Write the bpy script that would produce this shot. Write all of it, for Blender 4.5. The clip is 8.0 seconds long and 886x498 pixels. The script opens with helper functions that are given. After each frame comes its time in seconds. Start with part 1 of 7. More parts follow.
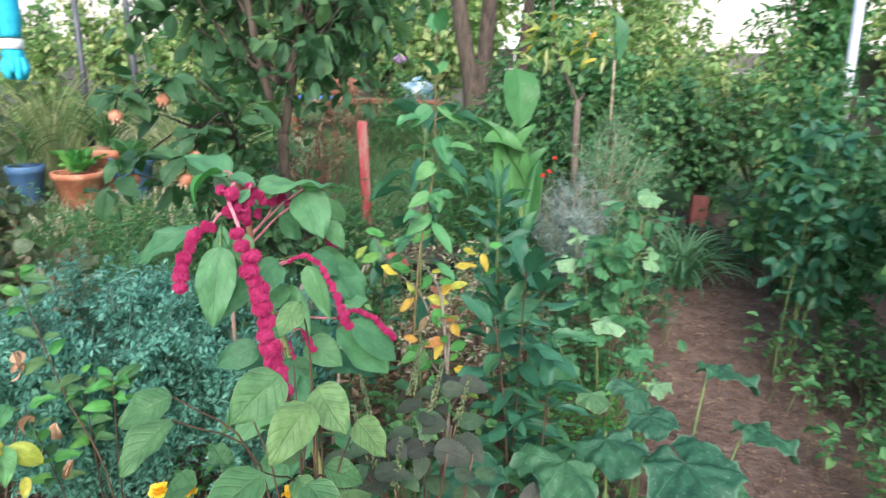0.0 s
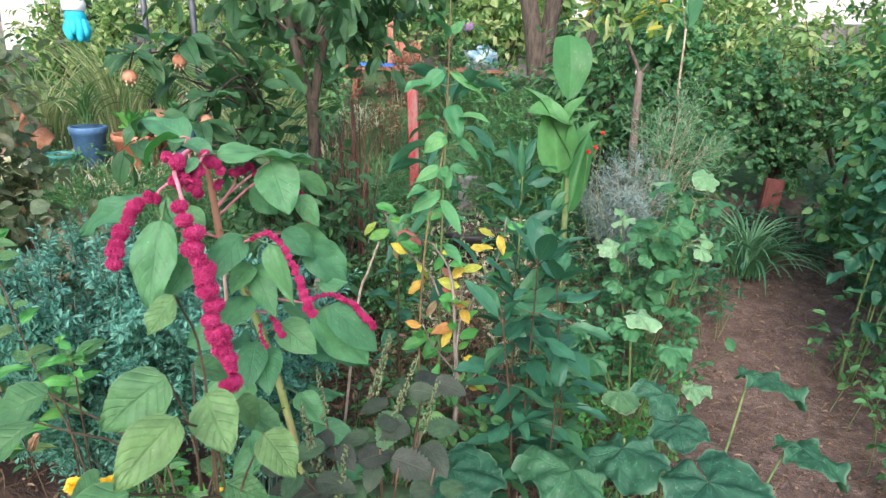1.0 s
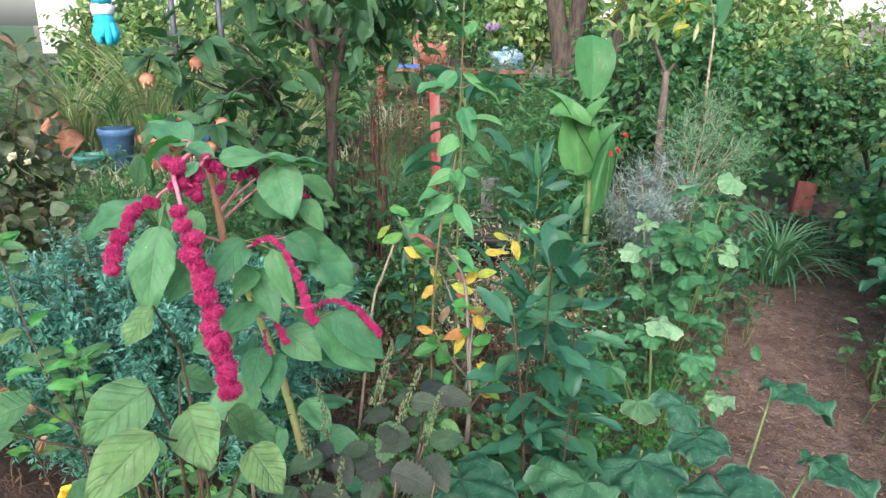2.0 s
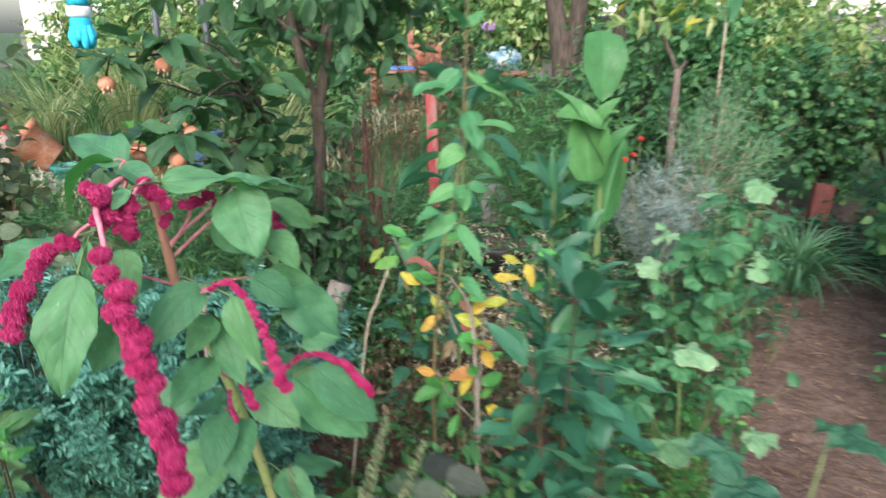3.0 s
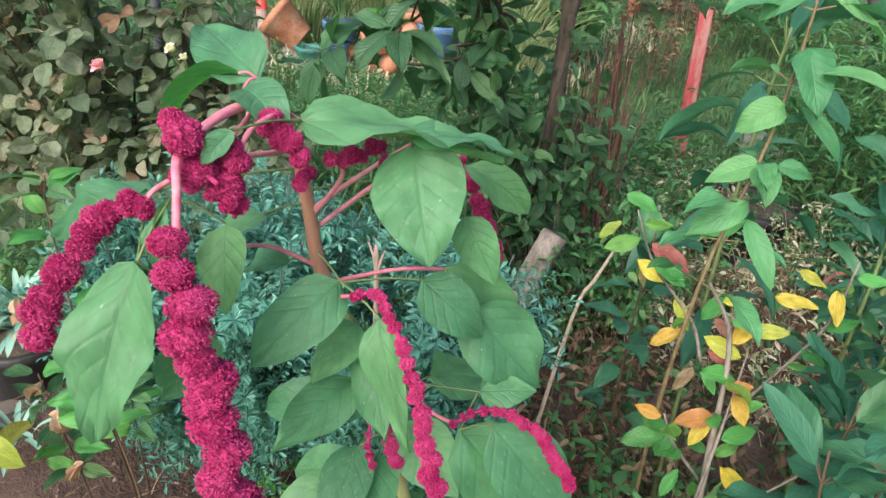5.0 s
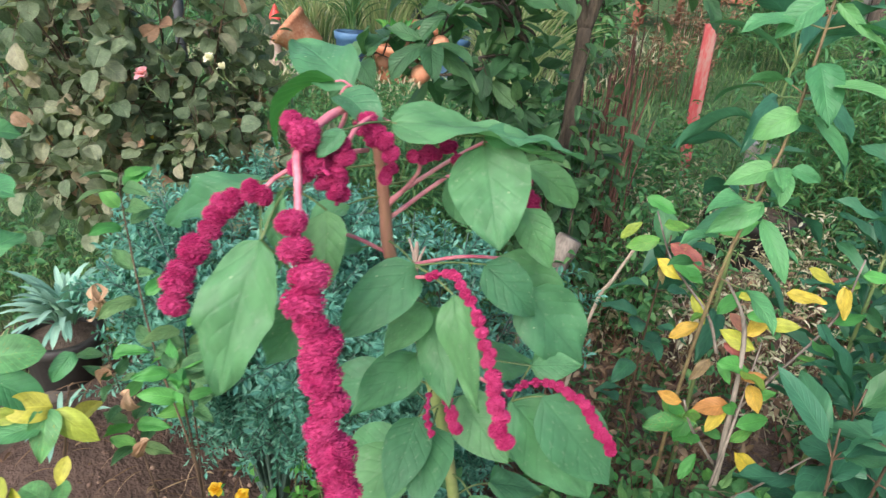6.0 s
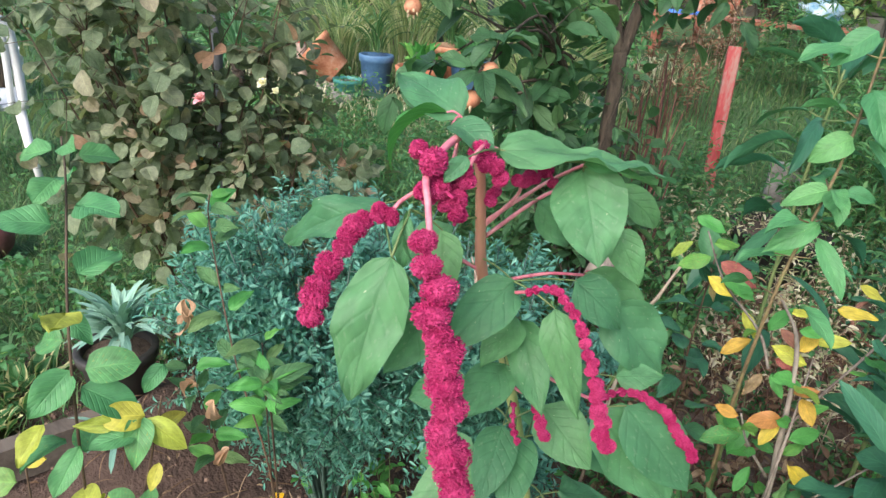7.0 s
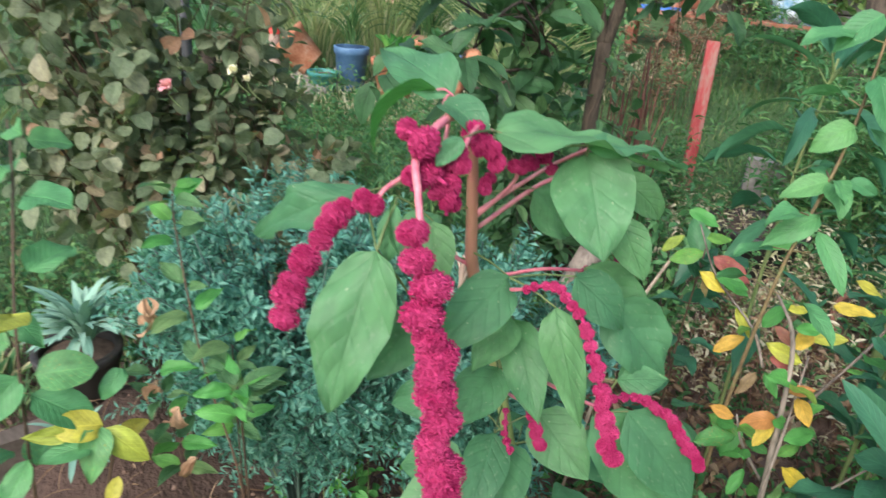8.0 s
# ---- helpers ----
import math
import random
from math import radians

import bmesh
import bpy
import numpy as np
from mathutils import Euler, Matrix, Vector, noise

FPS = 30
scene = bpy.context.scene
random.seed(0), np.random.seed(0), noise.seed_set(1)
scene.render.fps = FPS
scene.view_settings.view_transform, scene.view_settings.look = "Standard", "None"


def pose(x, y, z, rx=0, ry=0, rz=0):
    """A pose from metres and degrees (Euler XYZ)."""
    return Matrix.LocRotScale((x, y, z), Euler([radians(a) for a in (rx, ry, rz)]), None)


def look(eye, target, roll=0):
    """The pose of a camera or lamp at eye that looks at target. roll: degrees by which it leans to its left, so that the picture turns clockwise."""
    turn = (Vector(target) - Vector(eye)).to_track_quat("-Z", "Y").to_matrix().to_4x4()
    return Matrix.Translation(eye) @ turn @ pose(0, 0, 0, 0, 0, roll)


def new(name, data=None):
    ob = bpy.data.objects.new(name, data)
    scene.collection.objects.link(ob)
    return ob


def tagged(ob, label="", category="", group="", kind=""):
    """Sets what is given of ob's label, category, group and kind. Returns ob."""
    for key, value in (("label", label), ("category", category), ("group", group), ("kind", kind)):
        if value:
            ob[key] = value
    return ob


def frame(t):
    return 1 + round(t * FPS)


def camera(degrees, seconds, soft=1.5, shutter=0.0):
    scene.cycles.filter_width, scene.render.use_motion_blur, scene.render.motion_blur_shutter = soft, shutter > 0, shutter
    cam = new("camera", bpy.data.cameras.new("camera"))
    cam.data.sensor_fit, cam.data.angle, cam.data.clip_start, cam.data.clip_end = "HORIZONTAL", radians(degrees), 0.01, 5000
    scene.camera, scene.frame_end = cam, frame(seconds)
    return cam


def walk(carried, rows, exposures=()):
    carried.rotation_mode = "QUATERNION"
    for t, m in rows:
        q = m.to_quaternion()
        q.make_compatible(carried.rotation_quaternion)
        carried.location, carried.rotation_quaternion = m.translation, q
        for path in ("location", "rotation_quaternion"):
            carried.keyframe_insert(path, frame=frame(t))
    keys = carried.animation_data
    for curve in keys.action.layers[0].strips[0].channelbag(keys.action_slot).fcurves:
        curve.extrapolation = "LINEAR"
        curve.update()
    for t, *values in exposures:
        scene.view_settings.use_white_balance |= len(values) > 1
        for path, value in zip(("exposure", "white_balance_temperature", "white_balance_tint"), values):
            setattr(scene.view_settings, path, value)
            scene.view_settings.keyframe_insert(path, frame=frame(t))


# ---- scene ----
cam = camera(67.9, 8.0, soft=1.4, shutter=0.5)
PATH = [
    (0, (0.29, 0.16, 1.592), (0.036, 2.071, 1.057), 1.0),
    (0.5, (0.364, 0.262, 1.575), (-0.063, 2.124, 0.983), 1.3),
    (1, (0.435, 0.355, 1.572), (-0.022, 2.2, 0.952), 1.7),
    (1.5, (0.457, 0.374, 1.585), (-0.091, 2.197, 0.972), 0.6),
    (1.7, (0.465, 0.387, 1.576), (-0.088, 2.206, 0.955), 1.1),
    (2.8, (0.46, 0.531, 1.568), (-0.043, 2.369, 0.96), 1.1),
    (3, (0.377, 0.647, 1.55), (-0.152, 2.476, 0.937), 0.6),
    (3.5, (0.177, 0.841, 1.529), (-0.451, 2.605, 0.825), 2.2),
    (4, (0.121, 0.9, 1.506), (-0.574, 2.616, 0.751), 3.1),
    (4.5, (0.142, 1.004, 1.486), (-0.779, 2.538, 0.593), 3.1),
    (4.7, (0.16, 1.039, 1.495), (-0.85, 2.516, 0.602), 4.0),
    (5.8, (0.175, 0.949, 1.527), (-0.877, 2.415, 0.664), 5.0),
    (6, (0.168, 0.917, 1.523), (-0.874, 2.393, 0.666), 5.0),
    (6.5, (0.143, 0.838, 1.54), (-0.922, 2.321, 0.726), 5.0),
    (7, (0.117, 0.814, 1.537), (-0.967, 2.288, 0.729), 4.6),
    (7.5, (0.088, 0.811, 1.54), (-1.004, 2.289, 0.75), 4.6),
    (8, (0.068, 0.857, 1.504), (-0.952, 2.373, 0.692), 5.5),
]
walk(cam, [(t, look(eye, target, roll)) for t, eye, target, roll in PATH], [(0, 1.05, 6230, 13.5), (2.5, 1.05, 6250, 13.5), (4, 1.02, 6420, 12), (6.5, 1.02, 6450, 12), (8, 0.93, 6450, 12)])

# ---- world and sun ----
world = bpy.data.worlds.new("sky")
scene.world = world
world.use_nodes = True
wn = world.node_tree.nodes
sky = wn.new("ShaderNodeTexSky")
sky.sky_type, sky.sun_disc = "NISHITA", False
sky.sun_elevation, sky.sun_rotation = radians(38), radians(170)
sky.air_density, sky.dust_density = 1.0, 3.0
world.node_tree.links.new(sky.outputs[0], wn["Background"].inputs[0])
wn["Background"].inputs[1].default_value = 0.15
sun_data = bpy.data.lights.new("sun", "SUN")
sun_data.energy, sun_data.angle, sun_data.color = 1.9, radians(40), (1.0, 0.97, 0.94)
sun = new("sun", sun_data)
sun.matrix_world = look((0.8, -4.5, 3.6), (0, 0, 0))

# ---- materials ----
MATS = {}


def base_mat(name):
    m = bpy.data.materials.new(name)
    m.use_nodes = True
    MATS[name] = m
    nt = m.node_tree
    return m, nt, nt.nodes["Principled BSDF"], nt.nodes, nt.links


def mathn(nt, op, a, b=None, c=None):
    n = nt.nodes.new("ShaderNodeMath")
    n.operation = op
    for i, v in enumerate((a, b, c)):
        if v is None:
            continue
        if isinstance(v, (int, float)):
            n.inputs[i].default_value = v
        else:
            nt.links.new(v, n.inputs[i])
    return n.outputs[0]


def mixc(nt, f, a, b, kind="MIX"):
    n = nt.nodes.new("ShaderNodeMix")
    n.data_type, n.blend_type = "RGBA", kind
    for i, v in ((0, f), (6, a), (7, b)):
        if isinstance(v, (int, float)):
            n.inputs[i].default_value = v
        elif isinstance(v, tuple):
            n.inputs[i].default_value = (*v, 1) if len(v) == 3 else v
        else:
            nt.links.new(v, n.inputs[i])
    return n.outputs[2]


def rand_out(nt):
    a = nt.nodes.new("ShaderNodeObjectInfo").outputs["Random"]
    b = nt.nodes.new("ShaderNodeNewGeometry").outputs["Random Per Island"]
    return mathn(nt, "FRACT", mathn(nt, "ADD", mathn(nt, "MULTIPLY", a, 7.31), b))


def ramp(nt, fac, stops):
    n = nt.nodes.new("ShaderNodeValToRGB")
    e = n.color_ramp.elements
    while len(e) < len(stops):
        e.new(0.5)
    for k, (p, c) in zip(e, stops):
        k.position, k.color = p, (*c, 1)
    nt.links.new(fac, n.inputs[0])
    return n.outputs[0]


def leaf_mat(name, stops, rough=0.5, trans=0.3, vein=0.25, side=9.0, blotch=0.3, spec=0.35, edge=None, dirt=None, specks=0.0, relief=0.35, vtint=(1.9, 1.8, 1.6), rim=None, radial=False):
    """Leaf with ribs along its own length; stops: colours that single leaves take by chance."""
    m, nt, p, N, L = base_mat(name)
    r = rand_out(nt)
    col = ramp(nt, r, stops)
    uv = N.new("ShaderNodeUVMap").outputs[0]
    s = N.new("ShaderNodeSeparateXYZ")
    L.new(uv, s.inputs[0])
    a = mathn(nt, "MULTIPLY", mathn(nt, "ABSOLUTE", mathn(nt, "SUBTRACT", s.outputs[0], 0.5)), 2.0)
    mid = mathn(nt, "SUBTRACT", 1.0, mathn(nt, "SMOOTH_MIN", mathn(nt, "MULTIPLY", a, 11.0), 1.0, 0.2))
    ph = mathn(nt, "MULTIPLY", mathn(nt, "SUBTRACT", s.outputs[1], mathn(nt, "MULTIPLY", a, 0.30)), side * 6.2832)
    wob = N.new("ShaderNodeTexNoise")
    wob.noise_dimensions = "4D"
    wob.inputs["Scale"].default_value = 3.0
    L.new(uv, wob.inputs["Vector"])
    L.new(mathn(nt, "MULTIPLY", r, 53.0), wob.inputs["W"])
    ph = mathn(nt, "ADD", ph, mathn(nt, "MULTIPLY", wob.outputs[0], 4.0))
    sv = mathn(nt, "POWER", mathn(nt, "ADD", mathn(nt, "MULTIPLY", mathn(nt, "SINE", ph), 0.5), 0.5), 7.0)
    veins = mathn(nt, "MAXIMUM", mid, mathn(nt, "MULTIPLY", sv, 0.55))
    col = mixc(nt, mathn(nt, "MULTIPLY", veins, vein), col, mixc(nt, 1.0, col, vtint, "MULTIPLY"))
    no = N.new("ShaderNodeTexNoise")
    no.noise_dimensions = "4D"
    no.inputs["Scale"].default_value = 5.0
    no.inputs["Detail"].default_value = 5.0
    L.new(uv, no.inputs["Vector"])
    L.new(mathn(nt, "MULTIPLY", r, 37.0), no.inputs["W"])
    k = mathn(nt, "MULTIPLY", mathn(nt, "SUBTRACT", no.outputs[0], 0.5), 2.4 * blotch)
    shade = mathn(nt, "ADD", 1.0, k)
    hs = N.new("ShaderNodeHueSaturation")
    L.new(shade, hs.inputs["Value"])
    L.new(col, hs.inputs["Color"])
    col = hs.outputs[0]
    if edge:
        n2 = mathn(nt, "ADD", a, mathn(nt, "MULTIPLY", mathn(nt, "SUBTRACT", no.outputs[0], 0.5), 0.9))
        f = mathn(nt, "SMOOTH_MIN", mathn(nt, "MAXIMUM", mathn(nt, "MULTIPLY", mathn(nt, "SUBTRACT", n2, 0.62), 5.0), 0.0), 1.0, 0.1)
        col = mixc(nt, f, col, edge)
    if dirt:
        n3 = N.new("ShaderNodeTexNoise")
        n3.noise_dimensions = "4D"
        n3.inputs["Scale"].default_value = 16.0
        L.new(uv, n3.inputs["Vector"])
        L.new(mathn(nt, "MULTIPLY", r, 11.0), n3.inputs["W"])
        f = mathn(nt, "MINIMUM", mathn(nt, "MAXIMUM", mathn(nt, "MULTIPLY", mathn(nt, "SUBTRACT", n3.outputs[0], 0.60), 5.0), 0.0), 0.4)
        col = mixc(nt, f, col, dirt)
    if specks:
        vo = N.new("ShaderNodeTexVoronoi")
        vo.voronoi_dimensions = "4D"
        vo.inputs["Scale"].default_value = 13.0
        L.new(uv, vo.inputs["Vector"])
        L.new(mathn(nt, "MULTIPLY", r, 23.0), vo.inputs["W"])
        f = mathn(nt, "MULTIPLY", mathn(nt, "LESS_THAN", vo.outputs["Distance"], mathn(nt, "MULTIPLY", no.outputs[0], 0.22)), specks)
        col = mixc(nt, f, col, (0.48, 0.55, 0.38))
    if rim:
        out = mathn(nt, "ADD", s.outputs[1] if radial else a, mathn(nt, "MULTIPLY", mathn(nt, "SUBTRACT", no.outputs[0], 0.5), 0.10))
        f = mathn(nt, "MINIMUM", mathn(nt, "MAXIMUM", mathn(nt, "MULTIPLY", mathn(nt, "SUBTRACT", out, 0.93), 14.0), 0.0), 0.75)
        col = mixc(nt, f, col, rim)
    L.new(col, p.inputs["Base Color"])
    p.inputs["Roughness"].default_value = rough
    p.inputs["Specular IOR Level"].default_value = spec
    h = mathn(nt, "ADD", mathn(nt, "MULTIPLY", veins, -0.6), mathn(nt, "MULTIPLY", no.outputs[0], 0.5))
    b = N.new("ShaderNodeBump")
    b.inputs["Strength"].default_value, b.inputs["Distance"].default_value = relief, 0.003
    L.new(h, b.inputs["Height"])
    L.new(b.outputs[0], p.inputs["Normal"])
    t = N.new("ShaderNodeBsdfTranslucent")
    tcol = mixc(nt, 1.0, col, (1.3, 1.4, 0.8), "MULTIPLY")
    L.new(tcol, t.inputs[0])
    mx = N.new("ShaderNodeMixShader")
    mx.inputs[0].default_value = trans
    L.new(p.outputs[0], mx.inputs[1])
    L.new(t.outputs[0], mx.inputs[2])
    L.new(mx.outputs[0], N["Material Output"].inputs[0])
    return m


def solid_mat(name, c1, c2, scale=20.0, rough=0.7, metal=0.0, bump=0.3, bdist=0.004, c3=None, fine=6.0, stretch=(1, 1, 1), spec=0.4):
    """Surface with broad stains between c1 and c2, fine grain and relief."""
    m, nt, p, N, L = base_mat(name)
    tc = N.new("ShaderNodeTexCoord")
    mp = N.new("ShaderNodeMapping")
    mp.inputs["Scale"].default_value = stretch
    L.new(tc.outputs["Object"], mp.inputs[0])
    n1, n2 = N.new("ShaderNodeTexNoise"), N.new("ShaderNodeTexNoise")
    for n, sc, d in ((n1, scale, 5.0), (n2, scale * fine, 3.0)):
        n.inputs["Scale"].default_value, n.inputs["Detail"].default_value = sc, d
        L.new(mp.outputs[0], n.inputs["Vector"])
    f = mathn(nt, "ADD", mathn(nt, "MULTIPLY", mathn(nt, "SUBTRACT", n1.outputs[0], 0.5), 2.2), 0.5)
    f = mathn(nt, "ADD", f, mathn(nt, "MULTIPLY", mathn(nt, "SUBTRACT", n2.outputs[0], 0.5), 1.0))
    f = mathn(nt, "ADD", f, mathn(nt, "MULTIPLY", mathn(nt, "SUBTRACT", rand_out(nt), 0.5), 0.5))
    stops = [(0.1, c1), (0.9, c2)] if c3 is None else [(0.1, c1), (0.6, c2), (0.95, c3)]
    L.new(ramp(nt, f, stops), p.inputs["Base Color"])
    p.inputs["Roughness"].default_value, p.inputs["Metallic"].default_value = rough, metal
    p.inputs["Specular IOR Level"].default_value = spec
    b = N.new("ShaderNodeBump")
    b.inputs["Strength"].default_value, b.inputs["Distance"].default_value = bump, bdist
    L.new(mathn(nt, "ADD", n1.outputs[0], mathn(nt, "MULTIPLY", n2.outputs[0], 0.6)), b.inputs["Height"])
    L.new(b.outputs[0], p.inputs["Normal"])
    return m


M_AMAR = leaf_mat("amaranth_leaf", [(0, (0.068, 0.205, 0.098)), (0.6, (0.095, 0.262, 0.125)), (1, (0.13, 0.30, 0.125))], vein=0.10, vtint=(0.62, 0.66, 0.60), side=6, blotch=0.36, dirt=(0.20, 0.33, 0.20), trans=0.38, rough=0.5, specks=0.8, relief=0.5)
M_SQUASH = leaf_mat("squash_leaf", [(0, (0.022, 0.092, 0.052)), (0.7, (0.034, 0.125, 0.068)), (1, (0.055, 0.16, 0.066))], rough=0.6, vein=0.35, side=4, blotch=0.5, dirt=(0.20, 0.31, 0.23), specks=0.6, relief=0.9, rim=(0.12, 0.24, 0.15), radial=True)
M_PALE = leaf_mat("pale_leaf", [(0, (0.135, 0.30, 0.14)), (1, (0.23, 0.40, 0.22))], rough=0.6, vein=0.4, blotch=0.5, dirt=(0.44, 0.47, 0.34), rim=(0.38, 0.45, 0.30), radial=True)
M_MALLOW = leaf_mat("mallow_leaf", [(0, (0.040, 0.145, 0.058)), (1, (0.074, 0.222, 0.094))], vein=0.35, side=4, blotch=0.35)
M_DARK = leaf_mat("dark_leaf", [(0, (0.030, 0.118, 0.066)), (0.7, (0.046, 0.162, 0.092)), (1, (0.072, 0.205, 0.088))], rough=0.42, vein=0.3, side=8, blotch=0.3)
M_FRESH = leaf_mat("fresh_leaf", [(0, (0.055, 0.20, 0.085)), (0.7, (0.085, 0.27, 0.11)), (1, (0.12, 0.31, 0.11))], vein=0.22, blotch=0.3, specks=0.5, relief=0.6)
M_MEDLAR = leaf_mat("medlar_leaf", [(0, (0.042, 0.112, 0.050)), (0.7, (0.068, 0.175, 0.075)), (1, (0.125, 0.245, 0.10))], rough=0.45, vein=0.5, vtint=(0.6, 0.62, 0.6), side=10, blotch=0.4, trans=0.35, relief=1.0)
M_ROSE = leaf_mat("rose_leaf", [(0, (0.10, 0.150, 0.085)), (0.55, (0.158, 0.21, 0.122)), (0.85, (0.235, 0.265, 0.17)), (0.94, (0.31, 0.27, 0.185)), (1, (0.35, 0.20, 0.13))], rough=0.6, vein=0.35, blotch=0.55, dirt=(0.36, 0.34, 0.27), trans=0.34, relief=0.7)
M_RUE = leaf_mat("rue_leaf", [(0, (0.065, 0.215, 0.17)), (0.6, (0.115, 0.335, 0.265)), (1, (0.215, 0.455, 0.36))], rough=0.6, vein=0.1, blotch=0.2, trans=0.3)
M_YELLOW = leaf_mat("yellowing_leaf", [(0, (0.06, 0.22, 0.06)), (0.3, (0.13, 0.31, 0.06)), (0.45, (0.50, 0.50, 0.07)), (0.75, (0.60, 0.47, 0.06)), (0.9, (0.52, 0.27, 0.07)), (1, (0.36, 0.12, 0.08))], vein=0.3, blotch=0.45, dirt=(0.42, 0.19, 0.08))
M_LIME = leaf_mat("lime_leaf", [(0, (0.0546, 0.22, 0.055)), (0.7, (0.0936, 0.33, 0.08)), (1, (0.14, 0.36, 0.08))], vein=0.3, blotch=0.25)
M_QUINCE = leaf_mat("round_leaf", [(0, (0.06, 0.21, 0.09)), (0.55, (0.11, 0.29, 0.10)), (0.78, (0.22, 0.34, 0.07)), (0.9, (0.42, 0.41, 0.06)), (1, (0.50, 0.37, 0.06))], vein=0.3, blotch=0.5, rough=0.5, dirt=(0.30, 0.30, 0.08))
M_MID = leaf_mat("mid_leaf", [(0, (0.0495, 0.165, 0.0605)), (0.7, (0.088, 0.242, 0.0935)), (1, (0.176, 0.341, 0.121))], vein=0.25, blotch=0.3, trans=0.35)
M_OVATE = leaf_mat("ovate_leaf", [(0, (0.062, 0.165, 0.065)), (0.7, (0.095, 0.215, 0.085)), (1, (0.145, 0.25, 0.09))], vein=0.25, vtint=(0.68, 0.7, 0.66), side=7, blotch=0.45, rough=0.55, dirt=(0.22, 0.31, 0.14), specks=0.4, relief=0.7, rim=(0.15, 0.26, 0.11))
# two hedge tones: sunlight is put into the lighter, shade into the darker
M_SUNNY = leaf_mat("hedge_leaf_sun_toned", [(0, (0.11, 0.225, 0.08)), (0.6, (0.23, 0.37, 0.135)), (1, (0.50, 0.54, 0.26))], vein=0.15, trans=0.45)
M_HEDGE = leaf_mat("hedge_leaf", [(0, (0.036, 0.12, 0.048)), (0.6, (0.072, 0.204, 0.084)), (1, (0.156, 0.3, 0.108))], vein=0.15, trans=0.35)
M_GRASS = leaf_mat("grass_blade", [(0, (0.045, 0.13, 0.045)), (0.7, (0.09, 0.21, 0.075)), (1, (0.22, 0.27, 0.11))], vein=0.1, side=1)
M_STRAP = leaf_mat("strap_leaf", [(0, (0.07, 0.20, 0.10)), (1, (0.17, 0.34, 0.18))], vein=0.2, side=1)
M_CANNA = leaf_mat("canna_leaf", [(0, (0.05, 0.18, 0.06)), (1, (0.10, 0.27, 0.09))], vein=0.25, side=22, rough=0.4, blotch=0.35, dirt=(0.2, 0.3, 0.12))
M_GREY = leaf_mat("grey_leaf", [(0, (0.115, 0.20, 0.175)), (1, (0.30, 0.38, 0.355))], rough=0.85, vein=0.1, trans=0.1)
M_SILVER = leaf_mat("silver_leaf", [(0, (0.145, 0.304, 0.24)), (1, (0.275, 0.464, 0.358))], rough=0.85, vein=0.15, side=1, trans=0.12)
M_PERILLA = leaf_mat("perilla_leaf", [(0, (0.050, 0.058, 0.045)), (0.5, (0.058, 0.088, 0.052)), (1, (0.070, 0.145, 0.068))], rough=0.6, vein=0.35, blotch=0.5)
M_VARIEG = leaf_mat("variegated_leaf", [(0, (0.0546, 0.17, 0.06)), (1, (0.078, 0.22, 0.07))], edge=(0.5, 0.48, 0.25), vein=0.2)
M_GOLD = leaf_mat("golden_leaf", [(0, (0.189, 0.292, 0.0516)), (0.35, (0.361, 0.396, 0.0602)), (0.75, (0.516, 0.404, 0.0602)), (1, (0.533, 0.327, 0.0602))], vein=0.2, blotch=0.6, dirt=(0.24, 0.34, 0.06))
M_BLUSH = leaf_mat("blushed_leaf", [(0, (0.158, 0.18, 0.072)), (0.5, (0.259, 0.144, 0.0936)), (1, (0.302, 0.0792, 0.072))], vein=0.2, blotch=0.6, dirt=(0.5, 0.42, 0.12))
M_CURL = leaf_mat("curled_dry_leaf", [(0, (0.33, 0.20, 0.12)), (1, (0.56, 0.38, 0.25))], rough=0.85, vein=0.2, blotch=0.5, trans=0.2)
M_LONGGRASS = leaf_mat("long_grass", [(0, (0.17, 0.27, 0.12)), (0.6, (0.30, 0.38, 0.18)), (1, (0.54, 0.52, 0.34))], vein=0.1, side=1, trans=0.4)
M_STRAW = leaf_mat("pale_straw", [(0, (0.33, 0.352, 0.198)), (0.5, (0.506, 0.473, 0.33)), (1, (0.682, 0.638, 0.506))], rough=0.85, vein=0.1, side=1)
M_DRY = leaf_mat("dry_leaf", [(0, (0.11, 0.065, 0.038)), (0.6, (0.20, 0.13, 0.08)), (1, (0.36, 0.26, 0.17))], rough=0.85, vein=0.2, blotch=0.4, trans=0.2)
M_PETAL_P = leaf_mat("pink_petal", [(0, (0.80, 0.32, 0.42)), (1, (0.88, 0.62, 0.66))], vein=0.05, rough=0.6)
M_PETAL_W = leaf_mat("cream_petal", [(0, (0.8, 0.76, 0.62)), (1, (0.85, 0.82, 0.7))], vein=0.05, rough=0.6)
M_PETAL_R = leaf_mat("red_petal", [(0, (0.75, 0.06, 0.05)), (1, (0.8, 0.12, 0.1))], vein=0.05, rough=0.5)
M_PETAL_Y = leaf_mat("yellow_petal", [(0, (0.85, 0.55, 0.02)), (1, (0.9, 0.65, 0.08))], vein=0.1, rough=0.5)

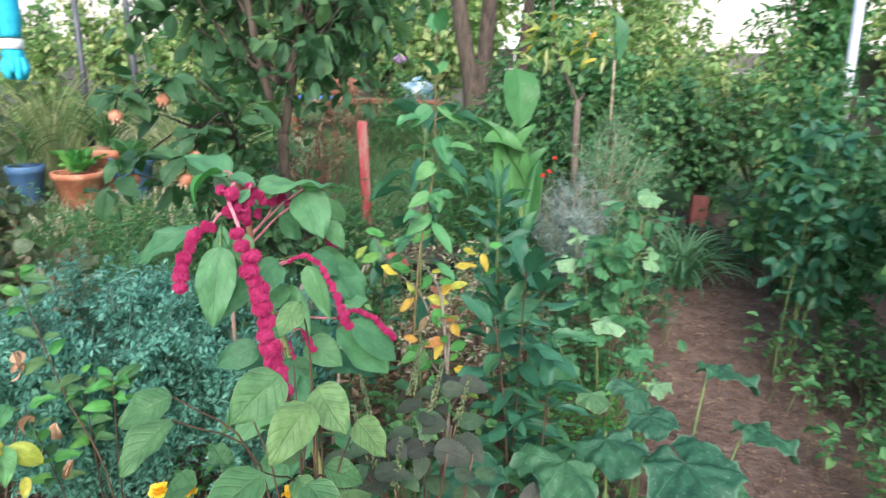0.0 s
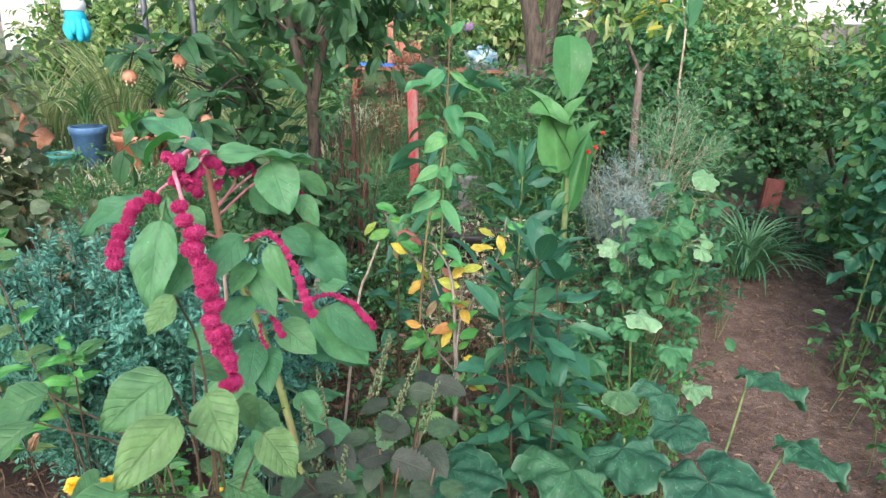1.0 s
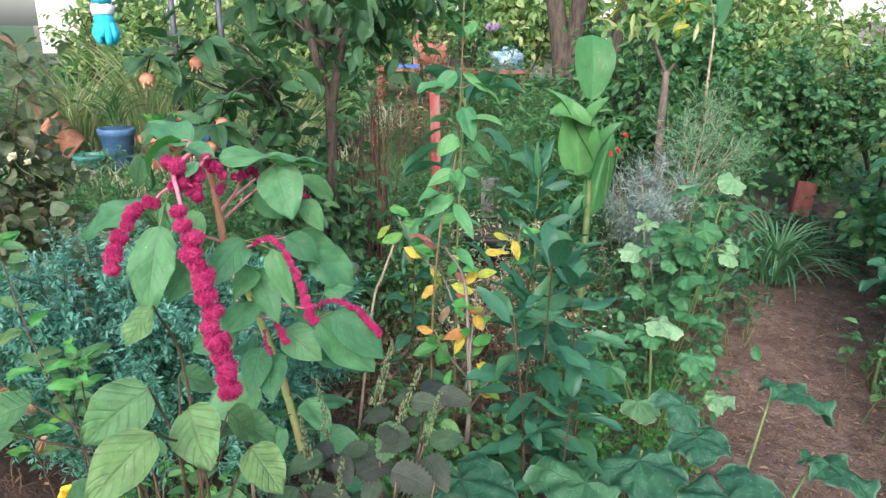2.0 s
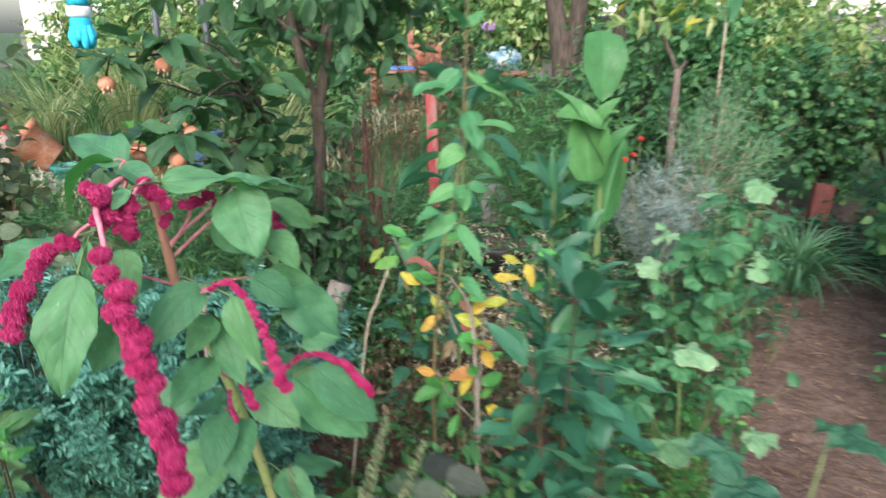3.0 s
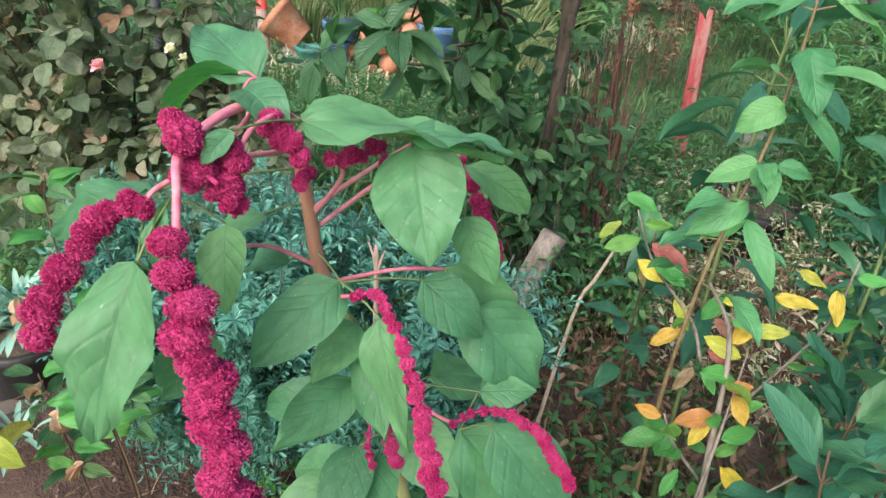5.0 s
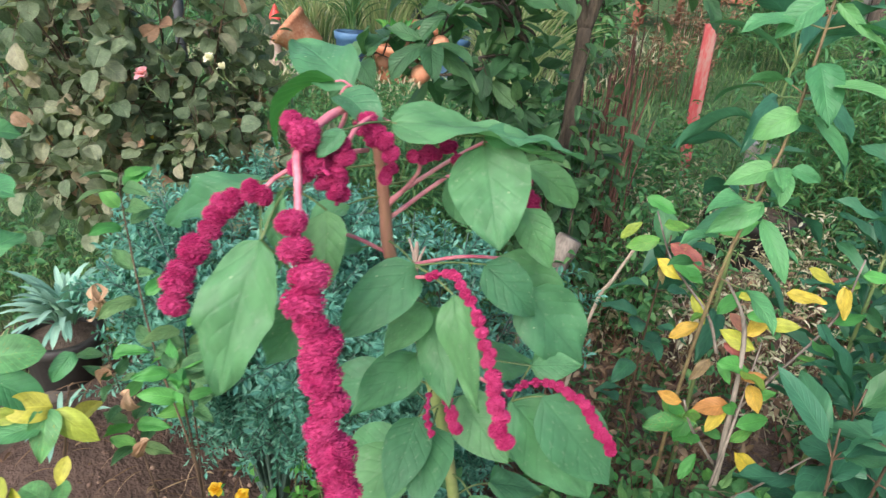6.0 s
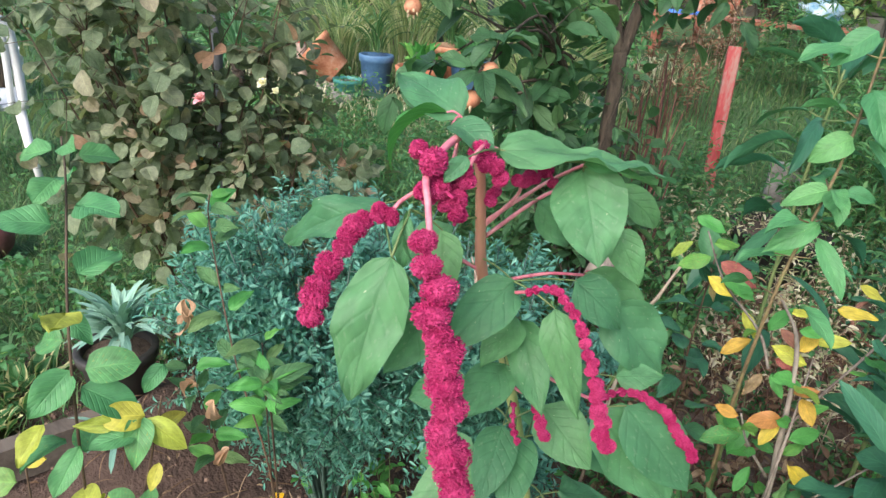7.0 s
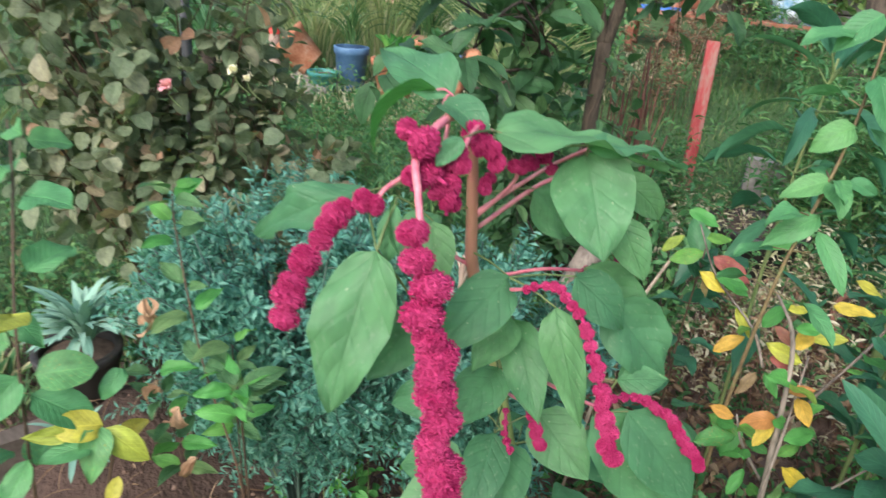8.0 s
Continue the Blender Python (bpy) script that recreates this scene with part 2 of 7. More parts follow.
M_TASSEL = solid_mat("tassel_red", (0.29, 0.014, 0.078), (0.45, 0.050, 0.155), scale=60, rough=0.9, bump=0.5, bdist=0.002, spec=0.12)
M_PINKSTEM = solid_mat("pink_stem", (0.52, 0.12, 0.18), (0.66, 0.28, 0.30), scale=30, rough=0.5)
M_AMSTEM = solid_mat("amaranth_stem", (0.26, 0.33, 0.11), (0.36, 0.40, 0.16), scale=14, rough=0.5, c3=(0.42, 0.34, 0.16))
M_AMTOP = solid_mat("amaranth_stem_top", (0.36, 0.19, 0.12), (0.44, 0.20, 0.15), scale=40, rough=0.55, c3=(0.50, 0.17, 0.18), stretch=(1, 1, 0.15))
M_GREENSTEM = solid_mat("green_stem", (0.09, 0.15, 0.05), (0.165, 0.215, 0.08), scale=15, rough=0.6)
M_SPIKE = solid_mat("flower_spike", (0.075, 0.11, 0.05), (0.15, 0.19, 0.09), scale=40, rough=0.7)
M_BALSTEM = solid_mat("brownish_stem", (0.10, 0.075, 0.038), (0.18, 0.135, 0.065), scale=30, rough=0.55, c3=(0.15, 0.17, 0.065))
M_RUESTEM = solid_mat("rue_stem", (0.045, 0.09, 0.075), (0.09, 0.15, 0.12), scale=15, rough=0.7)
M_REDSTEM = solid_mat("reddish_stem", (0.048, 0.032, 0.020), (0.11, 0.070, 0.042), scale=18, rough=0.6)
M_TWIG = solid_mat("dry_twig", (0.30, 0.22, 0.15), (0.55, 0.46, 0.36), scale=30, rough=0.85)
M_BARK = solid_mat("bark", (0.03, 0.023, 0.018), (0.115, 0.09, 0.068), scale=38, rough=0.9, bump=1.0, bdist=0.012, stretch=(1, 1, 0.22))
M_GREYBARK = solid_mat("grey_bark", (0.10, 0.08, 0.065), (0.30, 0.26, 0.22), scale=26, rough=0.9, bump=0.7, bdist=0.005, stretch=(1, 1, 0.3))
M_BROWNBARK = solid_mat("brown_bark", (0.075, 0.055, 0.045), (0.20, 0.155, 0.13), scale=26, rough=0.9, bump=0.8, bdist=0.005, stretch=(1, 1, 0.3))
M_REDCANE = solid_mat("red_cane", (0.075, 0.034, 0.026), (0.20, 0.088, 0.066), scale=25, rough=0.8)
M_TERRA = solid_mat("terracotta", (0.42, 0.15, 0.08), (0.58, 0.26, 0.15), scale=9, rough=0.85, bump=0.2, c3=(0.62, 0.40, 0.28))
M_CLAY = solid_mat("brown_clay", (0.13, 0.058, 0.040), (0.22, 0.11, 0.08), scale=14, rough=0.9, bump=0.5)
M_PALEWOOD = solid_mat("pale_dead_stalk", (0.28, 0.19, 0.15), (0.46, 0.36, 0.30), scale=40, rough=0.8, bump=0.4, stretch=(1, 1, 0.15))
M_BLUEPOT = solid_mat("blue_plastic", (0.045, 0.12, 0.25), (0.10, 0.20, 0.34), scale=7, rough=0.5, bump=0.1)
M_TEAL = solid_mat("teal_plastic", (0.04, 0.20, 0.19), (0.07, 0.28, 0.25), scale=7, rough=0.5, bump=0.1)
M_BLACKPOT = solid_mat("black_plastic", (0.012, 0.012, 0.014), (0.045, 0.042, 0.04), scale=12, rough=0.55, bump=0.15)
M_ORANGE = solid_mat("orange_paint", (0.24, 0.085, 0.05), (0.34, 0.13, 0.08), scale=8, rough=0.75, bump=0.25, c3=(0.32, 0.21, 0.15))
M_REDPAINT = solid_mat("red_paint", (0.30, 0.035, 0.04), (0.42, 0.075, 0.075), scale=14, rough=0.75, bump=0.6, c3=(0.38, 0.20, 0.17), stretch=(1, 1, 0.3))
M_BRICK = solid_mat("red_brick", (0.11, 0.036, 0.03), (0.19, 0.065, 0.05), scale=14, rough=0.9, bump=0.6)
M_GLOVE = solid_mat("cyan_fabric", (0.015, 0.42, 0.62), (0.05, 0.58, 0.75), scale=25, rough=0.8, bump=0.3)
M_CUFF = solid_mat("white_fabric", (0.7, 0.72, 0.72), (0.82, 0.82, 0.8), scale=25, rough=0.85)
M_WHITE = solid_mat("white_plastic", (0.70, 0.72, 0.74), (0.84, 0.84, 0.84), scale=6, rough=0.4, bump=0.05)
M_WOOD = solid_mat("weathered_wood", (0.045, 0.036, 0.029), (0.13, 0.108, 0.088), scale=12, rough=0.9, bump=0.7, stretch=(0.2, 1, 1))
M_METAL = solid_mat("dark_metal", (0.06, 0.065, 0.075), (0.13, 0.135, 0.15), scale=10, rough=0.55, metal=0.5)
M_PIPE = solid_mat("galvanised_metal", (0.5, 0.53, 0.6), (0.65, 0.68, 0.75), scale=10, rough=0.5, metal=0.3)
M_BALL = solid_mat("ball_skin", (0.10, 0.035, 0.035), (0.19, 0.075, 0.07), scale=8, rough=0.6, bump=0.3)
M_SEAM = solid_mat("ball_seam", (0.03, 0.02, 0.02), (0.05, 0.04, 0.04), scale=8, rough=0.7)
M_FRUIT = solid_mat("medlar_fruit", (0.48, 0.19, 0.11), (0.66, 0.34, 0.21), scale=35, rough=0.75, bump=0.3)
M_SEPAL = solid_mat("medlar_calyx", (0.42, 0.30, 0.18), (0.6, 0.48, 0.32), scale=30, rough=0.85)
M_STONE = solid_mat("pale_stone", (0.16, 0.15, 0.14), (0.34, 0.32, 0.30), scale=6, rough=0.9, bump=0.6)
M_PLASTER = solid_mat("sunlit_plaster", (0.66, 0.61, 0.56), (0.82, 0.79, 0.74), scale=1.5, rough=0.9, bump=0.3)
M_POTSOIL = solid_mat("potting_soil", (0.06, 0.042, 0.032), (0.15, 0.11, 0.085), scale=40, rough=0.95, bump=0.9, bdist=0.01)
M_CLOD = solid_mat("soil_clod", (0.09, 0.055, 0.04), (0.22, 0.15, 0.11), scale=30, rough=0.95, bump=0.6)
M_BAG = solid_mat("pale_blue_bag", (0.08, 0.24, 0.34), (0.50, 0.58, 0.62), scale=9, rough=0.5, bump=0.4)
M_BLUEBOX = solid_mat("bright_blue_tray", (0.03, 0.15, 0.55), (0.06, 0.22, 0.65), scale=6, rough=0.45)
M_PURPLE = solid_mat("mauve_cloth", (0.33, 0.18, 0.42), (0.45, 0.28, 0.52), scale=14, rough=0.9)
M_STATUE_R = solid_mat("statue_cap", (0.58, 0.06, 0.05), (0.68, 0.12, 0.1), scale=20, rough=0.5)
M_STATUE_P = solid_mat("statue_body", (0.36, 0.26, 0.22), (0.48, 0.37, 0.31), scale=20, rough=0.6)


def ground_mat():
    """Bare reddish soil with litter; a worn lawn farther out."""
    m, nt, p, N, L = base_mat("garden_soil")
    tc = N.new("ShaderNodeTexCoord").outputs["Object"]

    def noi(sc, d=6.0, rough=0.6):
        n = N.new("ShaderNodeTexNoise")
        n.inputs["Scale"].default_value, n.inputs["Detail"].default_value, n.inputs["Roughness"].default_value = sc, d, rough
        L.new(tc, n.inputs["Vector"])
        return n.outputs[0]

    n1, n2, n3 = noi(1.6), noi(14.0), noi(90.0, 4.0)
    soil = ramp(nt, mathn(nt, "ADD", mathn(nt, "MULTIPLY", n1, 0.5), mathn(nt, "MULTIPLY", n2, 0.5)), [(0.3, (0.055, 0.036, 0.028)), (0.48, (0.122, 0.082, 0.065)), (0.66, (0.225, 0.160, 0.130))])
    soil = mixc(nt, mathn(nt, "MULTIPLY", n3, 0.5), soil, mixc(nt, 1.0, soil, (1.7, 1.6, 1.5), "MULTIPLY"))
    v = N.new("ShaderNodeTexVoronoi")
    v.inputs["Scale"].default_value = 70.0
    L.new(tc, v.inputs["Vector"])
    stones = mathn(nt, "LESS_THAN", v.outputs["Distance"], mathn(nt, "MULTIPLY", n2, 0.32))
    soil = mixc(nt, mathn(nt, "MULTIPLY", stones, 0.5), soil, (0.26, 0.19, 0.14))
    grass = ramp(nt, n2, [(0.3, (0.03, 0.07, 0.022)), (0.55, (0.065, 0.135, 0.045)), (0.75, (0.13, 0.16, 0.07))])
    at = N.new("ShaderNodeAttribute")
    at.attribute_name = "lawn"
    f = mathn(nt, "ADD", at.outputs["Fac"], mathn(nt, "MULTIPLY", mathn(nt, "SUBTRACT", n2, 0.5), 1.2))
    f = mathn(nt, "MINIMUM", mathn(nt, "MAXIMUM", mathn(nt, "MULTIPLY", mathn(nt, "SUBTRACT", f, 0.35), 3.0), 0.0), 1.0)
    # soil colour darkened over part of the bed, in place of shade
    shade_at = N.new("ShaderNodeAttribute")
    shade_at.attribute_name = "soil_shade"
    soil = mixc(nt, shade_at.outputs["Fac"], soil, mixc(nt, 1.0, soil, (0.45, 0.42, 0.40), "MULTIPLY"))
    L.new(mixc(nt, f, soil, grass), p.inputs["Base Color"])
    p.inputs["Roughness"].default_value = 0.95
    b = N.new("ShaderNodeBump")
    b.inputs["Strength"].default_value, b.inputs["Distance"].default_value = 1.0, 0.035
    L.new(mathn(nt, "ADD", n2, mathn(nt, "ADD", mathn(nt, "MULTIPLY", n3, 0.4), mathn(nt, "MULTIPLY", stones, 0.3))), b.inputs["Height"])
    L.new(b.outputs[0], p.inputs["Normal"])
    return m


M_GROUND = ground_mat()

# ---- mesh helpers ----

def vec(a):
    return np.array(a, dtype=float)


def unit(a):
    n = np.linalg.norm(a)
    return a / n if n > 1e-9 else vec((0, 0, 1))


def rvec(r):
    """A random direction."""
    while True:
        v = vec((r.uniform(-1, 1), r.uniform(-1, 1), r.uniform(-1, 1)))
        if 0.05 < np.linalg.norm(v) < 1:
            return unit(v)


def sstep(a, b, x):
    t = min(1.0, max(0.0, (x - a) / (b - a)))
    return t * t * (3 - 2 * t)


def ground_z(x, y):
    """The garden climbs gently to the back and to the side of the lawn."""
    z = 0.062 * min(4.0, max(0.0, -x)) + (0.13 - 0.03 * sstep(0.8, 1.6, x)) * min(6.0, max(0.0, y - 3.5))
    z += 0.20 * math.exp(-((x + 1.45) ** 2 + (y - 1.62) ** 2) / 0.06)
    z += 0.015 * noise.noise(Vector((x * 2.3, y * 2.3, 0))) + 0.03 * noise.noise(Vector((x * 0.6, y * 0.6, 4)))
    return z


class Acc:
    """Collects vertices and faces of one mesh."""

    def __init__(self):
        self.v, self.f, self.m = [], [], []

    def add(self, v, f, mi=0):
        o = len(self.v)
        self.v.extend(tuple(float(c) for c in p) for p in v)
        self.f.extend(tuple(o + i for i in q) for q in f)
        self.m.extend([mi] * len(f))

    def tube(self, pts, radii, sides=6, mi=0, cap=True):
        pts = [vec(p) for p in pts]
        n = len(pts)
        if isinstance(radii, (int, float)):
            radii = [radii] * n
        v, f = [], []
        ref = vec((0.31, 0.83, 0.47))
        for i, p in enumerate(pts):
            d = unit(pts[min(i + 1, n - 1)] - pts[max(i - 1, 0)])
            a = unit(np.cross(d, ref))
            b = np.cross(d, a)
            for k in range(sides):
                t = 2 * math.pi * k / sides
                v.append(p + radii[i] * (math.cos(t) * a + math.sin(t) * b))
        for i in range(n - 1):
            for k in range(sides):
                k2 = (k + 1) % sides
                f.append((i * sides + k, i * sides + k2, (i + 1) * sides + k2, (i + 1) * sides + k))
        if cap:
            f.append(tuple(range(sides))[::-1])
            f.append(tuple((n - 1) * sides + k for k in range(sides)))
        self.add(v, f, mi)

    def box(self, c, s, rot=None, mi=0, jit=0.0, r=None):
        """A box with slightly chamfered long edges."""
        c, s = vec(c), vec(s) / 2
        ch = min(s) * 0.22
        v = []
        for z in (-1, 1):
            for x, y in ((-1, -1), (1, -1), (1, 1), (-1, 1)):
                for q in (0, 1):
                    flip = q if x * y > 0 else 1 - q
                    px = x * (s[0] - (ch if flip else 0))
                    py = y * (s[1] - (0 if flip else ch))
                    p = vec((px, py, z * s[2]))
                    if jit and r:
                        p = p + vec([r.uniform(-jit, jit) for _ in range(3)])
                    v.append(p)
        f = [tuple(range(8))[::-1], tuple(range(8, 16))]
        f += [(i, (i + 1) % 8, 8 + (i + 1) % 8, 8 + i) for i in range(8)]
        if rot is not None:
            R = np.array(rot.to_3x3())
            v = [R @ p for p in v]
        self.add([p + c for p in v], f, mi)

    def ball(self, c, r, seg=10, rings=7, sq=(1, 1, 1), rough=0.0, seed=0, mi=0):
        v, f = [], []
        c = vec(c)
        for i in range(rings + 1):
            th = math.pi * i / rings
            for k in range(seg):
                ph = 2 * math.pi * k / seg
                d = vec((math.sin(th) * math.cos(ph), math.sin(th) * math.sin(ph), math.cos(th)))
                q = r * (1 + rough * noise.noise(Vector(d * 2.2) + Vector((seed, seed * 0.7, 0)))) if rough else r
                v.append(c + d * vec(sq) * q)
        for i in range(rings):
            for k in range(seg):
                k2 = (k + 1) % seg
                f.append((i * seg + k, (i + 1) * seg + k, (i + 1) * seg + k2, i * seg + k2))
        self.add(v, f, mi)

    def lathe(self, c, prof, seg=24, mi=0, rot=None):
        """prof: (radius, height) from the outside foot round the rim to the inside."""
        c = vec(c)
        R = np.array(rot.to_3x3()) if rot is not None else np.eye(3)
        v = [c + R @ vec((r * math.cos(2 * math.pi * k / seg), r * math.sin(2 * math.pi * k / seg), h)) for r, h in prof for k in range(seg)]
        f = [(i * seg + k, i * seg + (k + 1) % seg, (i + 1) * seg + (k + 1) % seg, (i + 1) * seg + k) for i in range(len(prof) - 1) for k in range(seg)]
        self.add(v, f, mi)

    def mesh(self, name, mats, smooth=True):
        me = bpy.data.meshes.new(name)
        me.from_pydata(self.v, [], self.f)
        for m in mats if isinstance(mats, (list, tuple)) else [mats]:
            me.materials.append(m)
        me.polygons.foreach_set("material_index", self.m)
        me.polygons.foreach_set("use_smooth", [smooth] * len(self.f))
        me.update()
        return me


def thing(name, loc, label, category, group="", kind=""):
    e = new(name)
    e.empty_display_size = 0.1
    e.location = loc
    return tagged(e, label, category, group, kind)


def base_of(ob):
    p = Vector(ob.location)
    while ob.parent:
        ob = ob.parent
        p += Vector(ob.location)
    return p


def part(name, me, parent, label="", m=None, kind=""):
    """A mesh under a thing; its vertices or its pose m are given in the world."""
    ob = new(name, me)
    ob.parent = parent
    ob.matrix_basis = Matrix.Translation(-base_of(parent)) @ (m if m is not None else Matrix())
    return tagged(ob, label, "", "", kind)


def solid(name, acc, mats, label, category, group="", kind="", smooth=True):
    return tagged(new(name, acc.mesh(name, mats, smooth)), label, category, group, kind)


def curve(pts, n=8):
    """A smooth line through the given points."""
    p = [vec(a) for a in pts]
    p = [2 * p[0] - p[1]] + p + [2 * p[-1] - p[-2]]
    out = []
    for i in range(1, len(p) - 2):
        a, b, c, d = p[i - 1 : i + 3]
        for k in range(n):
            t = k / n
            out.append(0.5 * (2 * b + (c - a) * t + (2 * a - 5 * b + 4 * c - d) * t * t + (3 * b - a - 3 * c + d) * t ** 3))
    out.append(p[-2])
    return out


# ---- leaves ----
def leaf_shape(a=0.55, b=0.9, nv=8, nu=4, fold=0.25, bend=0.5, wave=0.0, teeth=0, tooth=0.05, seed=0, twist=0.0, asym=0.0, lump=0.0):
    """A blade of length 1 along y and width 1: vertices, quads and rib coordinates."""
    vs, uv = [], []
    peak = (a / (a + b)) ** a * (b / (a + b)) ** b
    y = z = 0.0
    ds = 1.0 / nv
    for i in range(nv + 1):
        v = i / nv
        w = 0.5 * max(0.012, (v ** a) * ((1 - v) ** b) / peak)
        if teeth:
            w *= 1 + tooth * ((v * teeth) % 1.0 - 0.5) * 2
        ang = bend * (0.35 - v)
        if i:
            y += ds * math.cos(ang)
            z += ds * math.sin(ang)
        for k in range(nu + 1):
            s = 2 * k / nu - 1
            zz = z + fold * abs(s) * w * 0.8 + wave * math.sin(v * 9 + seed + (1.5 if s > 0 else 0)) * abs(s)
            x = s * w + asym * v * v
            zz += lump * noise.noise(Vector((s * 1.3 + seed * 3.1, v * 3.2, seed))) * (0.3 + abs(s))
            c, q = math.cos(twist * v), math.sin(twist * v)
            vs.append((x * c - (zz - z) * q, y, z + (zz - z) * c + x * q))
            uv.append((0.5 + 0.5 * s, v))
    f = [(i * (nu + 1) + k, i * (nu + 1) + k + 1, (i + 1) * (nu + 1) + k + 1, (i + 1) * (nu + 1) + k) for i in range(nv) for k in range(nu)]
    return np.array(vs), np.array(f), np.array(uv)


def lobed_shape(lobes=5, depth=0.25, rings=4, per=6, cup=0.15, wave=0.05, teeth=0.0, seed=0, notch=0.5, ragged=0.0):
    """A round lobed blade about 1 across, its stalk at the origin, its tip along y."""
    n = lobes * per
    vs, uv = [], []
    r = random.Random(seed)
    size = [1 + r.uniform(-0.12, 0.12) for _ in range(lobes)]
    for i in range(rings + 1):
        q = 0.02 + 0.98 * i / rings
        for k in range(n + 1):
            s = k / n
            th = -math.pi * 0.5 + notch * 0.5 + s * (2 * math.pi - notch)
            lob = abs(((s * lobes) % 1.0) - 0.5) * 2
            ax = size[min(lobes - 1, int(s * lobes))]
            rad = 0.5 * (1 - depth * lob ** 2.2) * (0.78 + 0.22 * math.sin(th)) * (1 + (ax - 1) * (1 - lob * lob))
            if teeth and i == rings:
                rad *= 1 + teeth * (1 if k % 2 else -1)
            if ragged:
                rad *= 1 + ragged * q * noise.noise(Vector((math.cos(th) * 2.4, math.sin(th) * 2.4, seed * 1.7)))
            x, y = q * rad * math.cos(th), q * rad * math.sin(th)
            z = 0.5 * ragged * q * noise.noise(Vector((x * 9, y * 9, seed))) - cup * (q * q) * 0.5 + wave * q * math.sin(th * 5 + seed) + 0.03 * q * (1 - lob)
            vs.append((x, y + 0.15, z))
            uv.append((0.5 + 0.5 * lob, q))
    f = [(i * (n + 1) + k, (i + 1) * (n + 1) + k, (i + 1) * (n + 1) + k + 1, i * (n + 1) + k + 1) for i in range(rings) for k in range(n)]
    return np.array(vs), np.array(f), np.array(uv)


def leaf_pose(base, way, up, length, width):
    """Pose of a blade that starts at base and runs along way, its face towards up."""
    way = unit(vec(way))
    x = np.cross(way, vec(up))
    if np.linalg.norm(x) < 0.05:
        x = np.cross(way, vec((0.9, 0.3, 0.1)))
    x = unit(x)
    z = np.cross(x, way)
    m = np.eye(4)
    m[:3, 0], m[:3, 1], m[:3, 2], m[:3, 3] = x * width, way * length, z * length, base
    return m


def leaf_mesh(name, shape, mat, poses=None):
    """One mesh with a blade at each pose, or one blade as it is."""
    V, F, UV = shape
    poses = np.array([np.eye(4)] if poses is None else poses)
    n, nv, nf = len(poses), len(V), len(F)
    H = np.hstack([V, np.ones((nv, 1))])
    W = np.einsum("nij,vj->nvi", poses, H)[:, :, :3].reshape(-1, 3)
    A = (F[None] + (np.arange(n) * nv)[:, None, None]).reshape(-1, 4)
    me = bpy.data.meshes.new(name)
    me.vertices.add(len(W))
    me.vertices.foreach_set("co", W.ravel())
    me.loops.add(A.size)
    me.loops.foreach_set("vertex_index", A.ravel())
    me.polygons.add(len(A))
    me.polygons.foreach_set("loop_start", np.arange(0, A.size, 4))
    me.polygons.foreach_set("use_smooth", np.ones(len(A), dtype=bool))
    layer = me.uv_layers.new(name="UVMap")
    layer.data.foreach_set("uv", UV[A.ravel() % nv].ravel())
    me.materials.append(mat)
    me.update()
    me.validate()
    return me


SINGLE = {}


def single(shape_name, mat):
    key = (shape_name, mat.name)
    if key not in SINGLE:
        SINGLE[key] = leaf_mesh("leaf", SHAPES[shape_name], mat)
    return SINGLE[key]


def put_leaf(parent, shape_name, mat, pose_np, name="leaf", label=""):
    if shape_name in VARIANTS:
        shape_name = VARIANTS[shape_name][int(abs(pose_np[0, 3] * 7919 + pose_np[2, 3] * 5231)) % len(VARIANTS[shape_name])]
    return part(name, single(shape_name, mat), parent, label, Matrix(pose_np.tolist()))


def leaf_to(parent, shape_name, mat, base, tip, width, up=(0, 0, 1), name="leaf", label=""):
    base, tip = vec(base), vec(tip)
    return put_leaf(parent, shape_name, mat, leaf_pose(base, tip - base, up, np.linalg.norm(tip - base) * 1.04, width), name, label)


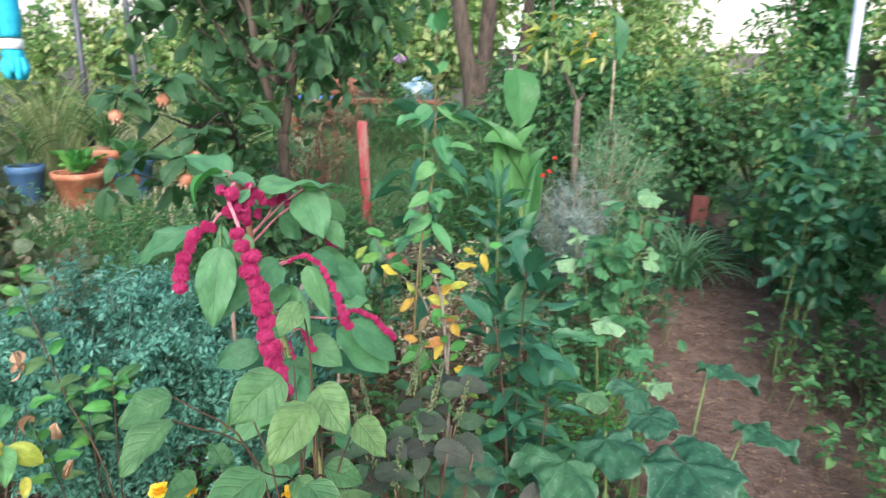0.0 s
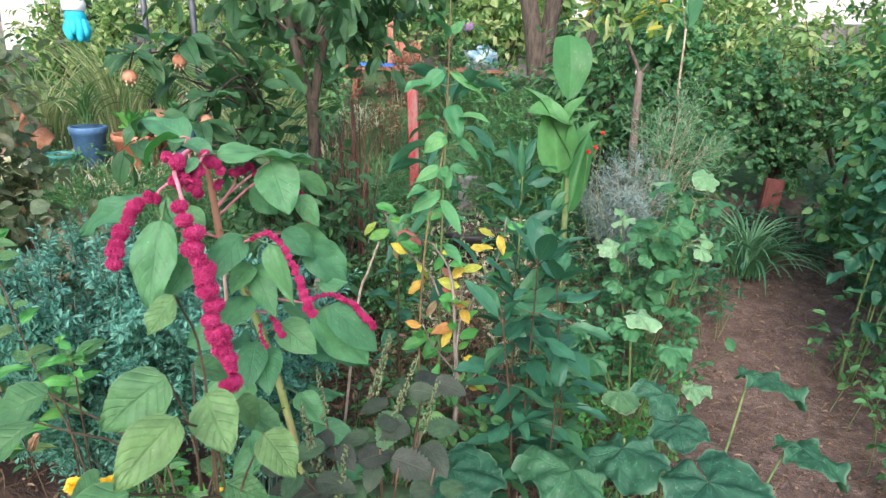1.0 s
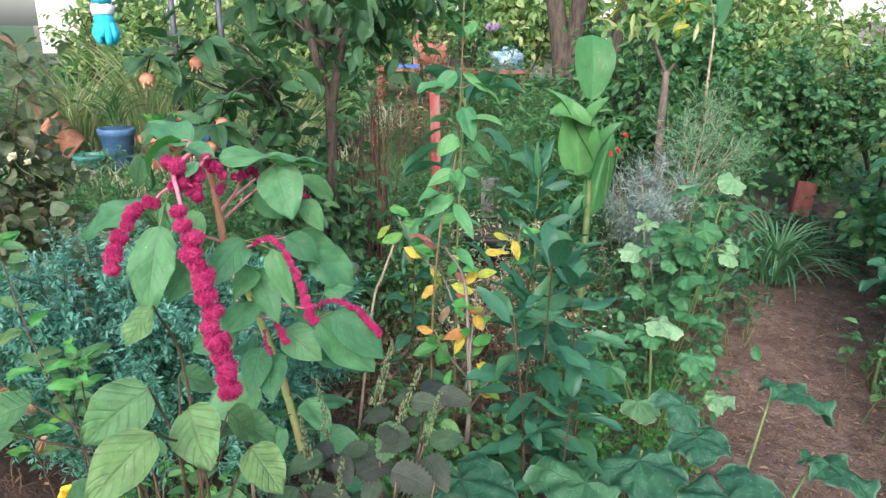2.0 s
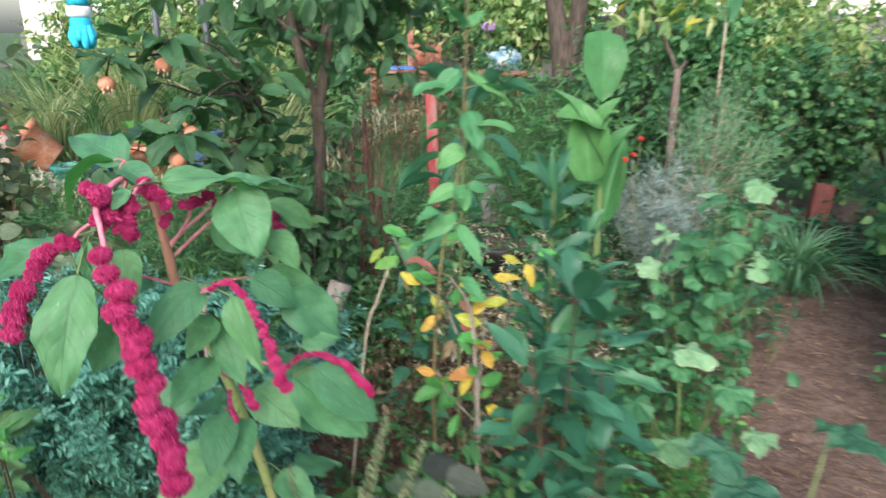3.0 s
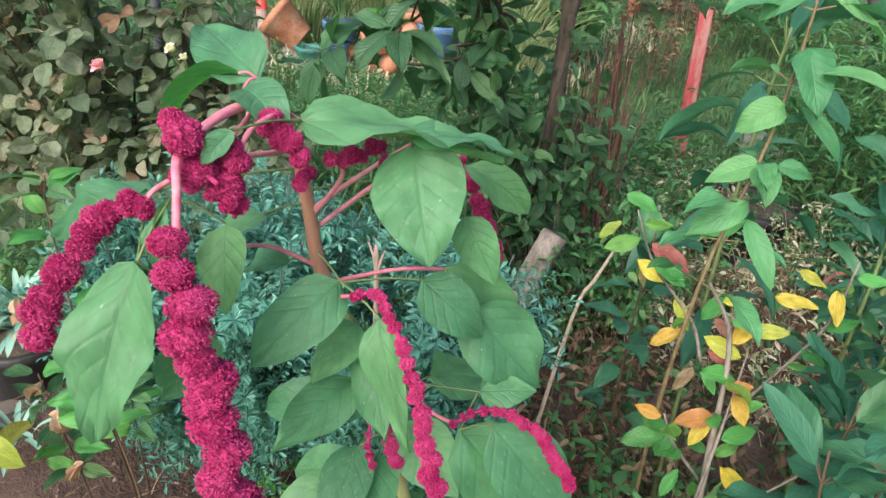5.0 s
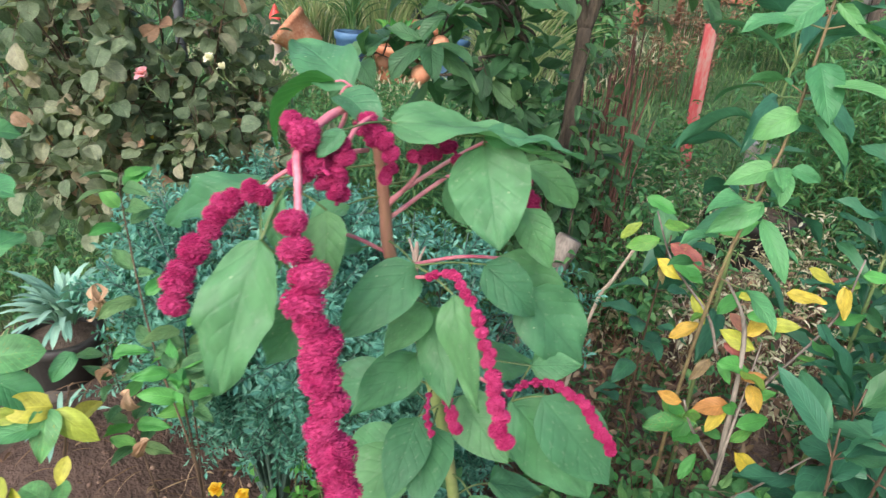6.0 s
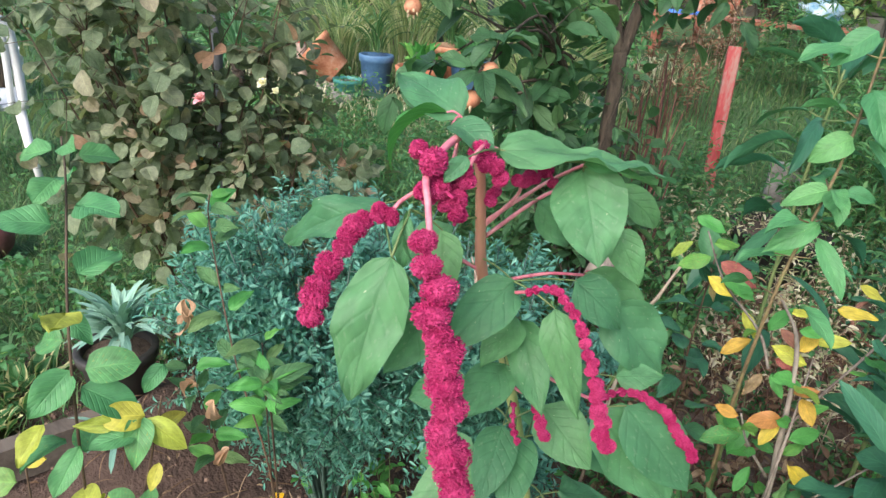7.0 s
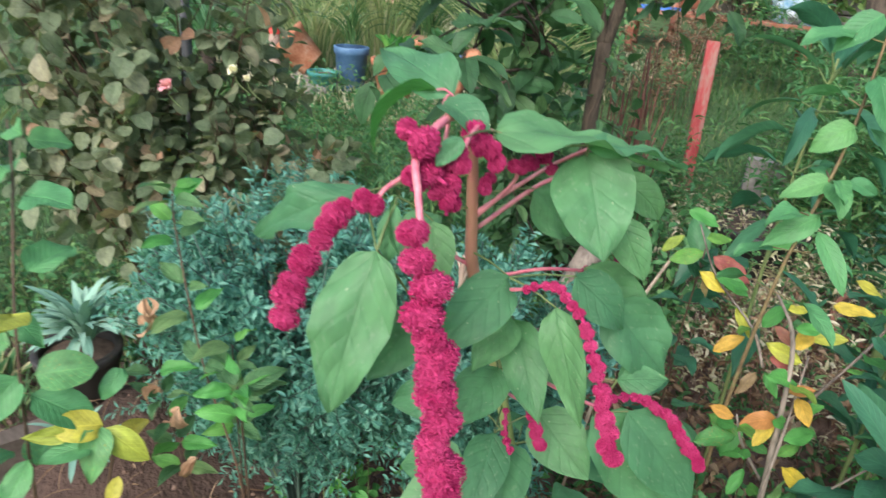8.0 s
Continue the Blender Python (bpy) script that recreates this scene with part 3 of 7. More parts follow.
SHAPES = {
    "ovate": leaf_shape(0.5, 0.95, 10, 6, 0.15, 0.7, 0.012, 0, 0, 1),
    "ovate_b": leaf_shape(0.55, 0.95, 10, 6, 0.1, 0.35, 0.02, 0, 0, 3),
    "droop": leaf_shape(0.5, 0.9, 12, 6, 0.3, 1.3, 0.02, 0, 0, 2),
    "toothed": leaf_shape(0.45, 0.85, 22, 4, 0.12, 0.7, 0.02, 11, 0.24, 1),
    "lance": leaf_shape(0.7, 0.9, 9, 4, 0.12, 0.8, 0.01, 0, 0, 1),
    "lance_flat": leaf_shape(0.7, 0.85, 8, 4, 0.08, 0.3, 0.01, 0, 0, 4),
    "round": leaf_shape(0.42, 0.55, 9, 6, 0.3, 0.5, 0.015, 0, 0, 2),
    "spoon": leaf_shape(1.0, 0.4, 3, 2, 0.3, 0.3),
    "strap": leaf_shape(0.25, 0.6, 10, 2, 0.03, 2.2, 0.0),
    "strap_soft": leaf_shape(0.2, 0.5, 9, 2, 0.03, 1.5, 0.0),
    "blade": leaf_shape(0.1, 0.7, 4, 1, 0.0, 1.2),
    "far": leaf_shape(0.5, 0.8, 3, 2, 0.3, 0.6),
    "mid": leaf_shape(0.5, 0.8, 5, 2, 0.3, 0.7),
    "canna": leaf_shape(0.55, 0.7, 14, 8, 0.35, 0.7, 0.03, 0, 0, 1),
    "squash": lobed_shape(5, 0.09, 8, 14, 0.12, 0.05, 0.012, 3, 0.30, 0.22),
    "squash_b": lobed_shape(5, 0.12, 8, 14, 0.2, 0.06, 0.012, 8, 0.30, 0.26),
    "mallow": lobed_shape(7, 0.08, 4, 6, 0.25, 0.06, 0.03, 5, 0.35, 0.05),
}
V, F, UV = leaf_shape(0.44, 0.86, 24, 8, 0.14, 0.45, 0.03, 0, 0, 2, 0.25, 0.04, 0.07)
V[:, 2] += 0.010 * np.sin(UV[:, 1] * 34 - np.abs(UV[:, 0] - 0.5) * 9) * (0.25 + np.abs(UV[:, 0] - 0.5) * 2) * np.sin(UV[:, 1] * 3.14)
SHAPES["crinkled"] = (V, F, UV)
SHAPES["arched"] = leaf_shape(0.55, 0.95, 14, 6, 0.3, 2.0, 0.03, 0, 0, 2, 0.3)
SHAPES["curled"] = leaf_shape(0.6, 0.8, 10, 4, 0.3, 1.8, 0.03, 0, 0, 1, 0.5, 0.08, 0.05)
SHAPES["silver"] = leaf_shape(0.35, 0.35, 8, 2, 0.03, 1.5)
SHAPES["canna_top"] = leaf_shape(0.6, 0.28, 14, 8, 0.12, 0.5, 0.025, 0, 0, 1)
lump = Acc()
lump.ball((0, 0.5, 0.1), 0.5, 6, 4, (1, 1, 0.7), 0.5, 3)
SHAPES["clod"] = (np.array(lump.v), np.array(lump.f), np.full((len(lump.v), 2), 0.3))
VARIANTS = {}
for kind, args in {"ovate": (0.5, 0.98, 11, 6, 0.15, 0.7), "ovate_b": (0.50, 0.92, 12, 6, 0.12, 0.4), "lance": (0.7, 0.9, 9, 4, 0.12, 0.8), "lance_flat": (0.7, 0.85, 9, 4, 0.08, 0.3), "round": (0.42, 0.6, 9, 6, 0.18, 0.5)}.items():
    VARIANTS[kind] = [kind]
    for k in range(4):
        SHAPES[kind + str(k)] = leaf_shape(args[0] + 0.05 * math.sin(k * 2.0), args[1] + 0.06 * math.cos(k * 3.0), args[2], args[3], args[4] + 0.07 * math.sin(k * 1.7), args[5] * (0.5 + 0.45 * k), 0.018, 0, 0, k * 1.9, 0.35 * math.sin(k * 2.3 + 0.5), 0.10 * math.cos(k * 1.9), 0.09)
        VARIANTS[kind].append(kind + str(k))


# ---- plants ----
def shrub(name, base, centre, radii, label, category, leaf, leaf_m, wood_m, size, ratio, branches=12, twigs=9, per=7, twig_len=0.22, stem_r=0.012, seed=1, singles=0, droop=0.25, near=None, up=0.7, inner=0.45, group="", spread=0.55, crotch=None):
    """Bush or tree crown: stems from the base, twigs in the crown, leaves along the twigs.
    near: the side on which the leaves are built one by one."""
    r = random.Random(seed)
    base, centre, radii = vec(base), vec(centre), vec(radii)
    root = thing(name, base, label, category, group)
    wood = Acc()
    poses = []
    for _ in range(branches):
        d = rvec(r)
        if r.random() < 0.6:
            d[2] = abs(d[2])
        end = centre + d * radii * r.uniform(inner, 0.95)
        midp = base + (end - base) * 0.5 + vec((r.uniform(-1, 1), r.uniform(-1, 1), 0)) * 0.12 * np.linalg.norm(radii)
        midp = 0.5 * midp + 0.5 * (centre + (midp - centre) * 0.6)
        first = base + vec((r.uniform(-1, 1), r.uniform(-1, 1), 0)) * stem_r * 2
        if crotch is not None:
            first = vec(crotch)
            midp = 0.5 * (first + end) + rvec(r) * 0.08
        line = curve([first, midp, end], 6)
        wood.tube(line, [stem_r * (1 - 0.75 * i / (len(line) - 1)) for i in range(len(line))], 5)
        for _t in range(twigs):
            k = r.uniform(0.42, 1.0)
            s = line[min(len(line) - 1, int(k * (len(line) - 1)))]
            out = unit((s - centre) / radii + 0.001)
            td = unit(out * 0.7 + rvec(r) * 0.9 + vec((0, 0, 0.25)))
            tl = twig_len * r.uniform(0.6, 1.25)
            e = s + td * tl + vec((0, 0, -droop * tl * 0.4))
            tw = [s, s + td * tl * 0.55, e]
            wood.tube(tw, [stem_r * 0.28, stem_r * 0.2, stem_r * 0.12], 3, cap=False)
            for j in range(per):
                q = (j + 0.6) / per
                pos = tw[0] + (tw[1] - tw[0]) * (q * 2) if q < 0.5 else tw[1] + (tw[2] - tw[1]) * (q * 2 - 1)
                side = unit(np.cross(td, rvec(r)))
                way = unit(td * (0.35 + (0.9 if j == per - 1 else 0)) + side * spread * 1.6 + vec((0, 0, -droop)) + rvec(r) * 0.25)
                L = r.uniform(*size)
                poses.append(leaf_pose(pos + way * L * 0.12, way, vec((0, 0, up)) + rvec(r) * 0.55 + out * 0.45, L, L * ratio * r.uniform(0.85, 1.15)))
    part("stem", wood.mesh("stem", wood_m), root)
    if singles:
        focus = vec(near)
        order = sorted(range(len(poses)), key=lambda i: np.linalg.norm(poses[i][:3, 3] - focus))
        pick = set(order[:singles])
        for i in order[:singles]:
            put_leaf(root, leaf, leaf_m, poses[i])
        poses = [p for i, p in enumerate(poses) if i not in pick]
    if poses:
        part("foliage", leaf_mesh("foliage", SHAPES[leaf], leaf_m, poses), root, kind="stuff")
    return root


def stalk_plant(name, line, label, category, leaf, leaf_m, stem_m, size, ratio, count, start=0.25, seed=1, r0=0.006, droop=0.15, whorl=1, petiole=0.02, group="", up=0.8, rise=0.25, grow=1.0):
    """A single stem with leaves set round it one by one."""
    r = random.Random(seed)
    root = thing(name, line[0], label, category, group)
    pts = curve(line, 8)
    acc = Acc()
    acc.tube(pts, [r0 * (1 - 0.65 * i / (len(pts) - 1)) for i in range(len(pts))], 7)
    ang = r.uniform(0, 6.28)
    for i in range(count):
        k = start + (1 - start) * (i / max(1, count - 1)) * 0.995
        s = pts[int(k * (len(pts) - 1))]
        for w in range(whorl):
            ang += 2.4 if whorl == 1 else 2 * math.pi / whorl
            el = rise + r.uniform(-0.25, 0.25) + (0.7 if i >= count - 2 else 0)
            d = vec((math.cos(ang) * math.cos(el), math.sin(ang) * math.cos(el), math.sin(el)))
            b = s + d * petiole * r.uniform(0.7, 1.3)
            acc.tube([s, b], [r0 * 0.35, r0 * 0.25], 4, cap=False)
            L = r.uniform(*size) * (1 + (grow - 1) * (1 - k))
            put_leaf(root, leaf, leaf_m, leaf_pose(b, d + vec((0, 0, -droop)), vec((0, 0, up)) + rvec(r) * 0.3, L, L * ratio * r.uniform(0.85, 1.15)))
        if whorl > 1:
            ang += 0.8
    part("stem", acc.mesh("stem", stem_m), root)
    return root


def tuft(name, at, count, length, width, label, category, mat, shape="strap", seed=1, tilt=(0.2, 1.1), spread=0.05, dried=0.0):
    """Strap leaves from one crown, each by itself."""
    r = random.Random(seed)
    root = thing(name, at, label, category)
    for i in range(count):
        a = i * 2.4 + r.uniform(-0.3, 0.3)
        t = r.uniform(*tilt)
        d = vec((math.cos(a) * math.sin(t), math.sin(a) * math.sin(t), math.cos(t)))
        b = vec(at) + vec((math.cos(a), math.sin(a), 0)) * spread * r.random()
        L = length * r.uniform(0.65, 1.1)
        put_leaf(root, shape, mat, leaf_pose(b, d, vec((-d[0], -d[1], 1.0)), L, width * r.uniform(0.8, 1.2)))
    return root

# ---- ground ----
def build_ground():
    xs = sorted(set([-400, -150, -60, -30, -20, -15, -12] + [round(-10 + 0.5 * i, 3) for i in range(9)] + [round(-5.5 + 0.07 * i, 3) for i in range(130)] + [round(3.6 + 0.5 * i, 3) for i in range(13)] + [12, 15, 20, 30, 60, 150, 400]))
    ys = sorted(set([-400, -150, -60, -30, -15, -8, -4, -2, -1] + [round(-0.5 + 0.07 * i, 3) for i in range(105)] + [round(7 + 0.4 * i, 3) for i in range(18)] + [15, 18, 22, 30, 60, 150, 400]))
    v, f, lawn, soil_shade = [], [], [], []
    for y in ys:
        for x in xs:
            fine = 0.012 * noise.noise(Vector((x * 9, y * 9, 2))) + 0.008 * noise.noise(Vector((x * 25, y * 25, 5)))
            v.append((x, y, ground_z(x, y) + fine))
            wob = 0.35 * noise.noise(Vector((x * 0.9, y * 0.9, 7))) + 0.12 * noise.noise(Vector((x * 4, y * 4, 3)))
            inside = min(x + 2.0 + wob, 2.9 - x + wob, y + 0.2 + wob, (4.75 if x < 0.5 else 6.4) - y + wob)
            g = sstep(0.15, -0.35, inside) if inside < 0.15 else 0.0
            lawn.append(g)
            # rough oval where shade is painted into the soil colour
            soil_shade.append(sstep(1.35, 0.85, math.hypot(x + 1.15, (y - 1.5) * 1.2) + 0.5 * wob))
    n = len(xs)
    for j in range(len(ys) - 1):
        for i in range(n - 1):
            f.append((j * n + i, j * n + i + 1, (j + 1) * n + i + 1, (j + 1) * n + i))
    me = bpy.data.meshes.new("ground")
    me.from_pydata(v, [], f)
    at = me.attributes.new("lawn", "FLOAT", "POINT")
    at.data.foreach_set("value", lawn)
    at = me.attributes.new("soil_shade", "FLOAT", "POINT")
    at.data.foreach_set("value", soil_shade)
    me.polygons.foreach_set("use_smooth", [True] * len(f))
    me.materials.append(M_GROUND)
    me.update()
    return tagged(new("ground", me), "reddish bare garden soil turning into worn lawn", "ground", kind="structure")


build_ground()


def scatter(name, shape, mat, count, area, size, ratio, label, category, seed, stand=False, keep=None):
    r = random.Random(seed)
    poses = []
    while len(poses) < count:
        x, y = r.uniform(area[0], area[1]), r.uniform(area[2], area[3])
        if keep and not keep(x, y, r):
            continue
        L = r.uniform(*size)
        a = r.uniform(0, 6.28)
        if stand:
            d = vec((math.cos(a) * 0.5, math.sin(a) * 0.5, r.uniform(0.5, 1.4)))
            poses.append(leaf_pose(vec((x, y, ground_z(x, y) - 0.005)), d, vec((-d[0], -d[1], 0.6)), L, L * ratio))
        else:
            d = vec((math.cos(a), math.sin(a), r.uniform(-0.1, 0.35)))
            poses.append(leaf_pose(vec((x, y, ground_z(x, y) + 0.012 + 0.015 * r.random())), d, vec((0, 0, 1)) + rvec(r) * 0.5, L, L * ratio))
    return tagged(new(name, leaf_mesh(name, SHAPES[shape], mat, poses)), label, category, kind="stuff")


scatter("lawn_grass", "blade", M_GRASS, 26000, (-4.6, -1.75, 0.8, 5.5), (0.04, 0.12), 0.06, "short worn green lawn grass", "grass", 3, True)
scatter("lawn_grass", "blade", M_GRASS, 15000, (-8.5, -4.6, 0.6, 9.0), (0.06, 0.18), 0.06, "rougher green lawn grass farther out", "grass", 34, True)
scatter("lawn_grass", "blade", M_GRASS, 11000, (-2.2, 0.5, 4.5, 9.5), (0.06, 0.16), 0.06, "short green lawn grass behind the beds", "grass", 4, True)
scatter("leaf_litter", "far", M_DRY, 5000, (-2.2, 2.2, 1.2, 5.2), (0.012, 0.045), 0.3, "dry brown fallen leaves on soil", "leaf litter", 5)
scatter("dry_grass", "blade", M_DRY, 4200, (-1.6, 2.4, 1.4, 5.2), (0.05, 0.16), 0.03, "dry straw and thin twigs lying on soil", "straw", 8)
scatter("pale_straw", "blade", M_STRAW, 5500, (-5.4, -2.0, 4.3, 7.6), (0.08, 0.30), 0.04, "pale dry straw and stalks round the pots", "straw", 28, True)
scatter("soil_clods", "clod", M_CLOD, 6000, (-1.8, 2.3, 1.2, 5.0), (0.004, 0.017), 1.0, "small clods and crumbs of dry soil", "soil", 9)
scatter("ground_weeds", "mid", M_MID, 2300, (-1.2, 0.75, 2.15, 4.6), (0.03, 0.07), 0.5, "low mixed green weeds covering the bed", "weeds", 6, True, lambda x, y, r: noise.noise(Vector((x * 2.5, y * 2.5, 1))) > -0.15)


def weed_bed(name, area, count, height, leaf, mat, size, ratio, seed, label, keep=None, stem_m=None):
    """Loose thin weeds: upright threads with small leaves."""
    r = random.Random(seed)
    acc, poses = Acc(), []
    root = thing(name, (area[0], area[2], 0), label, "weeds", kind="stuff")
    n = 0
    while n < count:
        x, y = r.uniform(area[0], area[1]), r.uniform(area[2], area[3])
        if keep and not keep(x, y):
            continue
        n += 1
        z = ground_z(x, y)
        h = height * r.uniform(0.35, 1.0)
        top = vec((x + r.uniform(-0.3, 0.3) * h, y + r.uniform(-0.3, 0.3) * h, z + h))
        line = curve([(x, y, z), (x + r.uniform(-0.05, 0.05), y + r.uniform(-0.05, 0.05), z + h * 0.5), top], 3)
        acc.tube(line, [0.0028, 0.0026, 0.0023, 0.002, 0.0017, 0.0013, 0.001], 3, cap=False)
        for _ in range(int(5 + h * 26)):
            p = line[r.randrange(2, 7)] + rvec(r) * 0.02
            d = rvec(r)
            d[2] = d[2] * 0.5 + 0.15
            L = r.uniform(*size)
            poses.append(leaf_pose(p, d, vec((0, 0, 0.8)) + rvec(r) * 0.5, L, L * ratio))
    part("stem", acc.mesh("stem", stem_m or M_GREENSTEM), root, kind="stuff")
    part("foliage", leaf_mesh("foliage", SHAPES[leaf], mat, poses), root, kind="stuff")
    return root


weed_bed("bed_weeds", (-1.6, -0.75, 7.2, 7.9), 60, 1.15, "lance", M_HEDGE, (0.06, 0.11), 0.2, 33, "narrow-leaved dark weeds before the table")
weed_bed("dry_weeds", (-2.15, -1.7, 7.9, 8.15), 24, 1.0, "mid", M_DRY, (0.03, 0.07), 0.3, 35, "dry brown flower stalks before the table", None, M_TWIG)
weed_bed("dry_weeds", (-1.95, -1.2, 5.9, 6.6), 40, 1.2, "mid", M_DRY, (0.03, 0.06), 0.3, 27, "standing dry reddish-brown weed stalks", None, M_REDCANE)
weed_bed("dry_weeds", (-1.2, 0.35, 3.1, 4.6), 380, 0.38, "mid", M_STRAW, (0.02, 0.05), 0.3, 30, "pale dry grass and seed stalks in the bed", None, M_TWIG)
weed_bed("dry_weeds", (-0.8, 0.35, 2.05, 3.9), 260, 0.32, "mid", M_DRY, (0.02, 0.055), 0.35, 31, "withered brown weeds in the bed", None, M_REDCANE)
weed_bed("bed_weeds", (-0.75, 0.5, 2.35, 3.6), 50, 0.42, "mid", M_MID, (0.02, 0.05), 0.45, 11, "thin tangled green weeds over soil")
weed_bed("bed_weeds", (-2.5, -0.95, 2.6, 4.2), 520, 0.66, "mid", M_MID, (0.025, 0.06), 0.28, 25, "dark feathery weeds before the pots")
weed_bed("bed_weeds", (-1.9, -0.6, 2.6, 3.8), 320, 0.62, "mid", M_MID, (0.02, 0.05), 0.35, 12, "feathery green weeds behind the rose")
weed_bed("bed_weeds", (-3.9, -2.2, 3.6, 4.7), 260, 0.34, "mid", M_MID, (0.02, 0.05), 0.4, 32, "low leafy weeds before the pots")
weed_bed("bed_weeds", (-1.10, -0.62, 4.25, 4.85), 70, 0.55, "mid", M_MID, (0.03, 0.06), 0.3, 20, "feathery weeds hiding the foot of the stake")
weed_bed("bed_weeds", (0.0, 1.15, 3.7, 4.9), 150, 0.55, "mid", M_DARK, (0.03, 0.07), 0.35, 21, "dark tangled weeds round the canna")
weed_bed("bed_weeds", (-0.5, 0.2, 4.5, 5.7), 150, 1.05, "lance", M_MID, (0.05, 0.10), 0.2, 22, "tall dark weeds with narrow leaves")
weed_bed("bed_weeds", (-0.6, 0.45, 3.5, 4.6), 80, 0.55, "mid", M_MID, (0.02, 0.055), 0.4, 13, "dense dark green weeds in the bed")
weed_bed("bed_weeds", (-2.6, -1.9, 1.2, 1.9), 60, 0.3, "mid", M_MID, (0.02, 0.05), 0.5, 14, "low green weeds beside the plank")
weed_bed("bed_weeds", (-2.5, -1.2, 1.75, 2.7), 170, 0.4, "mid", M_HEDGE, (0.02, 0.05), 0.4, 23, "dark weeds under the rose bush")
weed_bed("lawn_weeds", (-4.2, -2.0, 1.0, 4.2), 420, 0.12, "mid", M_MID, (0.015, 0.035), 0.6, 24, "low clover and weeds in the lawn")
weed_bed("bed_weeds", (-0.9, 0.0, 1.55, 2.2), 60, 0.45, "mid", M_LIME, (0.02, 0.05), 0.5, 15, "fresh green weeds under the amaranth")
weed_bed("bed_weeds", (0.28, 0.75, 2.35, 3.0), 130, 0.36, "mid", M_LIME, (0.015, 0.035), 0.5, 16, "bright green parsley-like weeds")
weed_bed("bed_weeds", (-1.5, -0.55, 3.9, 4.7), 150, 0.42, "mid", M_MID, (0.03, 0.06), 0.35, 19, "soft green weeds at the foot of the stake")
weed_bed("bed_weeds", (0.35, 0.92, 3.0, 3.6), 40, 0.55, "mid", M_MALLOW, (0.03, 0.065), 0.6, 29, "mixed leafy weeds under the mallow")
weed_bed("bed_weeds", (1.5, 2.5, 1.9, 3.7), 150, 0.45, "mid", M_MID, (0.03, 0.07), 0.5, 17, "green weeds along the soil path")
weed_bed("bed_weeds", (1.3, 1.95, 5.0, 5.4), 60, 0.36, "mid", M_DARK, (0.03, 0.06), 0.4, 26, "dark weeds before the clay block")
weed_bed("bed_weeds", (1.85, 2.8, 4.5, 5.6), 120, 0.6, "mid", M_DARK, (0.03, 0.08), 0.45, 18, "dark green undergrowth at the end of the path")

# ---- love-lies-bleeding, the tall red amaranth ----
amaranth = thing("amaranth", (-0.16, 1.60, ground_z(-0.16, 1.6)), "tall green amaranth with long hanging crimson flower tassels", "flowering plant")
STEM = curve([(-0.16, 1.60, ground_z(-0.16, 1.6) - 0.01), (-0.19, 1.585, 0.45), (-0.238, 1.563, 0.786), (-0.278, 1.524, 1.01), (-0.296, 1.468, 1.161), (-0.297, 1.452, 1.236), (-0.292, 1.43, 1.315), (-0.29, 1.40, 1.365)], 6)


def stem_at(z):
    return min(STEM, key=lambda p: abs(p[2] - z))


acc = Acc()
split = int(len(STEM) * 0.52)
acc.tube(STEM[: split + 1], [0.0100 - 0.0035 * i / len(STEM) for i in range(split + 1)], 10)
top = Acc()
top.tube(STEM[split:], [0.0082 - 0.0028 * (i - split) / (len(STEM) - split) for i in range(split, len(STEM))], 10)
part("upper_stem", top.mesh("upper_stem", M_AMTOP), amaranth, "upper stem flushed pink")
# base, tip, width, the way the face looks
CROWN_LEAVES = [
    ((-0.305, 1.401, 1.379), (-0.420, 1.430, 1.412), 0.062, (0.3, -0.7, 0.6), "ovate_b"),
    ((-0.318, 1.392, 1.382), (-0.385, 1.334, 1.322), 0.052, (-0.55, 0.1, 0.8), "arched"),
    ((-0.305, 1.386, 1.372), (-0.238, 1.378, 1.352), 0.042, (0.1, -0.3, 0.9), "droop"),
    ((-0.252, 1.404, 1.353), (-0.112, 1.503, 1.340), 0.064, (0.12, -0.36, 0.92), "crinkled"),
    ((-0.178, 1.462, 1.346), (-0.098, 1.524, 1.337), 0.042, (0.15, -0.25, 0.95), "crinkled"),
    ((-0.184, 1.474, 1.334), (-0.130, 1.438, 1.248), 0.084, (0.35, -0.85, 0.4), "crinkled"),
    ((-0.330, 1.304, 1.292), (-0.442, 1.262, 1.228), 0.044, (0.05, -0.5, 0.86), "crinkled"),
    ((-0.266, 1.252, 1.268), (-0.258, 1.190, 1.138), 0.068, (0.25, -0.85, 0.3), "crinkled"),
]
FRONT_LEAVES = [
    ((-0.250, 1.300, 1.195), (-0.272, 1.262, 1.125), 0.055, (0.3, -0.8, 0.2), "ovate_b"),
    ((-0.237, 1.324, 1.362), (-0.246, 1.300, 1.341), 0.019, (0.4, -0.8, 0.4), "ovate_b"),
    ((-0.275, 1.285, 1.300), (-0.264, 1.262, 1.255), 0.022, (0.4, -0.8, 0.1), "lance"),
    ((-0.285, 1.300, 1.300), (-0.262, 1.262, 1.262), 0.026, (-0.4, -0.8, 0.1), "lance"),
    ((-0.225, 1.425, 1.196), (-0.240, 1.328, 1.142), 0.060, (0.35, -0.6, 0.7), "ovate_b"),
    ((-0.232, 1.458, 1.130), (-0.243, 1.397, 1.086), 0.050, (0.35, -0.7, 0.6), "ovate_b"),
    ((-0.239, 1.457, 1.056), (-0.237, 1.350, 1.028), 0.060, (0.3, -0.5, 0.8), "ovate"),
    ((-0.160, 1.408, 1.192), (-0.105, 1.383, 1.085), 0.044, (0.3, -0.85, 0.3), "ovate_b"),
]
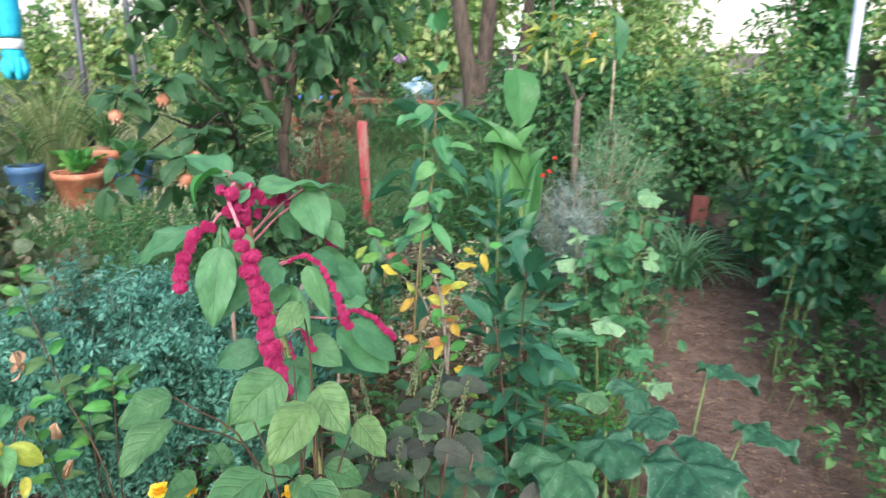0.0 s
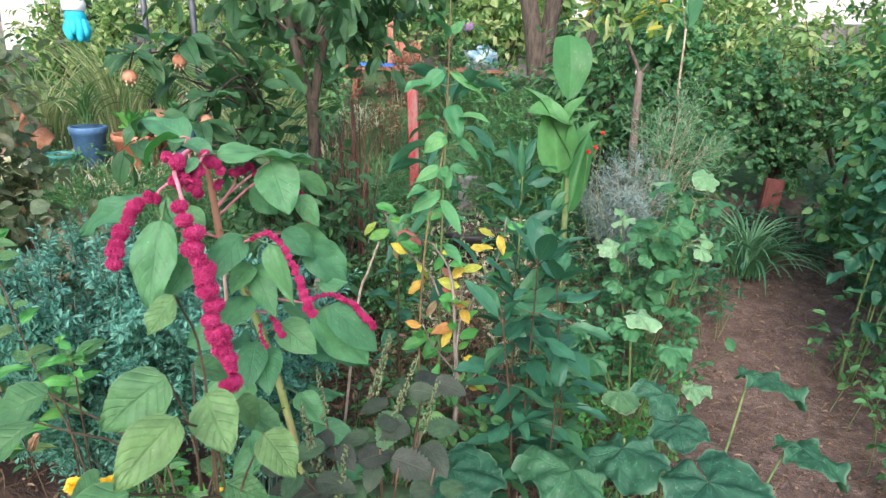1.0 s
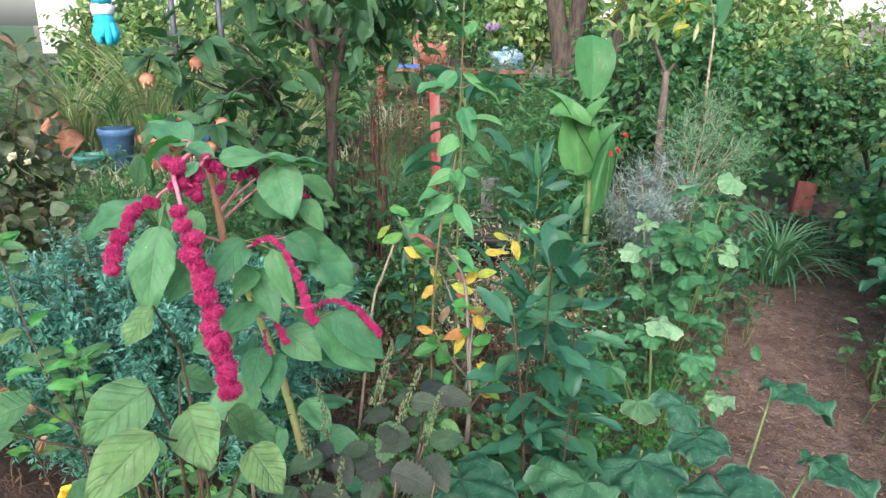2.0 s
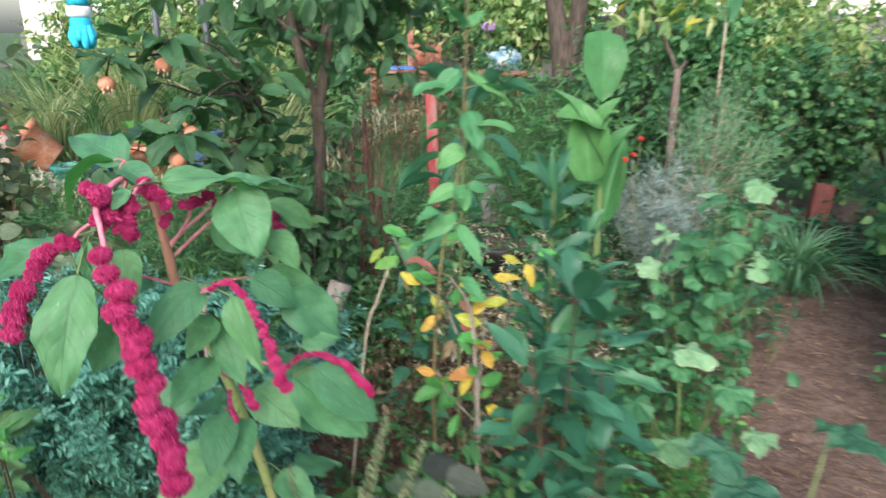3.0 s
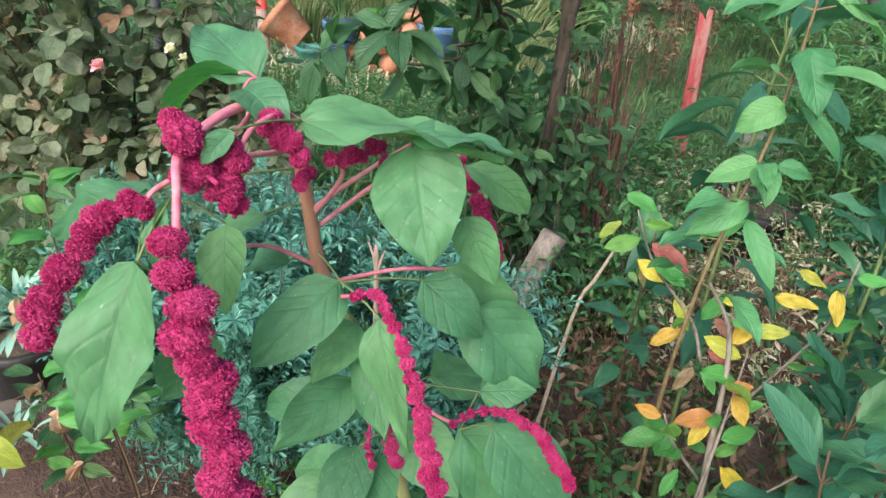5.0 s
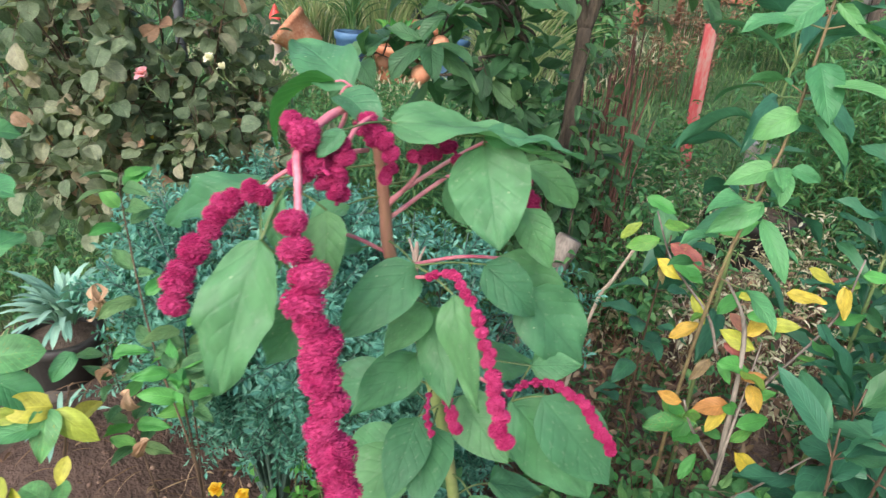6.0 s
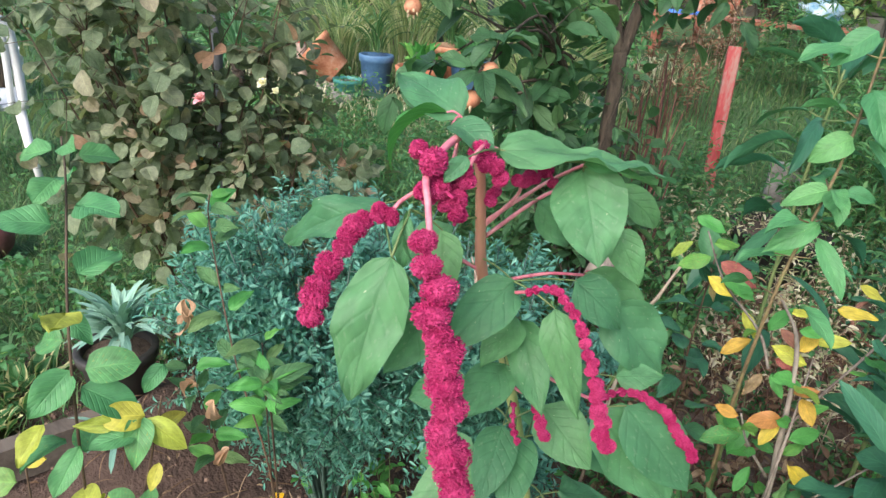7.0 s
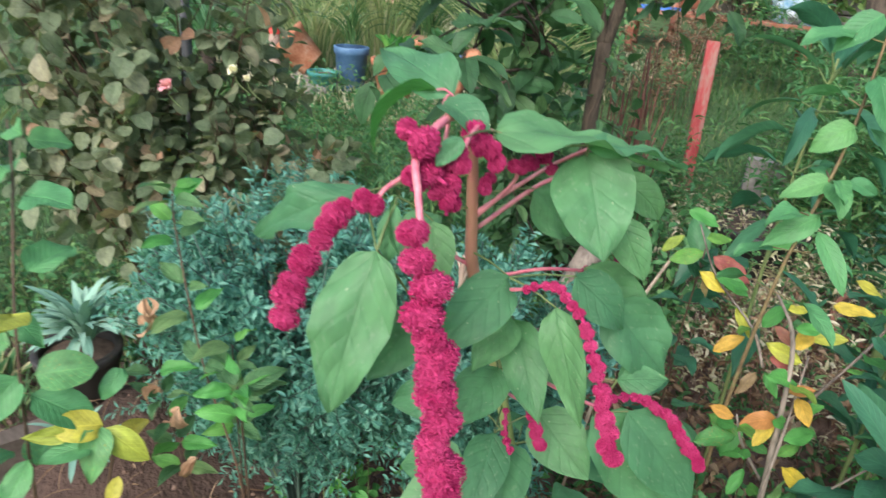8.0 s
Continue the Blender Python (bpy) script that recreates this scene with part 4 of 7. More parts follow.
SIDE_LEAVES = [
    ((-0.237, 1.475, 1.118), (-0.162, 1.430, 1.038), 0.055, (0.2, -0.8, 0.4), "ovate_b"),
    ((-0.150, 1.515, 1.262), (-0.112, 1.518, 1.200), 0.042, (0.5, -0.7, 0.4), "ovate_b"),
    ((-0.185, 1.560, 1.294), (-0.122, 1.612, 1.243), 0.035, (0.2, -0.6, 0.7), "lance"),
    ((-0.115, 1.520, 1.068), (-0.072, 1.562, 1.072), 0.040, (0.3, -0.6, 0.7), "ovate_b"),
    ((-0.180, 1.493, 1.190), (-0.108, 1.520, 1.138), 0.055, (0.3, -0.7, 0.6), "ovate"),
    ((-0.130, 1.515, 1.010), (-0.020, 1.550, 0.890), 0.092, (0.3, -0.5, 0.85), "ovate_b"),
    ((-0.095, 1.525, 1.030), (0.000, 1.560, 0.925), 0.085, (0.4, -0.6, 0.6), "ovate_b"),
    ((-0.238, 1.470, 0.952), (-0.212, 1.385, 0.895), 0.060, (0.4, -0.6, 0.7), "ovate_b"),
]
LOWER_LEAVES = [
    ((-0.204, 1.512, 0.980), (-0.118, 1.500, 0.930), 0.075, (0.3, -0.7, 0.6), "ovate_b"),
    ((-0.150, 1.540, 1.150), (-0.075, 1.580, 1.060), 0.085, (0.5, -0.6, 0.5), "ovate_b"),
    ((-0.190, 1.545, 1.180), (-0.110, 1.590, 1.110), 0.065, (0.4, -0.7, 0.6), "ovate_b"),
    ((-0.255, 1.510, 1.270), (-0.215, 1.560, 1.210), 0.060, (0.3, -0.7, 0.6), "ovate_b"),
    ((-0.305, 1.400, 1.250), (-0.345, 1.330, 1.190), 0.065, (-0.3, -0.6, 0.7), "ovate_b"),
    ((-0.320, 1.440, 1.180), (-0.420, 1.400, 1.120), 0.055, (-0.3, -0.5, 0.8), "ovate"),
    ((-0.265, 1.330, 1.275), (-0.235, 1.300, 1.215), 0.045, (0.3, -0.8, 0.4), "ovate_b"),
]
r = random.Random(21)


def leaf_stalk(pts, rad, mat):
    a = Acc()
    c = curve(pts, 3)
    a.tube(c, [rad * (1 - 0.35 * i / len(c)) for i in range(len(c))], 5, cap=False)
    part("leaf_stalk", a.mesh("leaf_stalk", mat), amaranth)


nodes = list(STEM)
for n, (base, tip, w, up, shp) in enumerate(CROWN_LEAVES + FRONT_LEAVES + SIDE_LEAVES + LOWER_LEAVES):
    leaf_to(amaranth, shp, M_LIME if n == 1 else M_AMAR, base, tip, w, up)
    b = vec(base)
    s = min(nodes, key=lambda p: np.linalg.norm(p - b) + 0.5 * max(0.0, p[2] - b[2]))
    nodes.append(b)
    leaf_stalk([s, (s + b) / 2 + vec((0, 0, -0.006 if 3 < n < 6 else 0.003)), b], 0.0014, M_PINKSTEM if n < 4 else M_GREENSTEM)
for i in range(26):
    z = 0.30 + 0.66 * (i / 25) ** 0.9
    s = stem_at(z)
    a = i * 2.4 + 0.3
    d = vec((math.cos(a), math.sin(a), 0.25))
    L = r.uniform(0.10, 0.155)
    b = s + d * r.uniform(0.05, 0.09)
    leaf_stalk([s, (s + b) / 2 + vec((0, 0, 0.008)), b], 0.0018, M_GREENSTEM)
    put_leaf(amaranth, r.choice(("ovate", "ovate_b")), M_AMAR, leaf_pose(b, d + vec((0, 0, -0.65)), vec((0.2, -0.5, 0.8)) + rvec(r) * 0.25, L, L * r.uniform(0.52, 0.64)))
part("stem", acc.mesh("stem", M_AMSTEM), amaranth, "pale yellow-green stem")


def fluff(acc, c, rad, n, r, axis, grain=0.085):
    """A woolly flower bead: a core covered with fine grains."""
    core = Acc()
    core.ball((0, 0, 0), rad * 0.9, 9, 7, rough=0.12, seed=r.uniform(0, 9))
    acc.add([vec(c) + vec(q) - axis * (0.2 * float(np.dot(axis, vec(q)))) for q in core.v], core.f)
    for i in range(n):
        t = math.acos(1 - 2 * (i + 0.5) / n)
        ph = i * 2.39996 + r.uniform(-0.3, 0.3)
        d = vec((math.sin(t) * math.cos(ph), math.sin(t) * math.sin(ph), math.cos(t)))
        p = vec(c) + (d - axis * (0.2 * float(np.dot(axis, d)))) * rad * r.uniform(0.86, 1.10)
        g = (0.0006 + rad * grain * 0.32) * r.uniform(0.7, 1.4)
        e = unit(np.cross(d, vec((0.3, 0.5, 0.8))))
        q = np.cross(d, e)
        k = r.uniform(0, 2)
        ring = [p + g * (math.cos(k + j * 2.094) * e + math.sin(k + j * 2.094) * q) - d * g * 0.5 for j in range(3)]
        acc.add([p + d * g * 1.1 + e * g * r.uniform(-0.8, 0.8)] + ring, [(0, 1, 2), (0, 2, 3), (0, 3, 1)])


def tassel(line, r0, r1, pitch, seed, grains=150, gap=0.0, label="hanging crimson woolly flower tassel"):
    """A flower rope: its stalk, and on it woolly beads one by one."""
    r = random.Random(seed)
    pts = curve(line, 12)
    acc = Acc()
    acc.tube(pts, [0.0022] * len(pts), 5)
    rope = part("tassel", acc.mesh("tassel", M_TASSEL), amaranth, label)
    gone, nxt, total = 0.0, 0.0, sum(np.linalg.norm(pts[i + 1] - pts[i]) for i in range(len(pts) - 1))
    for i in range(len(pts) - 1):
        seg = np.linalg.norm(pts[i + 1] - pts[i])
        while nxt <= gone + seg:
            k = nxt / total
            p = pts[i] + (pts[i + 1] - pts[i]) * ((nxt - gone) / max(seg, 1e-6))
            rad = (r0 + (r1 - r0) * k) * r.uniform(0.84, 1.14)
            acc = Acc()
            fluff(acc, p + rvec(r) * rad * 0.36, rad, int(grains * 4.2 * r.uniform(0.85, 1.1)), r, unit(pts[i + 1] - pts[i]))
            part("bead", acc.mesh("bead", M_TASSEL, False), rope)
            nxt += pitch * 0.78 * r.uniform(0.86, 1.14) * (1 + gap * (1 - k))
        gone += seg
    return rope


tassel([(-0.231, 1.262, 1.290), (-0.216, 1.259, 1.245), (-0.204, 1.257, 1.19), (-0.192, 1.256, 1.13), (-0.183, 1.257, 1.07), (-0.172, 1.26, 1.01), (-0.160, 1.263, 0.965)], 0.0162, 0.0198, 0.0265, 31, 200, label="longest tassel, thick crimson rope of woolly beads")
tassel([(-0.290, 1.274, 1.300), (-0.306, 1.258, 1.293), (-0.316, 1.229, 1.263), (-0.318, 1.205, 1.230), (-0.315, 1.184, 1.202)], 0.0108, 0.0138, 0.0178, 32, 160)
tassel([(-0.199, 1.414, 1.196), (-0.168, 1.413, 1.212), (-0.142, 1.399, 1.209), (-0.122, 1.390, 1.198), (-0.101, 1.388, 1.160), (-0.082, 1.381, 1.120), (-0.063, 1.376, 1.070)], 0.0044, 0.0090, 0.0100, 33, 110, 0.6)
tassel([(-0.114, 1.475, 1.055), (-0.099, 1.507, 1.060), (-0.077, 1.532, 1.050), (-0.050, 1.549, 1.026), (-0.026, 1.549, 1.003), (-0.004, 1.548, 0.980)], 0.0042, 0.0084, 0.0105, 34, 100, 0.5)
tassel([(-0.217, 1.6, 1.281), (-0.199, 1.6, 1.257), (-0.18, 1.6, 1.225), (-0.159, 1.6, 1.17)], 0.0075, 0.0115, 0.014, 35, 90)
tassel([(-0.202, 1.584, 1.158), (-0.184, 1.615, 1.137), (-0.154, 1.635, 1.104)], 0.006, 0.008, 0.011, 36, 80, 0.2)
tassel([(-0.190, 1.455, 1.030), (-0.178, 1.452, 1.010), (-0.166, 1.450, 0.982)], 0.0055, 0.0075, 0.010, 37, 80)
tassel([(-0.232, 1.48, 0.985), (-0.22, 1.465, 0.965), (-0.205, 1.455, 0.945)], 0.004, 0.006, 0.012, 38, 60, 0.4)
tassel([(-0.238, 1.326, 1.350), (-0.242, 1.325, 1.328), (-0.246, 1.326, 1.306), (-0.249, 1.328, 1.286)], 0.0088, 0.0105, 0.0165, 39, 170)
tassel([(-0.280, 1.299, 1.364), (-0.253, 1.291, 1.360)], 0.0100, 0.0165, 0.026, 40, 190)
tassel([(-0.266, 1.306, 1.335), (-0.238, 1.308, 1.323)], 0.0112, 0.0112, 0.021, 41, 170)
tassel([(-0.262, 1.375, 1.350), (-0.244, 1.380, 1.340), (-0.232, 1.392, 1.326)], 0.0120, 0.0085, 0.016, 42, 160)
tassel([(-0.238, 1.425, 1.318), (-0.234, 1.455, 1.314), (-0.231, 1.476, 1.322), (-0.222, 1.482, 1.308)], 0.0078, 0.0075, 0.0155, 43, 110)
tassel([(-0.262, 1.42, 1.300), (-0.254, 1.40, 1.292)], 0.0065, 0.0065, 0.010, 44, 90)
tassel([(-0.252, 1.316, 1.312), (-0.240, 1.322, 1.298)], 0.0085, 0.0085, 0.013, 45, 150)
tassel([(-0.269, 1.297, 1.322), (-0.262, 1.305, 1.312)], 0.0085, 0.0085, 0.012, 46, 160)
tassel([(-0.252, 1.325, 1.336), (-0.254, 1.345, 1.330)], 0.0085, 0.0080, 0.013, 47, 150)
for line in (
    [(-0.305, 1.395, 1.372), (-0.292, 1.38, 1.352), (-0.270, 1.345, 1.345)],
    [(-0.300, 1.398, 1.374), (-0.282, 1.392, 1.360), (-0.262, 1.378, 1.352)],
    [(-0.29, 1.40, 1.365), (-0.278, 1.345, 1.362), (-0.263, 1.295, 1.345), (-0.247, 1.279, 1.322), (-0.232, 1.266, 1.298)],
    [(-0.297, 1.42, 1.31), (-0.285, 1.34, 1.322), (-0.288, 1.29, 1.312), (-0.290, 1.275, 1.300)],
    [(-0.295, 1.43, 1.32), (-0.265, 1.40, 1.358), (-0.246, 1.35, 1.358), (-0.240, 1.33, 1.345)],
    [(-0.296, 1.45, 1.24), (-0.262, 1.47, 1.275), (-0.232, 1.50, 1.305), (-0.19, 1.50, 1.335)],
    [(-0.296, 1.46, 1.22), (-0.25, 1.52, 1.275), (-0.21, 1.57, 1.295), (-0.217, 1.6, 1.281)],
    [(-0.296, 1.455, 1.235), (-0.25, 1.45, 1.29), (-0.238, 1.43, 1.318)],
    [(-0.29, 1.475, 1.15), (-0.255, 1.44, 1.165), (-0.22, 1.42, 1.185), (-0.199, 1.414, 1.196)],
    [(-0.28, 1.515, 1.04), (-0.20, 1.49, 1.045), (-0.14, 1.478, 1.050), (-0.114, 1.475, 1.055)],
    [(-0.29, 1.48, 1.15), (-0.24, 1.53, 1.165), (-0.202, 1.584, 1.158)],
    [(-0.294, 1.466, 1.17), (-0.33, 1.43, 1.195), (-0.35, 1.40, 1.2)],
    [(-0.275, 1.52, 1.0), (-0.23, 1.47, 1.02), (-0.190, 1.455, 1.030)],
):
    c = curve(line, 5)
    acc = Acc()
    r0 = 0.0044 if len(line) == 5 else 0.0027
    acc.tube(c, [r0 * (1 - 0.3 * i / len(c)) for i in range(len(c))], 8)
    part("flower_stalk", acc.mesh("flower_stalk", M_PINKSTEM), amaranth, "smooth pink flower stalk")


def gz(x, y, d=0.0):
    return (x, y, ground_z(x, y) + d)


# ---- bushes round the amaranth ----
shrub("rue_bush", gz(-0.90, 1.76), (-0.92, 1.78, 0.80), (0.48, 0.40, 0.29), "blue-green rue bush with fine spoon-shaped leaflets", "bush", "spoon", M_RUE, M_RUESTEM, (0.014, 0.026), 0.34, 72, 19, 38, 0.12, 0.006, 51, 280, 0.0, (-0.6, 1.4, 0.9), 0.8, 0.7, "", 0.6)
shrub("rue_bush", gz(-0.48, 1.86), (-0.50, 1.92, 0.78), (0.32, 0.28, 0.28), "smaller blue-green rue bush under the amaranth", "bush", "spoon", M_RUE, M_RUESTEM, (0.014, 0.026), 0.34, 32, 19, 36, 0.10, 0.005, 52, 60, 0.0, (-0.4, 1.5, 0.9), 0.8, 0.6, "", 0.6)
shrub("rose_bush", gz(-2.0, 2.08), (-2.10, 2.06, 1.22), (0.78, 0.50, 0.66), "dusty olive-green rose bush with small pink blooms", "bush", "round", M_ROSE, M_REDSTEM, (0.044, 0.080), 0.76, 32, 11, 6, 0.2, 0.006, 53, 290, 0.1, (-1.6, 1.4, 1.2), 0.9, 0.35, "", 0.6)
shrub("rose_bush", gz(-1.60, 2.24), (-1.62, 2.22, 0.90), (0.34, 0.28, 0.36), "smaller olive-green rose bush beside the larger one", "bush", "round", M_ROSE, M_REDSTEM, (0.044, 0.076), 0.76, 14, 8, 6, 0.17, 0.005, 153, 200, 0.1, (-1.1, 1.6, 1.1), 0.9, 0.4, "", 0.6)
medlar = shrub("medlar_tree", gz(-0.84, 3.05), (-0.86, 2.98, 1.88), (0.80, 0.55, 0.60), "medlar tree with dark leaves and forked trunk", "tree", "lance", M_MEDLAR, M_BARK, (0.08, 0.13), 0.42, 14, 13, 6, 0.3, 0.009, 54, 160, 0.3, (-0.7, 2.2, 1.4), 0.7, 0.4, crotch=(-0.822, 3.018, 1.5))
medlar_b = shrub("medlar_tree", gz(-1.0, 2.86), (-1.02, 2.52, 1.34), (0.44, 0.28, 0.30), "leaning medlar branches bearing ripe brown fruit", "tree", "lance", M_MEDLAR, M_BARK, (0.09, 0.15), 0.42, 7, 3, 6, 0.18, 0.008, 55, 110, 0.35, (-0.8, 2.0, 1.3), 0.7, 0.4, crotch=(-0.92, 2.86, 1.2))
shrub("medlar_sucker", gz(-0.72, 2.95), (-0.98, 2.90, 1.06), (0.34, 0.28, 0.38), "leafy medlar suckers round the trunk", "shrub", "lance", M_MEDLAR, M_BARK, (0.05, 0.095), 0.42, 12, 9, 7, 0.18, 0.006, 56, 130, 0.3, (-0.6, 2.4, 1.0), 0.7, 0.4)
acc = Acc()
g0 = ground_z(-0.84, 3.05)
for line, r0, r1 in (
    ([(-0.84, 3.05, g0 - 0.02), (-0.83, 3.04, 0.6), (-0.83, 3.03, 1.05), (-0.822, 3.018, 1.29)], 0.028, 0.024),
    ([(-0.822, 3.018, 1.27), (-0.785, 3.05, 1.5), (-0.75, 3.07, 1.75), (-0.72, 3.1, 2.3)], 0.022, 0.015),
    ([(-0.822, 3.018, 1.27), (-0.87, 3.0, 1.45), (-0.91, 2.99, 1.65), (-1.0, 2.95, 2.3)], 0.021, 0.014),
):
    c = curve(line, 5)
    acc.tube(c, [r0 + (r1 - r0) * i / len(c) for i in range(len(c))], 10)
part("trunk", acc.mesh("trunk", M_BARK), medlar, "forked grey-brown trunk")
r = random.Random(58)
for i in range(46):
    z = r.uniform(0.55, 1.32)
    a = r.uniform(0, 6.28)
    s = vec((-0.83 + 0.03 * math.cos(a), 3.03 + 0.03 * math.sin(a), z))
    d = vec((math.cos(a), math.sin(a), r.uniform(-0.6, 0.35)))
    L = r.uniform(0.07, 0.12)
    put_leaf(medlar, "lance", M_MEDLAR, leaf_pose(s, d, vec((0, -0.3, 0.9)) + rvec(r) * 0.4, L, L * 0.42))


def medlar_fruit(at, rad, seed):
    r = random.Random(seed)
    root = thing("medlar_fruit", at, "ripe russet medlar fruit with open calyx", "fruit", "medlar fruits")
    a = Acc()
    a.ball(at, rad, 14, 10, (1, 1, 0.92), 0.08, seed)
    part("flesh", a.mesh("flesh", M_FRUIT), root)
    a = Acc()
    d0 = unit(vec((r.uniform(-0.3, 0.5), -0.6, -0.8)))
    for i in range(5):
        t = i * 2 * math.pi / 5
        e = unit(np.cross(d0, vec((0.2, 0.9, 0.3))))
        q = np.cross(d0, e)
        s = e * math.cos(t) + q * math.sin(t)
        p = vec(at) + d0 * rad * 0.8 + s * rad * 0.5
        a.tube([p, p + d0 * rad * 0.25 + s * rad * 0.05, p + d0 * rad * 0.5 + s * rad * 0.15], [rad * 0.16, rad * 0.13, rad * 0.03], 5)
    part("calyx", a.mesh("calyx", M_SEPAL), root)
    a = Acc()
    a.tube([vec(at) + (0, 0, rad * 0.8), vec(at) + (0.01, 0.02, rad + 0.06)], [0.003, 0.0025], 5)
    part("stalk", a.mesh("stalk", M_BARK), root)


r = random.Random(57)
twigs = Acc()
for i, p in enumerate([(-1.136, 2.287, 1.408), (-0.846, 2.264, 1.280), (-0.861, 2.214, 1.210), (-1.02, 2.40, 1.46), (-1.20, 2.45, 1.16)]):
    medlar_fruit(p, 0.025, i + 2)
    q = vec(p) + (0.01, 0.02, 0.075)
    twigs.tube(curve([(-0.92, 2.86, 1.2), (q + vec((-0.92, 2.86, 1.35))) / 2 + (0, 0, 0.05), q], 5), [0.006 - 0.0003 * k for k in range(11)], 5)
    for k in range(9):
        a = k * 2.4 + i
        d = vec((math.cos(a), math.sin(a) * 0.8, r.uniform(-0.75, 0.25)))
        L = r.uniform(0.10, 0.155)
        put_leaf(medlar_b, "lance", M_MEDLAR, leaf_pose(q + d * 0.012, d, vec((0, -0.3, 0.9)) + rvec(r) * 0.3, L, L * 0.42))
part("fruit_twig", twigs.mesh("fruit_twig", M_BARK), medlar_b)
shrub("cosmos_bush", gz(-1.40, 2.72), (-1.40, 2.70, 0.68), (0.30, 0.24, 0.33), "feathery dark green cosmos bush behind the rose", "bush", "blade", M_HEDGE, M_GREENSTEM, (0.04, 0.07), 0.12, 24, 12, 12, 0.15, 0.004, 581, 0, 0.0, None, 0.6, 0.5)
shrub("currant_bush", gz(-1.15, 3.55), (-1.15, 3.50, 0.72), (0.5, 0.3, 0.36), "leafy currant bush behind the medlar", "bush", "mallow", M_MID, M_BARK, (0.05, 0.08), 0.95, 12, 9, 6, 0.18, 0.007, 58, 0)
shrub("currant_bush", gz(-0.48, 3.25), (-0.46, 3.22, 0.52), (0.3, 0.25, 0.3), "small dark leafy bush in the bed", "bush", "mid", M_MID, M_BARK, (0.03, 0.055), 0.5, 10, 9, 7, 0.13, 0.005, 59, 0)
shrub("low_shrub", gz(-0.02, 2.02), (0.0, 2.0, 0.45), (0.22, 0.18, 0.2), "low green leafy shrub under the yellow leaves", "shrub", "ovate_b", M_MID, M_REDSTEM, (0.035, 0.065), 0.5, 11, 8, 6, 0.13, 0.004, 60, 200, 0.25, (0.0, 1.8, 0.6))


def bloom(at, rad, mat, label, petals=16, group="blooms", category="flower", stalk=0.12, seed=1, cup=0.5):
    r = random.Random(seed)
    root = thing("bloom", at, label, category, group)
    for i in range(petals):
        a = i * 2.4
        k = (i + 1) / petals
        d = vec((math.cos(a) * k, math.sin(a) * k, cup + (1 - k)))
        d = unit(d) @ np.array(Euler((0.6, 0.1, 0)).to_matrix()).T
        put_leaf(root, "round", mat, leaf_pose(vec(at) - d * rad * 0.2, d, vec((0, -0.3, 1)) + rvec(r) * 0.2, rad, rad * 0.75), "petal")
    acc = Acc()
    acc.tube(curve([vec(at) + (0.02 + 0.1 * stalk, 0.03, -stalk), vec(at) + (0, 0.01, -stalk * 0.5), at], 4), 0.0016, 5)
    part("stalk", acc.mesh("stalk", M_GREENSTEM), root)
    return root


bloom((-1.586, 1.90, 1.11), 0.034, M_PETAL_P, "small double pink rose on the bush", seed=2, stalk=0.06)
bloom((-1.52, 2.07, 1.15), 0.028, M_PETAL_W, "faded cream rose on the bush", seed=3, stalk=0.06)
bloom((-1.45, 2.06, 1.14), 0.022, M_PETAL_W, "faded cream rose bud on the bush", 8, seed=4, stalk=0.06)
for i, p in enumerate([(0.345, 3.40, 1.08), (0.375, 3.41, 1.10), (0.40, 3.45, 1.16)]):
    bloom(p, 0.022, M_PETAL_R, "small bright red sage flower on thin stalk", 7, "red flowers", seed=8 + i, stalk=0.5)
for i, p in enumerate([(-0.29, 1.03, 0.905), (-0.25, 1.05, 0.90), (-0.10, 1.12, 0.86), (-0.80, 1.52, 0.40), (-0.755, 1.555, 0.385)]):
    bloom(p, 0.026, M_PETAL_Y, "golden-yellow marigold flower among the leaves", 14, "marigolds", seed=12 + i, stalk=0.3)
for i, p in enumerate([(-1.86, 2.06, 0.84), (-1.50, 2.00, 0.62)]):
    bloom(p, 0.012, M_PETAL_Y, "tiny yellow daisy in the bed", 7, "yellow daisies", seed=22 + i, stalk=0.2)

# ---- plants of the bed, behind and beside ----
# shrub with yellowing leaves
r = random.Random(61)
yel = thing("yellowing_shrub", gz(0.02, 2.12), "young shrub with yellow, orange and green autumn leaves", "shrub")
acc = Acc()
YB = [
    [gz(0.02, 2.12), (0.06, 2.09, 0.45), (0.045, 2.11, 0.72), (0.02, 2.13, 0.90), (-0.03, 2.10, 1.0)],
    [(0.045, 2.11, 0.72), (0.09, 2.14, 0.82), (0.15, 2.20, 0.95), (0.16, 2.24, 1.06)],
    [(0.05, 2.10, 0.60), (0.0, 2.02, 0.72), (-0.02, 1.98, 0.80)],
    [(0.056, 2.06, 0.58), (0.057, 2.10, 0.73), (0.051, 2.173, 0.864)],
    [(-0.016, 2.146, 0.82), (-0.058, 2.173, 0.881), (-0.15, 2.18, 0.96), (-0.21, 2.20, 1.05)],
    [(0.06, 2.09, 0.5), (0.12, 2.05, 0.62), (0.2, 2.08, 0.74)],
]
for n, line in enumerate(YB):
    c = curve(line, 5)
    r0 = 0.0095 if n == 0 else 0.0038
    acc.tube(c, [r0 * (1 - (0.8 if n == 0 else 0.63) * i / len(c)) * (1 + 0.12 * math.sin(i * 5.1)) for i in range(len(c))], 8)
part("stem", acc.mesh("stem", M_GREYBARK), yel, "thin pale grey twigs")
